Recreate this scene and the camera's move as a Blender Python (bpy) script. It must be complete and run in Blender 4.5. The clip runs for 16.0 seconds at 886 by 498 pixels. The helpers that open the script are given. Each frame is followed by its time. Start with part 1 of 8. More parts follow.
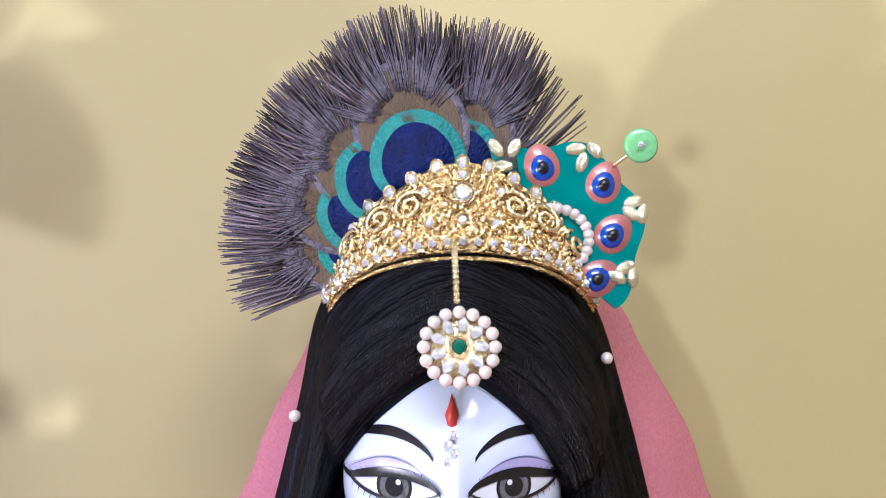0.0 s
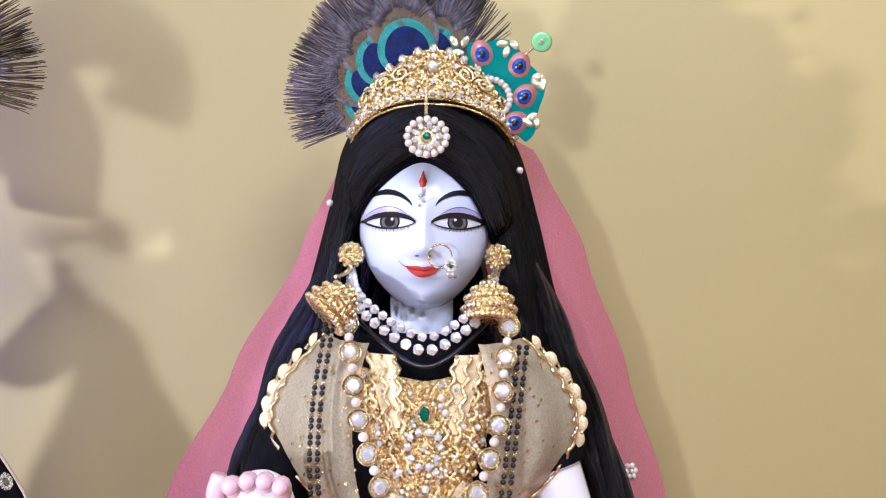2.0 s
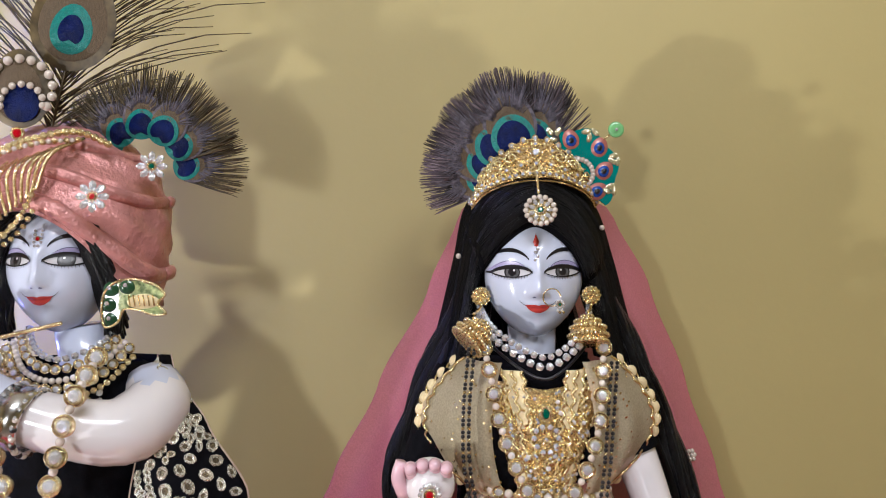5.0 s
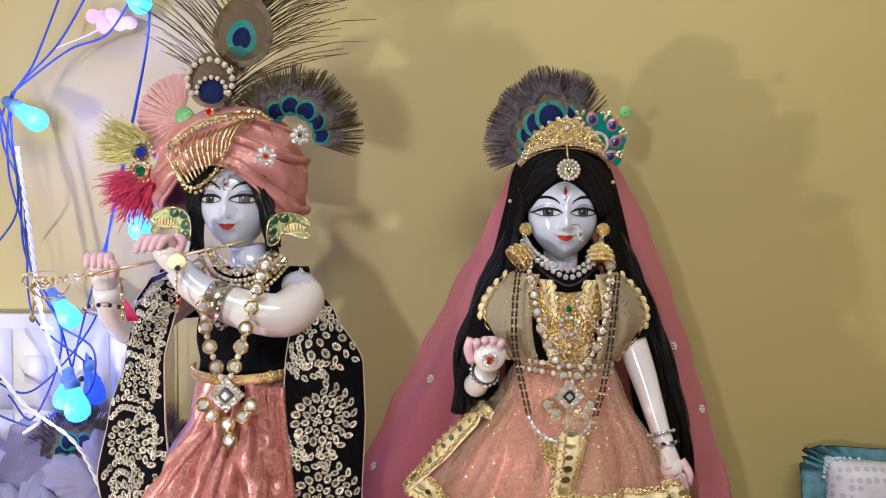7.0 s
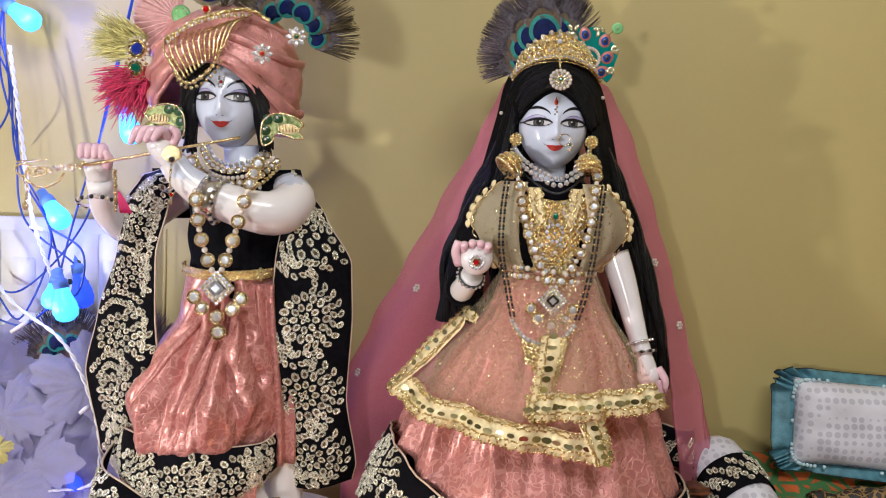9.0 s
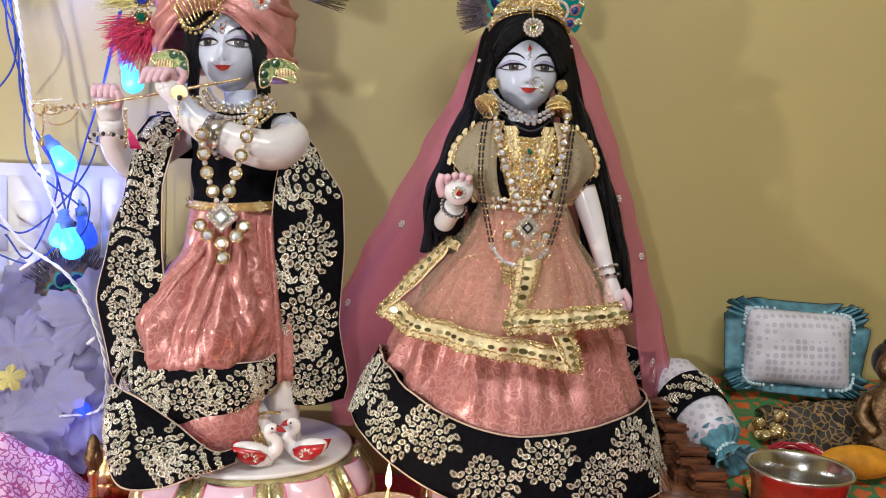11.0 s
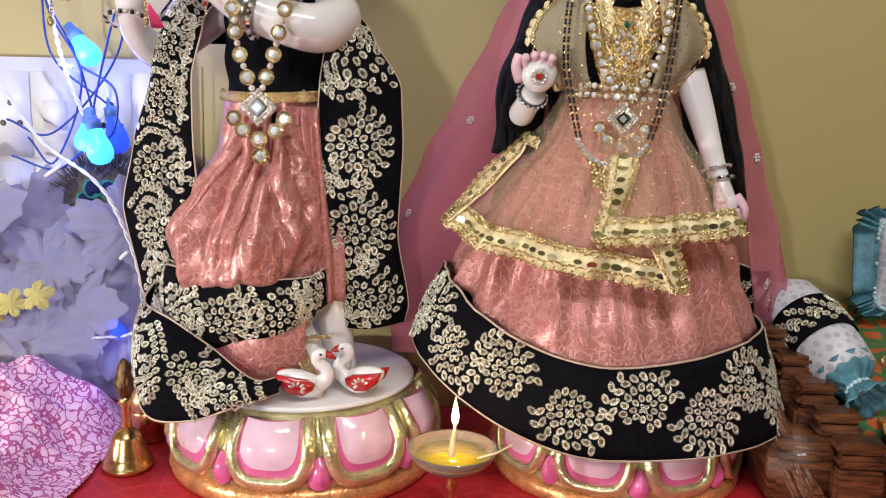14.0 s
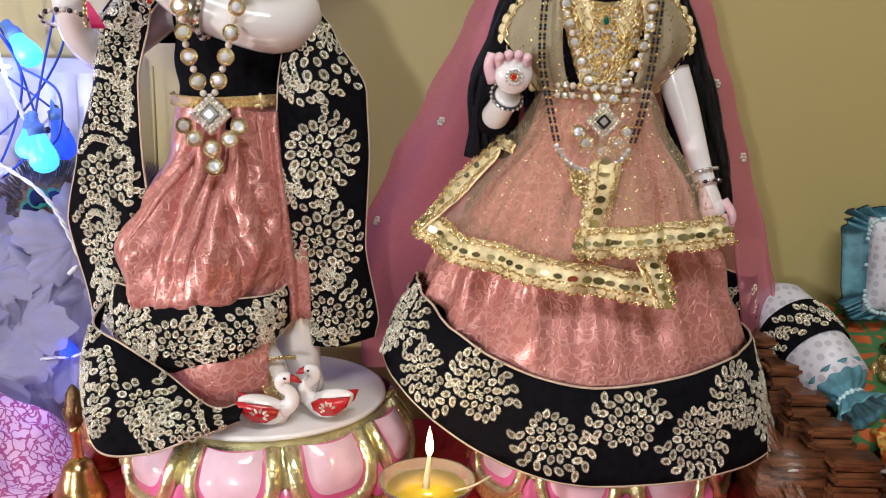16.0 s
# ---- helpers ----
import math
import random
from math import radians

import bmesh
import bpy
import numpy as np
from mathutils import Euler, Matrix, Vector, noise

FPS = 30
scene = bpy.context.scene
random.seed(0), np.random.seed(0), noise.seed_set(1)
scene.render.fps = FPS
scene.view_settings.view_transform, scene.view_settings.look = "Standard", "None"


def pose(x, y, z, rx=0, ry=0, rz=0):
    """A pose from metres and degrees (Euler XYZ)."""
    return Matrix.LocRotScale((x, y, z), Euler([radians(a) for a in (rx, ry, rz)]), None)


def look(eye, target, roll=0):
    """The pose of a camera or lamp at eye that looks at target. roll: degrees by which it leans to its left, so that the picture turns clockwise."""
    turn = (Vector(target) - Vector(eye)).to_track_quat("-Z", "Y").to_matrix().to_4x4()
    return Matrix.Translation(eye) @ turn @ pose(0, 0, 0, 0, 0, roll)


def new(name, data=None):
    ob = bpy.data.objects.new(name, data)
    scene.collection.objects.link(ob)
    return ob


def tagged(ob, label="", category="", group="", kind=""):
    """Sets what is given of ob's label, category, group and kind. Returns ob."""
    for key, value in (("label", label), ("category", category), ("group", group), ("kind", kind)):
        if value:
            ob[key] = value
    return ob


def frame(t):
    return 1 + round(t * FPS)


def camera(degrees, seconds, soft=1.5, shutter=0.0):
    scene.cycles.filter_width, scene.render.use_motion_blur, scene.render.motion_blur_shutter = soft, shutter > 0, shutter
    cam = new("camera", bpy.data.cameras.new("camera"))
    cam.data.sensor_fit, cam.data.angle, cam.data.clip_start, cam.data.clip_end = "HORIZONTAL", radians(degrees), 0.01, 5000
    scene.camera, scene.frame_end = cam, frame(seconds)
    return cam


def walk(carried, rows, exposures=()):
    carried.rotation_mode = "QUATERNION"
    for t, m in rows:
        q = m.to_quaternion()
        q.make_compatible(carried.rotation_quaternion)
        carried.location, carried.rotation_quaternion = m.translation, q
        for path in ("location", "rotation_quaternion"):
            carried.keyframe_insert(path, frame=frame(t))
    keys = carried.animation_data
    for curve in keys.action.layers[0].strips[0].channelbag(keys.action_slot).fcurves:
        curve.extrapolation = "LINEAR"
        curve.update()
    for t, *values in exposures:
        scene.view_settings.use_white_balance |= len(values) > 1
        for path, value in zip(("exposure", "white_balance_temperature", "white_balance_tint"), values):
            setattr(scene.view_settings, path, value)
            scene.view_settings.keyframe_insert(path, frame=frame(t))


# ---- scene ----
cam = camera(56.0, 16.0, soft=1.0)
METRES, EYE, TILT, LEAN, TURN = 1.13, 0.562, 0.0, 0.0, 0.0
ROWS = [
    (0.0, 0.0, 0.0, 0.0, 0.0, 0.0, -0.0),
    (0.5, 0.005, -0.033, -0.0209, 0.09, 0.5, -0.27),
    (1.0, 0.0177, -0.0894, -0.0417, 0.92, -0.23, -0.36),
    (1.5, 0.0057, -0.1344, -0.0539, 1.68, 0.0, -0.69),
    (2.0, 0.0099, -0.153, -0.0692, -0.18, 0.16, -0.79),
    (2.5, 0.0051, -0.1428, -0.0905, -0.57, 0.88, -0.67),
    (3.0, 0.0023, -0.1222, -0.0989, -0.27, 3.18, -0.73),
    (5.5, -0.051, -0.3403, -0.0417, 0.91, -1.21, 1.08),
    (6.0, -0.0416, -0.4057, -0.0524, 1.98, -2.92, 0.73),
    (6.5, -0.0531, -0.4722, -0.0436, 2.78, -3.2, 0.37),
    (7.0, -0.064, -0.4913, -0.0538, 2.86, -2.8, -0.2),
    (7.5, -0.0706, -0.4744, -0.0918, 2.79, -2.56, -0.92),
    (8.0, -0.0639, -0.4768, -0.0995, 2.28, -3.44, -1.6),
    (8.5, -0.0672, -0.488, -0.1026, 2.09, -4.38, -2.07),
    (11.0, -0.083, -0.5811, -0.1568, -0.69, -5.2, -2.04),
    (11.5, -0.093, -0.5687, -0.1725, -0.54, -5.85, -2.18),
    (12.0, -0.0929, -0.5537, -0.1824, 0.29, -6.43, -2.18),
    (12.5, -0.0941, -0.5225, -0.1925, 1.28, -6.89, -2.09),
    (13.0, -0.0841, -0.4858, -0.1909, 2.11, -7.73, -1.86),
    (13.5, -0.0829, -0.4752, -0.1951, 3.13, -8.31, -1.62),
    (14.0, -0.0873, -0.4663, -0.1926, 3.89, -10.15, -1.43),
    (14.5, -0.0843, -0.4631, -0.193, 3.72, -11.41, -1.32),
    (15.0, -0.0755, -0.4524, -0.1859, 2.75, -12.0, -1.08),
    (15.5, -0.0839, -0.4382, -0.181, 2.28, -11.91, -0.91),
    (16.0, -0.0877, -0.4213, -0.177, 2.0, -11.41, -0.82),
]
EXPOSURES = [(0.0, 0.74, 5250, 20), (1.0, 0.60, 5250, 20), (2.2, 0.72, 5300, 21), (3.2, 0.74, 5300, 21), (5.3, -0.05, 6000, 11), (7.0, -0.07, 6200, 10), (16.0, -0.08, 6200, 9)]
walk(cam, [(t, pose(0, -0.385, EYE, TILT, LEAN, TURN) @ pose(METRES * x, METRES * y, METRES * z, 90 + pitch, roll, yaw)) for t, x, y, z, yaw, pitch, roll in ROWS], EXPOSURES)

# ---------------------------------------------------------------- light
world = bpy.data.worlds.new("world")
scene.world = world
world.use_nodes = True
world.node_tree.nodes["Background"].inputs[0].default_value = (1.0, 0.95, 0.88, 1)
world.node_tree.nodes["Background"].inputs[1].default_value = 0.055


def lamp(name, kind, eye, target, power, colour, size=0.1, size_y=None):
    data = bpy.data.lights.new(name, kind)
    data.energy, data.color = power, colour
    if kind == "AREA":
        data.size = size
        if size_y:
            data.shape, data.size_y = "RECTANGLE", size_y
    else:
        data.shadow_soft_size = size
    ob = new(name, data)
    ob.matrix_world = look(eye, target)
    return ob


# unseen broad overhead lamp, assumed as base light for the whole room
lamp("ceiling_tube_lamp", "AREA", (0.2, -1.5, 1.75), (0, 0, 0.3), 21, (1.0, 0.98, 0.95), 1.1, 0.25)
lamp("front_lamp", "AREA", (-0.62, -1.75, 0.42), (0.0, 0, 0.4), 8.5, (1.0, 0.97, 0.92), 0.12)
lamp("side_lamp", "AREA", (-1.35, -1.02, 0.22), (-0.1, 0, 0.5), 12.5, (1.0, 0.95, 0.86), 0.05)
lamp("flame_lamp", "POINT", (-0.1245, -0.303, 0.107), (0, 0, 0), 0.12, (1.0, 0.62, 0.25), 0.006)
for at, power in (((-0.525, -0.085, 0.285), 0.13), ((-0.555, -0.085, 0.60), 0.55), ((-0.450, -0.085, 0.475), 0.50), ((-0.53, -0.08, 0.38), 0.22), ((-0.455, -0.085, 0.70), 0.45), ((-0.475, -0.13, 0.075), 0.04)):
    lamp("blue_bulb_lamp", "POINT", at, (0, 0, 0), power * 1.15, (0.20, 0.24, 1.0), 0.012)

# ---------------------------------------------------------------- materials
def mat(name, col, rough=0.5, metal=0.0, var=0.18, scale=45.0, bump=0.15, fine=500.0, coat=0.0, alpha=1.0, sss=0.0,
        tint=None, stretch=(1, 1, 1), emit=0.0, isle=0.0, sheen=0.0, trans=0.0, spec=0.5):
    m = bpy.data.materials.new(name)
    m.use_nodes = True
    nt = m.node_tree
    b = nt.nodes["Principled BSDF"]
    tc = nt.nodes.new("ShaderNodeTexCoord")
    mp = nt.nodes.new("ShaderNodeMapping")
    mp.inputs["Scale"].default_value = stretch
    nt.links.new(tc.outputs["Object"], mp.inputs[0])
    n1 = nt.nodes.new("ShaderNodeTexNoise")
    n1.inputs["Scale"].default_value, n1.inputs["Detail"].default_value = scale, 5
    nt.links.new(mp.outputs[0], n1.inputs[0])
    n2 = nt.nodes.new("ShaderNodeTexNoise")
    n2.inputs["Scale"].default_value, n2.inputs["Detail"].default_value = fine, 3
    nt.links.new(mp.outputs[0], n2.inputs[0])
    mix = nt.nodes.new("ShaderNodeMix")
    mix.data_type = "RGBA"
    a = [c * (1 - var) for c in col]
    z = [min(1, c * (1 + var)) for c in (tint or col)]
    mix.inputs[6].default_value, mix.inputs[7].default_value = (*a, 1), (*z, 1)
    ramp = nt.nodes.new("ShaderNodeMapRange")
    ramp.inputs[1].default_value, ramp.inputs[2].default_value = 0.3, 0.7
    nt.links.new(n1.outputs[0], ramp.inputs[0])
    nt.links.new(ramp.outputs[0], mix.inputs[0])
    last = mix.outputs[2]
    if isle:
        geo = nt.nodes.new("ShaderNodeNewGeometry")
        hsv = nt.nodes.new("ShaderNodeHueSaturation")
        mr = nt.nodes.new("ShaderNodeMapRange")
        mr.inputs[3].default_value, mr.inputs[4].default_value = 1 - isle, 1 + isle
        nt.links.new(geo.outputs["Random Per Island"], mr.inputs[0])
        nt.links.new(mr.outputs[0], hsv.inputs["Value"])
        nt.links.new(last, hsv.inputs["Color"])
        last = hsv.outputs[0]
    nt.links.new(last, b.inputs["Base Color"])
    mr = nt.nodes.new("ShaderNodeMapRange")
    mr.inputs[3].default_value, mr.inputs[4].default_value = max(0.02, rough * 0.8), min(1, rough * 1.2)
    nt.links.new(n2.outputs[0], mr.inputs[0])
    nt.links.new(mr.outputs[0], b.inputs["Roughness"])
    b.inputs["Metallic"].default_value = metal
    b.inputs["Specular IOR Level"].default_value = spec
    b.inputs["Coat Weight"].default_value = coat
    b.inputs["Alpha"].default_value = alpha
    b.inputs["Sheen Weight"].default_value = sheen
    b.inputs["Transmission Weight"].default_value = trans
    if sss:
        b.inputs["Subsurface Weight"].default_value = sss
        b.inputs["Subsurface Radius"].default_value = (0.006, 0.005, 0.005)
        b.inputs["Subsurface Scale"].default_value = 1.0
    if emit:
        b.inputs["Emission Color"].default_value, b.inputs["Emission Strength"].default_value = (*col, 1), emit
    if bump:
        bp = nt.nodes.new("ShaderNodeBump")
        bp.inputs["Strength"].default_value, bp.inputs["Distance"].default_value = bump, 0.002
        nt.links.new(n2.outputs[0], bp.inputs["Height"])
        nt.links.new(bp.outputs[0], b.inputs["Normal"])
    return m


def patterned(name, col, thread, scale, rough=0.45, metal=0.0, width=0.12, bump=0.4, wave=False, coat=0.0):
    """Cloth with a woven or brocade pattern of cell borders in a second colour."""
    m = mat(name, col, rough, metal, 0.12, 60, 0.0, 900, coat=coat)
    nt = m.node_tree
    b = nt.nodes["Principled BSDF"]
    old = b.inputs["Base Color"].links[0].from_socket
    tc = nt.nodes.new("ShaderNodeTexCoord")
    warp = nt.nodes.new("ShaderNodeTexNoise")
    warp.inputs["Scale"].default_value = scale * 0.6
    nt.links.new(tc.outputs["Object"], warp.inputs[0])
    add = nt.nodes.new("ShaderNodeMix")
    add.data_type = "VECTOR"
    add.inputs[0].default_value = 0.02 if wave else 0.012
    nt.links.new(tc.outputs["Object"], add.inputs[4])
    nt.links.new(warp.outputs[1], add.inputs[5])
    v = nt.nodes.new("ShaderNodeTexVoronoi")
    v.feature = "DISTANCE_TO_EDGE"
    v.inputs["Scale"].default_value = scale
    nt.links.new(add.outputs[1], v.inputs[0])
    r = nt.nodes.new("ShaderNodeMapRange")
    r.inputs[1].default_value, r.inputs[2].default_value = width * 0.6, width
    r.inputs[3].default_value, r.inputs[4].default_value = 1, 0
    nt.links.new(v.outputs["Distance"], r.inputs[0])
    mx = nt.nodes.new("ShaderNodeMix")
    mx.data_type = "RGBA"
    nt.links.new(r.outputs[0], mx.inputs[0])
    nt.links.new(old, mx.inputs[6])
    mx.inputs[7].default_value = (*thread, 1)
    nt.links.new(mx.outputs[2], b.inputs["Base Color"])
    bp = nt.nodes.new("ShaderNodeBump")
    bp.inputs["Strength"].default_value, bp.inputs["Distance"].default_value = bump, 0.001
    nt.links.new(r.outputs[0], bp.inputs["Height"])
    nt.links.new(bp.outputs[0], b.inputs["Normal"])
    return m


WALL = mat("wall_paint", (0.43, 0.355, 0.145), 0.55, var=0.05, scale=3, bump=0.08, fine=120)
PLASTER = mat("white_plaster", (0.75, 0.72, 0.66), 0.8, var=0.05, scale=3, fine=100)
FLOORM = mat("floor_tile", (0.45, 0.40, 0.34), 0.35, var=0.1, scale=6)
RED = patterned("red_cloth", (0.50, 0.016, 0.026), (0.56, 0.03, 0.035), 34, 0.6, width=0.05, bump=0.2)
WOOD = mat("carved_wood", (0.050, 0.018, 0.009), 0.33, var=0.45, scale=40, bump=0.35, fine=190, stretch=(1, 1, 7), tint=(0.15, 0.056, 0.024), coat=0.3)
WOOD2 = mat("plain_wood", (0.10, 0.038, 0.016), 0.4, var=0.4, scale=40, bump=0.2, fine=200, stretch=(1, 1, 9), coat=0.3)
MARBLE = mat("painted_marble", (0.58, 0.62, 0.76), 0.16, var=0.03, scale=20, bump=0.01, coat=0.4)
PINKISH = mat("pink_tinted_marble", (0.70, 0.47, 0.54), 0.22, var=0.08, scale=60, bump=0.02, coat=0.3)
BLACKP = mat("black_paint", (0.008, 0.007, 0.010), 0.3, var=0.2, bump=0)
LIPRED = mat("red_lip_paint", (0.50, 0.05, 0.04), 0.25, var=0.1, bump=0, coat=0.4)
VIOLET = mat("violet_eye_paint", (0.40, 0.36, 0.58), 0.3, var=0.15, bump=0)
EYEWHITE = mat("eye_white_paint", (0.56, 0.55, 0.58), 0.2, var=0.03, bump=0)
IRIS = mat("grey_iris_paint", (0.10, 0.10, 0.105), 0.15, var=0.3, scale=900, bump=0)
HAIR = mat("black_hair", (0.004, 0.004, 0.005), 0.30, var=0.3, scale=300, bump=0.9, fine=900, stretch=(3, 3, 0.12), spec=0.28)
HAIRBASE = mat("black_hair_base", (0.004, 0.004, 0.005), 0.6, var=0.3, bump=0.3, spec=0.02)
GOLD = mat("gold", (0.90, 0.72, 0.42), 0.19, 1.0, var=0.2, scale=120, bump=0.45, fine=1100)
GOLDDARK = mat("antique_gold", (0.74, 0.53, 0.24), 0.22, 1.0, var=0.4, scale=420, bump=0.9, fine=900)
PALEGOLD = mat("pale_gold_thread", (0.85, 0.81, 0.69), 0.27, 0.75, var=0.25, scale=300, bump=0.7, fine=1600, isle=0.3)
STONE = mat("clear_crystal", (0.80, 0.82, 0.87), 0.06, 0.72, var=0.12, scale=600, bump=0.3, fine=500, coat=1.0)
PEARL = mat("pearl", (0.60, 0.53, 0.47), 0.15, 0.15, var=0.06, bump=0, coat=0.8)
EMERALD = mat("green_glass_gem", (0.0, 0.10, 0.06), 0.05, 0.2, var=0.3, coat=1.0, bump=0)
RUBY = mat("red_glass_gem", (0.45, 0.0, 0.01), 0.06, 0.2, var=0.3, coat=1.0, bump=0)
SAPPH = mat("blue_glass_gem", (0.01, 0.03, 0.30), 0.06, 0.2, var=0.3, coat=1.0, bump=0)
BLACKC = mat("black_velvet", (0.004, 0.004, 0.006), 0.75, var=0.4, scale=150, bump=0.3, fine=1500, spec=0.06)
PIPING = mat("gold_piping", (0.62, 0.48, 0.38), 0.4, 0.3, var=0.1, fine=1500, bump=0.5)
PINK = patterned("pink_brocade", (0.48, 0.188, 0.172), (0.585, 0.272, 0.245), 125, 0.33, 0.30, width=0.13, bump=0.5, wave=True)
TURBAN = mat("pink_silk", (0.56, 0.25, 0.235), 0.30, 0.25, var=0.2, scale=70, bump=0.5, fine=350)
CREAM = mat("cream_gold_border", (0.78, 0.65, 0.38), 0.42, 0.2, var=0.2, scale=150, bump=0.5, fine=700)
BRASS = mat("brass", (0.64, 0.42, 0.19), 0.25, 1.0, var=0.25, scale=60, bump=0.1, fine=300)
COPPER = mat("copper", (0.60, 0.31, 0.17), 0.25, 1.0, var=0.25, scale=60, bump=0.1, fine=300)
STEEL = mat("steel", (0.62, 0.62, 0.62), 0.2, 1.0, var=0.1, scale=60, bump=0.05, fine=300)
LOTUSGOLD = mat("gilded_rim", (0.82, 0.72, 0.42), 0.2, 0.75, var=0.35, scale=70, bump=0.5, fine=260)
LOTUSRIM = mat("orange_gold_rim", (0.66, 0.30, 0.12), 0.28, 0.5, var=0.3, scale=60, bump=0.35, fine=260)
LOTUSPINK = mat("pale_pink_enamel", (0.78, 0.55, 0.68), 0.14, var=0.12, scale=40, bump=0.02, coat=0.7)
LOTUSDEEP = mat("deep_pink_enamel", (0.70, 0.14, 0.36), 0.16, var=0.12, scale=40, bump=0.02, coat=0.7)
WHITEP = mat("white_glaze", (0.78, 0.76, 0.78), 0.2, var=0.04, scale=40, bump=0.02, coat=0.4)
DARKGREEN = mat("dark_green_enamel", (0.02, 0.07, 0.03), 0.15, var=0.3, bump=0, coat=0.8)
DARKBRASS = mat("tarnished_brass", (0.16, 0.10, 0.05), 0.35, 0.9, var=0.5, scale=200, bump=0.4, fine=600)
GREYST = mat("grey_stone", (0.22, 0.24, 0.27), 0.3, var=0.15)
FRILLW = mat("pale_blue_braid", (0.45, 0.62, 0.68), 0.5, var=0.15)
BOARD = mat("white_switch_plastic", (0.72, 0.72, 0.74), 0.3, var=0.03, bump=0.02)
DARKP = mat("dark_plastic", (0.02, 0.02, 0.022), 0.4, var=0.1, bump=0)


# ---------------------------------------------------------------- builders
V = Vector


def thing(name, at, label, category, group="", kind=""):
    ob = new(name)
    ob.empty_display_size = 0.01
    ob.location = at
    tagged(ob, label, category, group, kind)
    return ob


def finish(bm, smooth=True):
    bmesh.ops.recalc_face_normals(bm, faces=bm.faces)
    for f in bm.faces:
        f.smooth = smooth


def part(name, bm, material, parent=None, label="", solid=0.0, smooth=True, kind=""):
    """One mesh object, in world places, under a thing or a part."""
    if smooth is not None:
        finish(bm, smooth)
    me = bpy.data.meshes.new(name)
    bm.to_mesh(me)
    bm.free()
    for m in material if isinstance(material, (list, tuple)) else [material]:
        me.materials.append(m)
    ob = new(name, me)
    if parent:
        ob.parent = parent
        ob.matrix_parent_inverse = Matrix() if parent.parent else Matrix.Translation(parent.location).inverted()
    if solid:
        s = ob.modifiers.new("thickness", "SOLIDIFY")
        s.thickness, s.offset = solid, 0
    return tagged(ob, label, kind=kind)


def single(name, bm, material, label, category, group="", kind="", solid=0.0, smooth=True):
    return tagged(part(name, bm, material, None, label, solid, smooth), "", category, group, kind)


def piece(name, me, m, parent, label=""):
    """An object on shared mesh data, at the world matrix m, under parent (whose own matrix is a plain translation)."""
    ob = new(name, me)
    if parent:
        ob.parent = parent
        ob.matrix_parent_inverse = Matrix.Translation(parent.location).inverted()
    ob.matrix_basis = m
    return tagged(ob, label)


def mesh_of(name, bm, materials, smooth=True):
    finish(bm, smooth)
    me = bpy.data.meshes.new(name)
    bm.to_mesh(me)
    bm.free()
    for m in materials:
        me.materials.append(m)
    return me


def grid(bm, f, nu, nv, wrap=False, mi=0):
    vs = [[bm.verts.new(f(i / (nu if wrap else nu - 1), j / (nv - 1))) for j in range(nv)] for i in range(nu)]
    for i in range(nu if wrap else nu - 1):
        for j in range(nv - 1):
            q = bm.faces.new((vs[i][j], vs[(i + 1) % nu][j], vs[(i + 1) % nu][j + 1], vs[i][j + 1]))
            q.material_index = mi
    return vs


def caps(bm, ring, mi=0):
    try:
        bm.faces.new(ring).material_index = mi
    except ValueError:
        pass


def spline(pts, n):
    """n points along a smooth curve through pts."""
    P = [V(p) for p in pts]
    P = [P[0] * 2 - P[1]] + P + [P[-1] * 2 - P[-2]]
    out = []
    for k in range(n):
        s = k / (n - 1) * (len(P) - 3)
        i = min(int(s), len(P) - 4)
        t = s - i
        a, b, c, d = P[i:i + 4]
        out.append(0.5 * (2 * b + (c - a) * t + (2 * a - 5 * b + 4 * c - d) * t * t + (3 * b - a - 3 * c + d) * t ** 3))
    return out


def tab(z, rows):
    """Smooth value in a table of (z, values...), z falling or rising."""
    rows = sorted(rows)
    if z <= rows[0][0]:
        return V(rows[0][1:]) if len(rows[0]) > 2 else rows[0][1]
    for a, b in zip(rows, rows[1:]):
        if z <= b[0]:
            t = (z - a[0]) / (b[0] - a[0])
            t = t * t * (3 - 2 * t) * 0.5 + t * 0.5
            r = [p + (q - p) * t for p, q in zip(a[1:], b[1:])]
            return r if len(r) > 1 else r[0]
    return list(rows[-1][1:]) if len(rows[-1]) > 2 else rows[-1][1]


def tube(bm, pts, r, n=8, mi=0, flat=1.0):
    pts = [V(p) for p in pts]
    rings = []
    side = None
    for i, p in enumerate(pts):
        d = (pts[min(i + 1, len(pts) - 1)] - pts[max(i - 1, 0)]).normalized()
        if side is None:
            side = d.orthogonal().normalized()
        side = (side - d * side.dot(d)).normalized()
        up = d.cross(side)
        rr = r
        if isinstance(r, (list, tuple)):
            q = i * (len(r) - 1) / max(1, len(pts) - 1)
            j = min(int(q), len(r) - 2)
            rr = r[j] + (r[j + 1] - r[j]) * (q - j)
        rings.append([bm.verts.new(p + (side * math.cos(a) + up * math.sin(a) * flat) * rr) for a in (2 * math.pi * k / n for k in range(n))])
    for a, b in zip(rings, rings[1:]):
        for k in range(n):
            bm.faces.new((a[k], a[(k + 1) % n], b[(k + 1) % n], b[k])).material_index = mi
    caps(bm, rings[0], mi), caps(bm, rings[-1], mi)


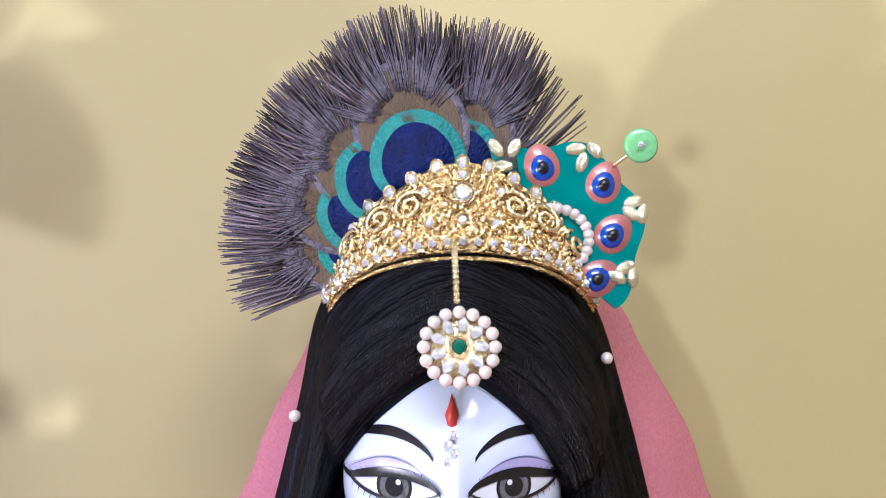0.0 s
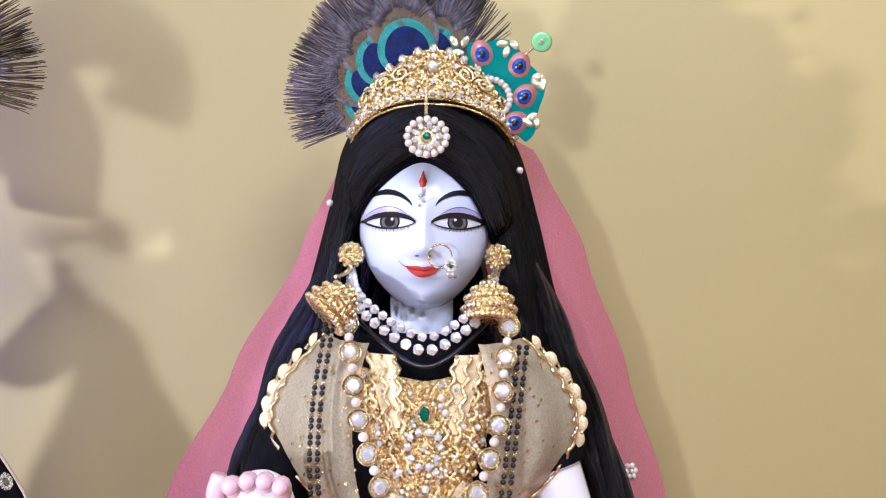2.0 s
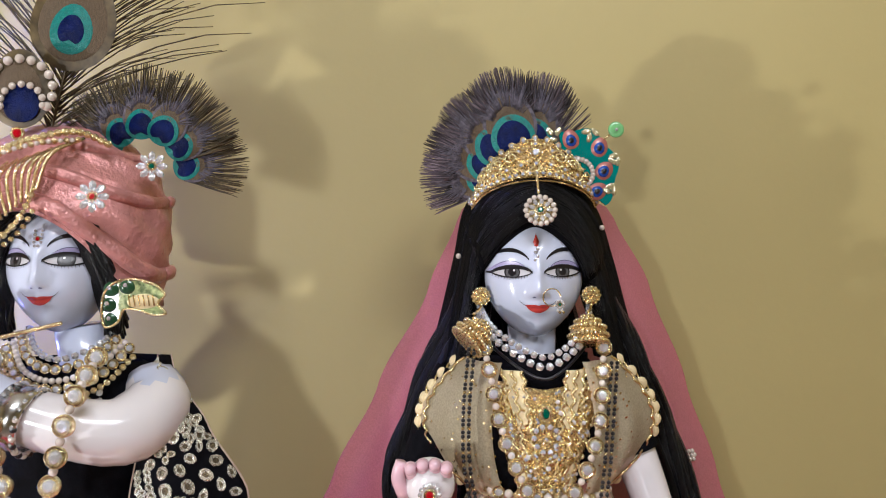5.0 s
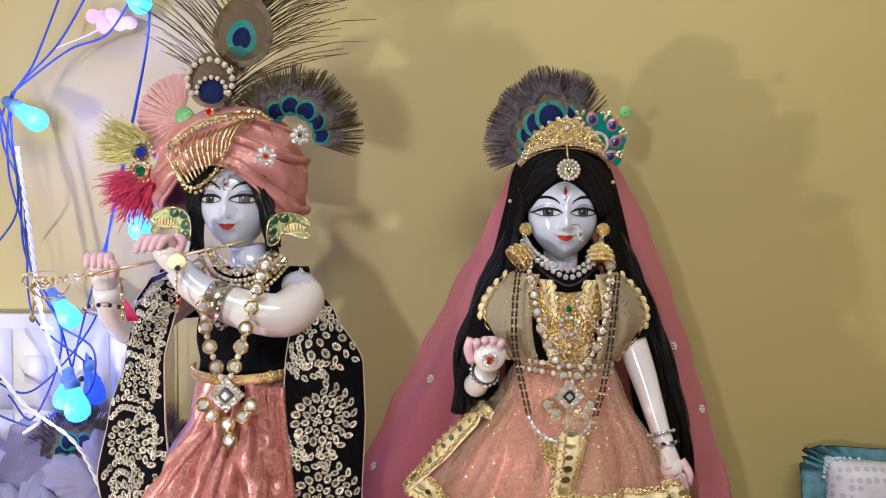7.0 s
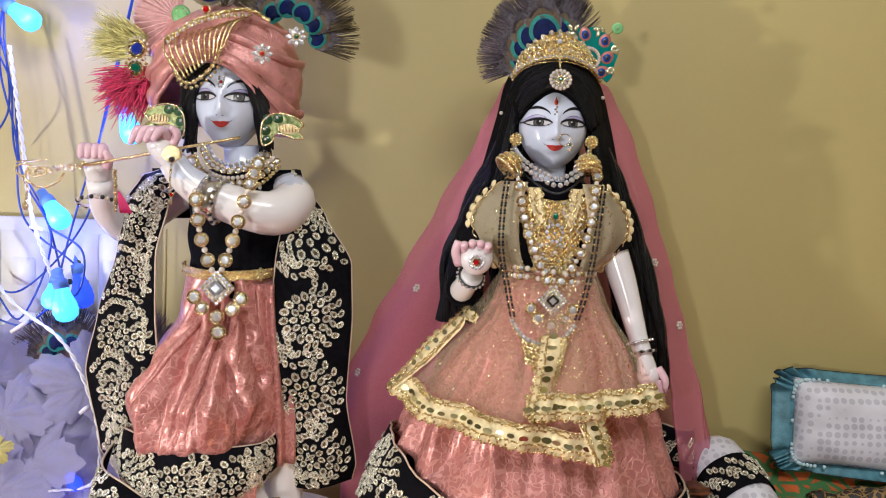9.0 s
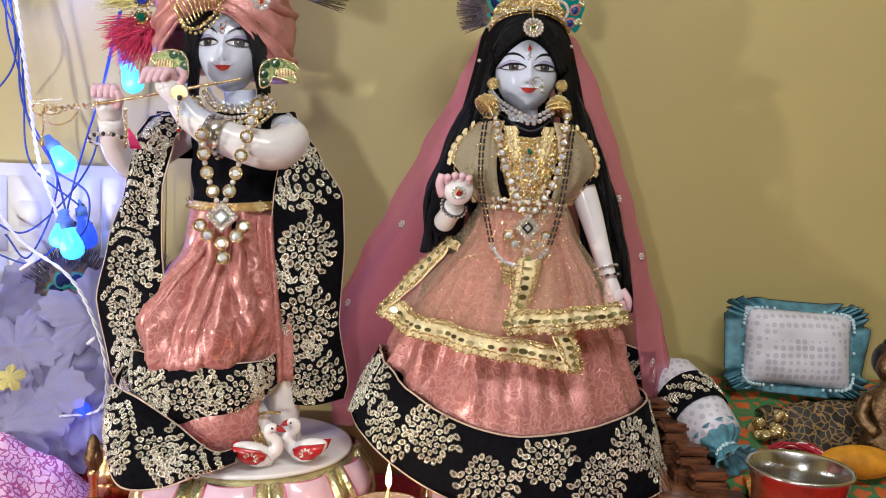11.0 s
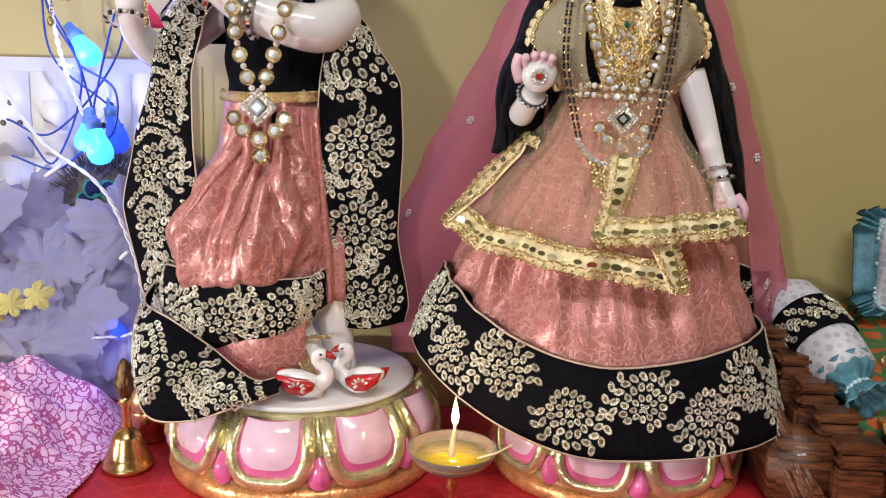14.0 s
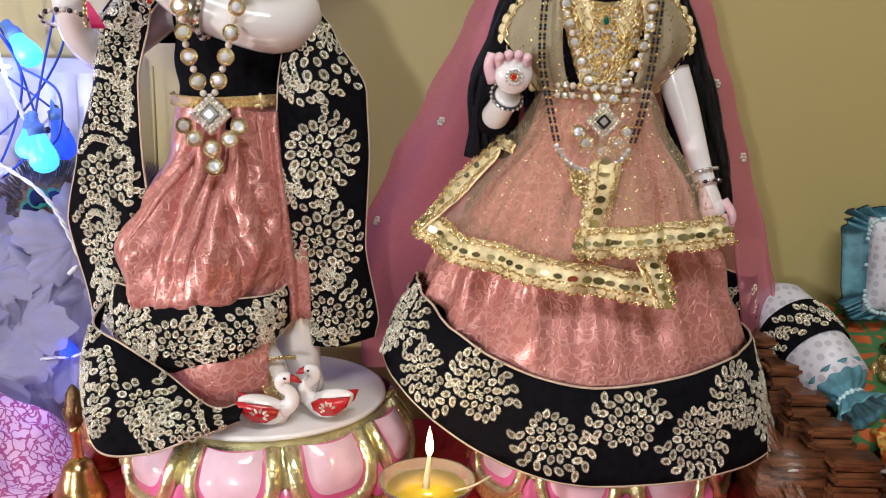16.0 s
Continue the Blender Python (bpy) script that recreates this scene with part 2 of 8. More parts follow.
def ball(bm, c, r, seg=12, rings=8, mi=0, rot=None):
    """An ellipsoid; r a number or three."""
    r = (r, r, r) if isinstance(r, (int, float)) else r
    m = Matrix.Translation(c) @ (rot or Matrix()) @ Matrix.Diagonal((*r, 1))
    top, low = bm.verts.new(m @ V((0, 0, 1))), bm.verts.new(m @ V((0, 0, -1)))
    rows = []
    for j in range(1, rings):
        b = math.pi * j / rings
        rows.append([bm.verts.new(m @ V((math.sin(b) * math.cos(a), math.sin(b) * math.sin(a), math.cos(b)))) for a in (2 * math.pi * k / seg for k in range(seg))])
    for k in range(seg):
        bm.faces.new((top, rows[0][k], rows[0][(k + 1) % seg])).material_index = mi
        bm.faces.new((low, rows[-1][(k + 1) % seg], rows[-1][k])).material_index = mi
    for a, b in zip(rows, rows[1:]):
        for k in range(seg):
            bm.faces.new((a[k], b[k], b[(k + 1) % seg], a[(k + 1) % seg])).material_index = mi


def dot(bm, m, r, n=6):
    bm.faces.new([bm.verts.new(m @ V((r * math.cos(a), r * math.sin(a), 0))) for a in (2 * math.pi * k / n for k in range(n))])


def lathe(bm, prof, c=(0, 0, 0), n=32, mi=0, m=None, close=True):
    m = m or Matrix.Translation(c)
    rows = [[bm.verts.new(m @ V((r * math.cos(a), r * math.sin(a), z))) for a in (2 * math.pi * k / n for k in range(n))] for r, z in prof]
    for a, b in zip(rows, rows[1:]):
        for k in range(n):
            bm.faces.new((a[k], a[(k + 1) % n], b[(k + 1) % n], b[k])).material_index = mi
    if close:
        caps(bm, rows[0], mi), caps(bm, rows[-1], mi)


def box(bm, lo, hi, bevel=0.0, mi=0):
    m = Matrix.Translation((V(lo) + V(hi)) / 2) @ Matrix.Diagonal((*(V(hi) - V(lo)), 1))
    r = bmesh.ops.create_cube(bm, size=1, matrix=m)
    faces = list({f for v in r["verts"] for f in v.link_faces})
    for f in faces:
        f.material_index = mi
    if bevel:
        edges = list({e for v in r["verts"] for e in v.link_edges})
        bmesh.ops.bevel(bm, geom=edges, offset=bevel, segments=2, affect="EDGES")


def outline(bm, pts, depth, m, mi=0, bevel=0.0):
    """A flat shape from an outline in its own xy plane, with depth along its z."""
    a = [bm.verts.new(m @ V((x, y, 0))) for x, y in pts]
    b = [bm.verts.new(m @ V((x * (1 - bevel), y * (1 - bevel), depth))) for x, y in pts]
    k = len(pts)
    for i in range(k):
        bm.faces.new((a[i], a[(i + 1) % k], b[(i + 1) % k], b[i])).material_index = mi
    caps(bm, a, mi), caps(bm, b, mi)


def frame_on(f, u, v, lift=0.0, turn=0.0, e=1e-3):
    """A matrix on the surface f(u, v): x along u, y along v, z out of it towards the room."""
    p = V(f(u, v))
    du, dv = V(f(u + e, v)) - V(f(u - e, v)), V(f(u, v + e)) - V(f(u, v - e))
    x = du.normalized()
    z = du.cross(dv).normalized()
    if z.y > 0:
        z = -z
    y = z.cross(x).normalized()
    x = y.cross(z)
    m = Matrix((x, y, z)).transposed().to_4x4()
    m.translation = p + z * lift
    return m @ Matrix.Rotation(turn, 4, "Z")


def facing(p, to=(0, -1, 0), turn=0.0):
    """A matrix at p whose z looks along to and whose y is up."""
    z = V(to).normalized()
    x = V((0, 0, 1)).cross(z).normalized()
    m = Matrix((x, z.cross(x), z)).transposed().to_4x4()
    m.translation = V(p)
    return m @ Matrix.Rotation(turn, 4, "Z")


# ---------------------------------------------------------------- the room and the altar
def slab(name, lo, hi, material, label, category):
    bm = bmesh.new()
    box(bm, lo, hi)
    return single(name, bm, material, label, category, kind="structure", smooth=False)


slab("wall_back", (-1.8, 0, -0.75), (1.8, 0.12, 1.85), WALL, "olive yellow painted wall behind the altar", "wall")
# the rest of the room is unseen: an added shell for bounced light and reflections
slab("wall_left", (-1.92, -2.9, -0.75), (-1.8, 0.12, 1.85), WALL, "unseen olive yellow side wall added to close the room", "wall")
slab("wall_right", (1.8, -2.9, -0.75), (1.92, 0.12, 1.85), WALL, "unseen olive yellow side wall added to close the room", "wall")
slab("wall_front", (-1.92, -3.02, -0.75), (1.92, -2.9, 1.85), WALL, "unseen olive yellow wall added across the room", "wall")
slab("floor", (-1.92, -3.02, -0.85), (1.92, 0.12, -0.75), FLOORM, "unseen pale tiled floor added below the altar", "floor")
slab("ceiling", (-1.92, -3.02, 1.85), (1.92, 0.12, 1.95), PLASTER, "unseen white ceiling added to close the room", "ceiling")

altar = thing("altar_table", (0, -0.25, -0.75), "wooden altar table under a red cloth", "table")
bm = bmesh.new()
box(bm, (-0.95, -0.52, -0.04), (0.95, -0.005, -0.006), 0.004)
part("tabletop", bm, WOOD2, altar)
for x in (-0.9, 0.9):
    for y in (-0.47, -0.05):
        bm = bmesh.new()
        box(bm, (x - 0.025, y - 0.025, -0.75), (x + 0.025, y + 0.025, -0.04), 0.003)
        part("leg", bm, WOOD2, altar)


def cloth_z(x, y):
    return -0.001 + 0.0012 * noise.noise(V((x * 14, y * 14, 0))) + 0.0008 * noise.noise(V((x * 40, y * 30, 2)))


def red_cloth(u, v):
    x, y = -0.97 + 1.94 * u, -0.006 - 0.55 * v
    if v > 0.95:
        return (x, -0.5285 - 0.004 * math.sin(x * 40), cloth_z(x, -0.52) - 0.004 - (v - 0.95) * 4.0)
    return (x, y, cloth_z(x, y))


bm = bmesh.new()
grid(bm, red_cloth, 130, 60)
single("altar_cloth", bm, RED, "bright red cloth with woven flowers spread over the altar", "cloth", solid=0.002)


# ---------------------------------------------------------------- lotus pedestals
def lotus(c, R, H, petals, phase, label):
    """A round lotus pedestal: orange gold foot, white plate, enamel petals in gilded frames."""
    t = thing("lotus_pedestal", (c[0], c[1], 0), label, "pedestal", "lotus pedestals")
    prof = [(0.30, 0.0), (0.93, 0.0), (0.985, 0.03), (1.0, 0.10), (0.985, 0.18), (0.955, 0.24), (0.93, 0.30), (0.94, 0.42), (0.925, 0.60), (0.86, 0.80), (0.78, 0.93), (0.5, 0.95)]
    bm = bmesh.new()
    lathe(bm, [(r * R, z * H) for r, z in prof[:6]], (c[0], c[1], 0), 72)
    part("foot_rim", bm, LOTUSRIM, t, "orange gold foot")
    bm = bmesh.new()
    lathe(bm, [(r * R, z * H) for r, z in prof[5:]], (c[0], c[1], 0), 72)
    part("body", bm, LOTUSGOLD, t, "gilded body")
    bm = bmesh.new()
    lathe(bm, [(0.3 * R, 0.93 * H), (0.77 * R, 0.93 * H), (0.805 * R, 0.955 * H), (0.80 * R, 0.99 * H), (0.78 * R, H), (0.2 * R, H)], (c[0], c[1], 0), 64)
    part("plate", bm, WHITEP, t, "white glazed plate")

    def rad(z):
        return tab(z / H, [(0.0, 0.97), (0.2, 0.985), (0.3, 0.95), (0.42, 0.955), (0.60, 0.94), (0.80, 0.87), (0.95, 0.785)]) * R

    def on(a, z, lift):
        r = rad(z) + lift
        return V((c[0] + r * math.cos(a), c[1] + r * math.sin(a), z))

    w = 2 * math.pi / petals
    for k in range(petals):
        a0 = phase + k * w

        def sx(s):          # half outline of the big petal: angle and height
            q = math.pi * s
            return a0 + 0.40 * w * math.copysign(abs(math.cos(q)) ** 0.55, math.cos(q)), H * (0.90 - 0.60 * abs(math.sin(q)) ** 0.6)

        bm = bmesh.new()
        tube(bm, [on(*sx(s / 26), 0.002) for s in range(27)], 0.0068 * R / 0.12, 8, flat=0.75)
        part("gilded_frame", bm, LOTUSGOLD, t)

        def pet(shrink, lift):
            def f(u, v):
                a, z = sx(u)
                zc = H * 0.9
                aa = a0 + (a - a0) * (1 - v * 0.999) * shrink
                zz = zc - (zc - z) * (1 - v * 0.999) * shrink
                d = 1 - (1 - v) ** 2
                return on(aa, zz, lift + 0.006 * d)
            return f

        bm = bmesh.new()
        grid(bm, pet(0.92, 0.0015), 25, 7)
        bmesh.ops.remove_doubles(bm, verts=bm.verts, dist=1e-5)
        p = part("petal", bm, LOTUSDEEP, t, "deep pink enamel petal")
        bm = bmesh.new()
        grid(bm, pet(0.74, 0.0038), 25, 7)
        bmesh.ops.remove_doubles(bm, verts=bm.verts, dist=1e-5)
        part("petal_centre", bm, LOTUSPINK, p, "pale pink glossy centre")
        bm = bmesh.new()

        def drop(u, v):
            q = 2 * math.pi * u
            k2 = 1 - v * 0.98
            return on(a0 + w / 2 + 0.085 * w * k2 * math.sin(q) * (1.25 - 0.45 * math.cos(q)), H * (0.37 + 0.135 * k2 * math.cos(q) * (1 if math.cos(q) < 0 else 1.5)), 0.001 + 0.007 * (1 - k2 * k2))

        grid(bm, drop, 20, 6, wrap=True)
        part("bud_petal", bm, LOTUSDEEP, t, "small deep pink bud")
    return t


KX, KY = -0.276, -0.150
RX, RY = 0.022, -0.135
lotus((KX, KY), 0.129, 0.085, 9, math.radians(-92), "pink and gold lotus pedestal with a white plate")
lotus((RX, RY), 0.118, 0.075, 9, math.radians(-106), "pink and gold lotus pedestal half covered by a skirt")


# ---------------------------------------------------------------- the standing statue with long hair
def skirt_r(z):
    return tab(z, [(0.015, 0.176, 0.128), (0.05, 0.176, 0.126), (0.10, 0.160, 0.113), (0.145, 0.146, 0.100), (0.20, 0.122, 0.082), (0.27, 0.088, 0.062), (0.33, 0.052, 0.045), (0.365, 0.041, 0.036)])


def skirt_c(z):
    return tab(z, [(0.0, -0.004, -0.140), (0.15, 0.0, -0.138), (0.37, 0.006, -0.130)])


def skirt_at(u, z, lift=0.0, folds=1.0):
    """u turns once round: 0.25 is the front."""
    a = -2 * math.pi * u
    rx, ry = skirt_r(z)
    cx, cy = skirt_c(z)
    k = max(0.0, min(1.0, (0.36 - z) / 0.22)) * max(0.25, min(1.0, (z - 0.125) / 0.05))
    w = folds * k * (0.015 * (0.45 - abs(math.sin(a * 4.5 + 1.3 * math.sin(a * 3 + 1) + 5 * z)) ** 0.55) + 0.006 * (0.5 - abs(math.sin(a * 9 + 2 * math.sin(a * 2) - 11 * z))) + 0.0016 * math.sin(a * 31 + 3 * math.sin(a * 4)) + 0.008 * noise.noise(V((4 * math.cos(a), 4 * math.sin(a), 9 * z))))
    wide = 0.018 * max(0.0, -math.cos(a)) * max(0.0, min(1.0, (0.30 - z) / 0.10))
    return V((cx + (rx + w + lift) * math.cos(a) - wide, cy + (ry + w + lift) * math.sin(a), z))


lehenga = thing("skirt", (0, -0.138, 0.03), "pink brocade skirt with a black embroidered hem on a statue", "skirt")
bm = bmesh.new()


def hem_top(u):
    a = -2 * math.pi * u
    return 0.130 + 0.062 * max(0, -math.cos(a)) ** 1.7 + 0.020 * max(0, math.cos(a)) ** 1.5


def hem_low(u):
    a = -2 * math.pi * u
    return 0.060 + 0.066 * max(0, -math.cos(a)) ** 1.7 + 0.002 * max(0, math.cos(a))


grid(bm, lambda u, v: skirt_at(u, 0.362 + (hem_top(u) - 0.004 - 0.362) * v), 220, 40, wrap=True)
part("pleated_cloth", bm, PINK, lehenga, "shiny pink brocade", solid=0.0008)


def hem(u, v):
    z = hem_top(u) + (hem_low(u) - hem_top(u)) * v
    p = skirt_at(u, z, 0.0055, 0.3)
    return p


bm = bmesh.new()
grid(bm, hem, 180, 12, wrap=True)
hem_band = part("hem_band", bm, BLACKC, lehenga, "black velvet band", solid=0.0012)
for v in (0.0, 1.0):
    bm = bmesh.new()
    tube(bm, [hem(k / 120, v) + V((0, 0, 0.0006 * (1 - 2 * v))) for k in range(121)], 0.0011, 6)
    part("piping", bm, PIPING, hem_band, "pale gold piping")


def face_front(head, x, z):
    """y of a face's front at x, z: head is (cx, cy, cz, rx, ry, rz)."""
    cx, cy, cz, rx, ry, rz = head
    q = (z - cz) / (rz * (1 if z > cz else 0.91))
    tp = 1 - 0.19 * max(0, -q) ** 1.6
    s = ((x - cx) / (rx * tp)) ** 2 + q * q
    y = cy - ry * max(0.0, 1 - s) ** 0.46
    dx, k = (x - cx) / rx, rx / 0.032

    def g(a, b, sa, sb):
        return math.exp(-((dx - a) / sa) ** 2 - ((q - b) / sb) ** 2)

    y -= k * (0.0058 * g(0, -0.20, 0.15, 0.13) + 0.0040 * g(0, 0.06, 0.11, 0.24))            # nose
    y -= k * (0.0012 * g(0.15, -0.26, 0.09, 0.07) + 0.0012 * g(-0.15, -0.26, 0.09, 0.07))
    y -= k * (0.0026 * g(0, -0.42, 0.22, 0.06) + 0.0028 * g(0, -0.52, 0.19, 0.06))          # lips
    y -= k * 0.0030 * g(0, -0.86, 0.26, 0.15)                                                  # chin
    y += k * (0.0022 * g(0.48, 0.18, 0.26, 0.12) + 0.0022 * g(-0.48, 0.18, 0.26, 0.12))        # eyes
    y -= k * (0.0012 * g(0.45, -0.40, 0.22, 0.22) + 0.0012 * g(-0.45, -0.40, 0.22, 0.22))      # cheeks
    return y


def head_mesh(bm, head, brow_mark=True):
    """A smooth marble head with painted brows, eyes and lips, all in the one mesh."""
    cx, cy, cz, rx, ry, rz = head
    n, m = 128, 90
    rows = []
    for j in range(1, m):
        b = math.pi * j / m
        q = math.cos(b)
        tp = 1 - 0.19 * max(0, -q) ** 1.6
        row = []
        for i in range(n):
            a = 2 * math.pi * i / n
            x = cx + rx * tp * math.sin(b) * math.cos(a)
            z = cz + rz * q * (1 if q > 0 else 0.91)
            y = cy + ry * math.sin(b) * math.sin(a)
            if math.sin(a) < 0:
                y = cy + (face_front(head, x, z) - cy)
            row.append(bm.verts.new((x, y, z)))
        rows.append(row)
    for a, b in zip(rows, rows[1:]):
        for i in range(n):
            bm.faces.new((a[i], a[(i + 1) % n], b[(i + 1) % n], b[i])).material_index = 0
    caps(bm, rows[0]), caps(bm, rows[-1])

    def paint(pts, mi, lift):
        """A painted patch: rows of (x, z) pairs, upper and lower edge."""
        up = []
        for (x1, z1), (x2, z2) in pts:
            col = []
            for s in range(5):
                x, z = x1 + (x2 - x1) * s / 4, z1 + (z2 - z1) * s / 4
                X, Z = cx + x * rx, cz + z * rz * (1 if z > 0 else 0.91)
                col.append(bm.verts.new((X, face_front(head, X, Z) - lift - 0.0002, Z)))
            up.append(col)
        for a, b in zip(up, up[1:]):
            for s in range(4):
                f = bm.faces.new((a[s], b[s], b[s + 1], a[s + 1]))
                f.material_index = mi

    N = 20
    sn = lambda s, p=1.0: max(0.0, math.sin(math.pi * s)) ** p
    for sd in (-1, 1):
        def arc(x0, x1, zf, wf):
            return [((sd * (x0 + (x1 - x0) * s / N), zf(s / N) + wf(s / N)), (sd * (x0 + (x1 - x0) * s / N), zf(s / N) - wf(s / N))) for s in range(N + 1)]
        brow = lambda s: 0.275 + 0.165 * math.sin(math.pi * 0.70 * s ** 0.75) - 0.055 * s * s
        paint(arc(0.17, 0.88, brow, lambda s: 0.006 + 0.024 * sn(min(1, s * 0.82 + 0.10))), 2, 0.0003)
        eye = lambda s: 0.090 + 0.018 * (s - 0.3)
        upper = lambda s: eye(s) + 0.080 * sn(max(0.0, s) ** 0.9, 0.7)
        lower = lambda s: eye(s) - 0.070 * sn(s, 0.7)
        # shaded lid up to the crease
        paint(arc(0.15, 0.96, lambda s: upper(s) + 0.046 * sn(0.04 + 0.92 * s), lambda s: 0.046 * sn(0.04 + 0.92 * s)), 4, 0.0002)
        paint(arc(0.15, 0.93, lambda s: upper(s) + 0.088 * sn(0.06 + 0.90 * s), lambda s: 0.0055 * sn(s)), 7, 0.0003)
        paint([((sd * (0.14 + 0.73 * k / N), upper(k / N)), (sd * (0.14 + 0.73 * k / N), lower(k / N))) for k in range(N + 1)], 5, 0.0004)
        # iris, pupil and a highlight painted as a white glint, kept inside the lids
        for rad, mi, lf in ((0.150, 2, 0.0005), (0.124, 6, 0.0006), (0.078, 2, 0.0007), (0.022, 5, 0.0009)):
            cxx, czz = (0.49, 0.095) if rad > 0.03 else (0.455, 0.122)
            rim = []
            for k in range(13):
                x = cxx - rad * math.cos(math.pi * k / 12)
                h = 0.72 * rad * math.sin(math.pi * k / 12)
                s = (x - 0.14) / 0.73
                rim.append(((sd * x, min(czz + h, upper(s))), (sd * x, max(czz - h, lower(s)))))
            paint(rim, mi, lf)
        paint(arc(0.11, 0.98, lambda s: upper(min(1, s * 1.15)) - 0.004 * (s > 0.87), lambda s: 0.008 + 0.022 * sn(0.12 + 0.80 * s)), 2, 0.0010)
        paint(arc(0.13, 0.90, lambda s: lower(s) - 0.003, lambda s: 0.0065 + 0.006 * s), 2, 0.0008)
        # lashes: long and fanned above the outer half, short below
        for k in range(13):
            s = 0.10 + 0.072 * k
            x0, z0 = 0.14 + 0.73 * s, lower(s)
            paint([((sd * (x0 - 0.005), z0), (sd * (x0 + 0.005), z0)), ((sd * (x0 + 0.03 * (s - 0.25)), z0 - 0.040 - 0.014 * s), (sd * (x0 + 0.003 + 0.03 * (s - 0.25)), z0 - 0.040 - 0.014 * s))], 2, 0.0009)
            z0 = upper(s)
            paint([((sd * (x0 - 0.006), z0), (sd * (x0 + 0.006), z0)), ((sd * (x0 + 0.10 * (s - 0.22)), z0 + 0.046 - 0.022 * s), (sd * (x0 + 0.004 + 0.10 * (s - 0.22)), z0 + 0.046 - 0.022 * s))], 2, 0.0011)
        # nostril: the shade of its hollow painted as a flat dark patch
        paint([((sd * (0.055 + 0.012 * k), -0.292 + 0.006 * sn(k / 5)), (sd * (0.055 + 0.012 * k), -0.304 - 0.006 * sn(k / 5))) for k in range(6)], 7, 0.0004)
    lip = [(x / 14 * 0.26) for x in range(-14, 15)]
    curl = lambda x: -0.468 + 0.050 * (abs(x) / 0.26) ** 2
    paint([((x, curl(x)), (x, curl(x) + 0.056 * max(0, 1 - (abs(x) / 0.26) ** 1.4) - 0.020 * math.exp(-(x / 0.045) ** 2))) for x in lip], 3, 0.0005)
    paint([((x, curl(x) - 0.007), (x, curl(x) - 0.007 - 0.080 * max(0, 1 - (abs(x) / 0.24) ** 2) ** 0.75 * (abs(x) < 0.24))) for x in lip], 3, 0.0005)
    paint([((x, curl(x) + 0.002), (x, curl(x) - 0.008)) for x in lip], 8, 0.0007)
    for sd in (-1, 1):
        paint([((sd * 0.245, -0.424), (sd * 0.245, -0.436)), ((sd * 0.30, -0.400), (sd * 0.30, -0.409)), ((sd * 0.36, -0.352), (sd * 0.36, -0.358))], 2, 0.0006)


# blue grey of the lid crease, also the painted shade in the nostrils
LID_NOSTRIL = mat("crease_paint_nostril_shade", (0.13, 0.13, 0.24), 0.4, var=0.2, bump=0)
LIPDARK = mat("dark_lip_line_paint", (0.26, 0.012, 0.015), 0.35, var=0.1, bump=0)
WARMWHITE = mat("warm_white_marble", (0.76, 0.73, 0.75), 0.18, var=0.03, scale=20, bump=0.01, coat=0.4)
STATUE = [MARBLE, PINKISH, BLACKP, LIPRED, VIOLET, EYEWHITE, IRIS, LID_NOSTRIL, LIPDARK, WARMWHITE]
RHEAD = (0.003, -0.130, 0.4935, 0.0332, 0.034, 0.0442)


def hand(bm, wrist, palm, fingers, r=0.0125, mi=1):
    """A hand as a palm and rounded fingers; fingers: lists of points."""
    tube(bm, spline([wrist, (V(wrist) + V(palm)) / 2, palm], 8), [r * 0.8, r * 0.95, r * 1.05, r], 14, 0, flat=0.8)
    ball(bm, palm, (r * 1.05, r * 0.9, r * 1.1), 16, 12, 0)
    for f in fingers:
        pts = spline(f, 9)
        tube(bm, pts, [r * 0.38, r * 0.36, r * 0.33, r * 0.24], 8, mi)
        ball(bm, pts[-1], r * 0.25, 8, 6, mi)


bm = bmesh.new()
head_mesh(bm, RHEAD)
tube(bm, [(0.002, -0.125, 0.46), (0.002, -0.125, 0.44), (0.003, -0.124, 0.425)], [0.0165, 0.016, 0.018], 20)
tube(bm, spline([(0.003, -0.124, 0.435), (0.003, -0.124, 0.41), (0.004, -0.126, 0.38), (0.006, -0.13, 0.35), (0.006, -0.132, 0.30)], 16), [0.03, 0.05, 0.05, 0.04, 0.034, 0.04], 24, flat=0.66)
tube(bm, [(0.006, -0.135, 0.31), (0.012, -0.135, 0.2), (0.018, -0.135, 0.08), (0.02, -0.135, 0.076)], [0.04, 0.05, 0.055, 0.05], 20)
# raised arm with the blessing hand
tube(bm, spline([(-0.048, -0.124, 0.425), (-0.066, -0.128, 0.38), (-0.078, -0.135, 0.335), (-0.079, -0.158, 0.335), (-0.070, -0.180, 0.352)], 18), [0.016, 0.015, 0.0145, 0.0135, 0.011, 0.0105], 16)
ball(bm, (-0.0672, -0.186, 0.369), (0.0155, 0.0095, 0.0165), 18, 12, 0)
for i, (x, h) in enumerate(((-0.0115, 0.0085), (-0.0042, 0.0108), (0.0032, 0.0108), (0.0102, 0.0085))):
    tube(bm, spline([(-0.0672 + x * 0.9, -0.187, 0.374), (-0.0672 + x, -0.192, 0.374 + h * 0.72), (-0.0672 + x, -0.1965, 0.372 + h)], 8), [0.0046, 0.0045, 0.0042, 0.0036], 10, 1)
    ball(bm, (-0.0672 + x, -0.1965, 0.372 + h), 0.0037, 10, 8, 1)
tube(bm, spline([(-0.083, -0.184, 0.362), (-0.0865, -0.189, 0.374), (-0.0845, -0.191, 0.384)], 8), [0.0048, 0.0046, 0.0036], 10, 1)
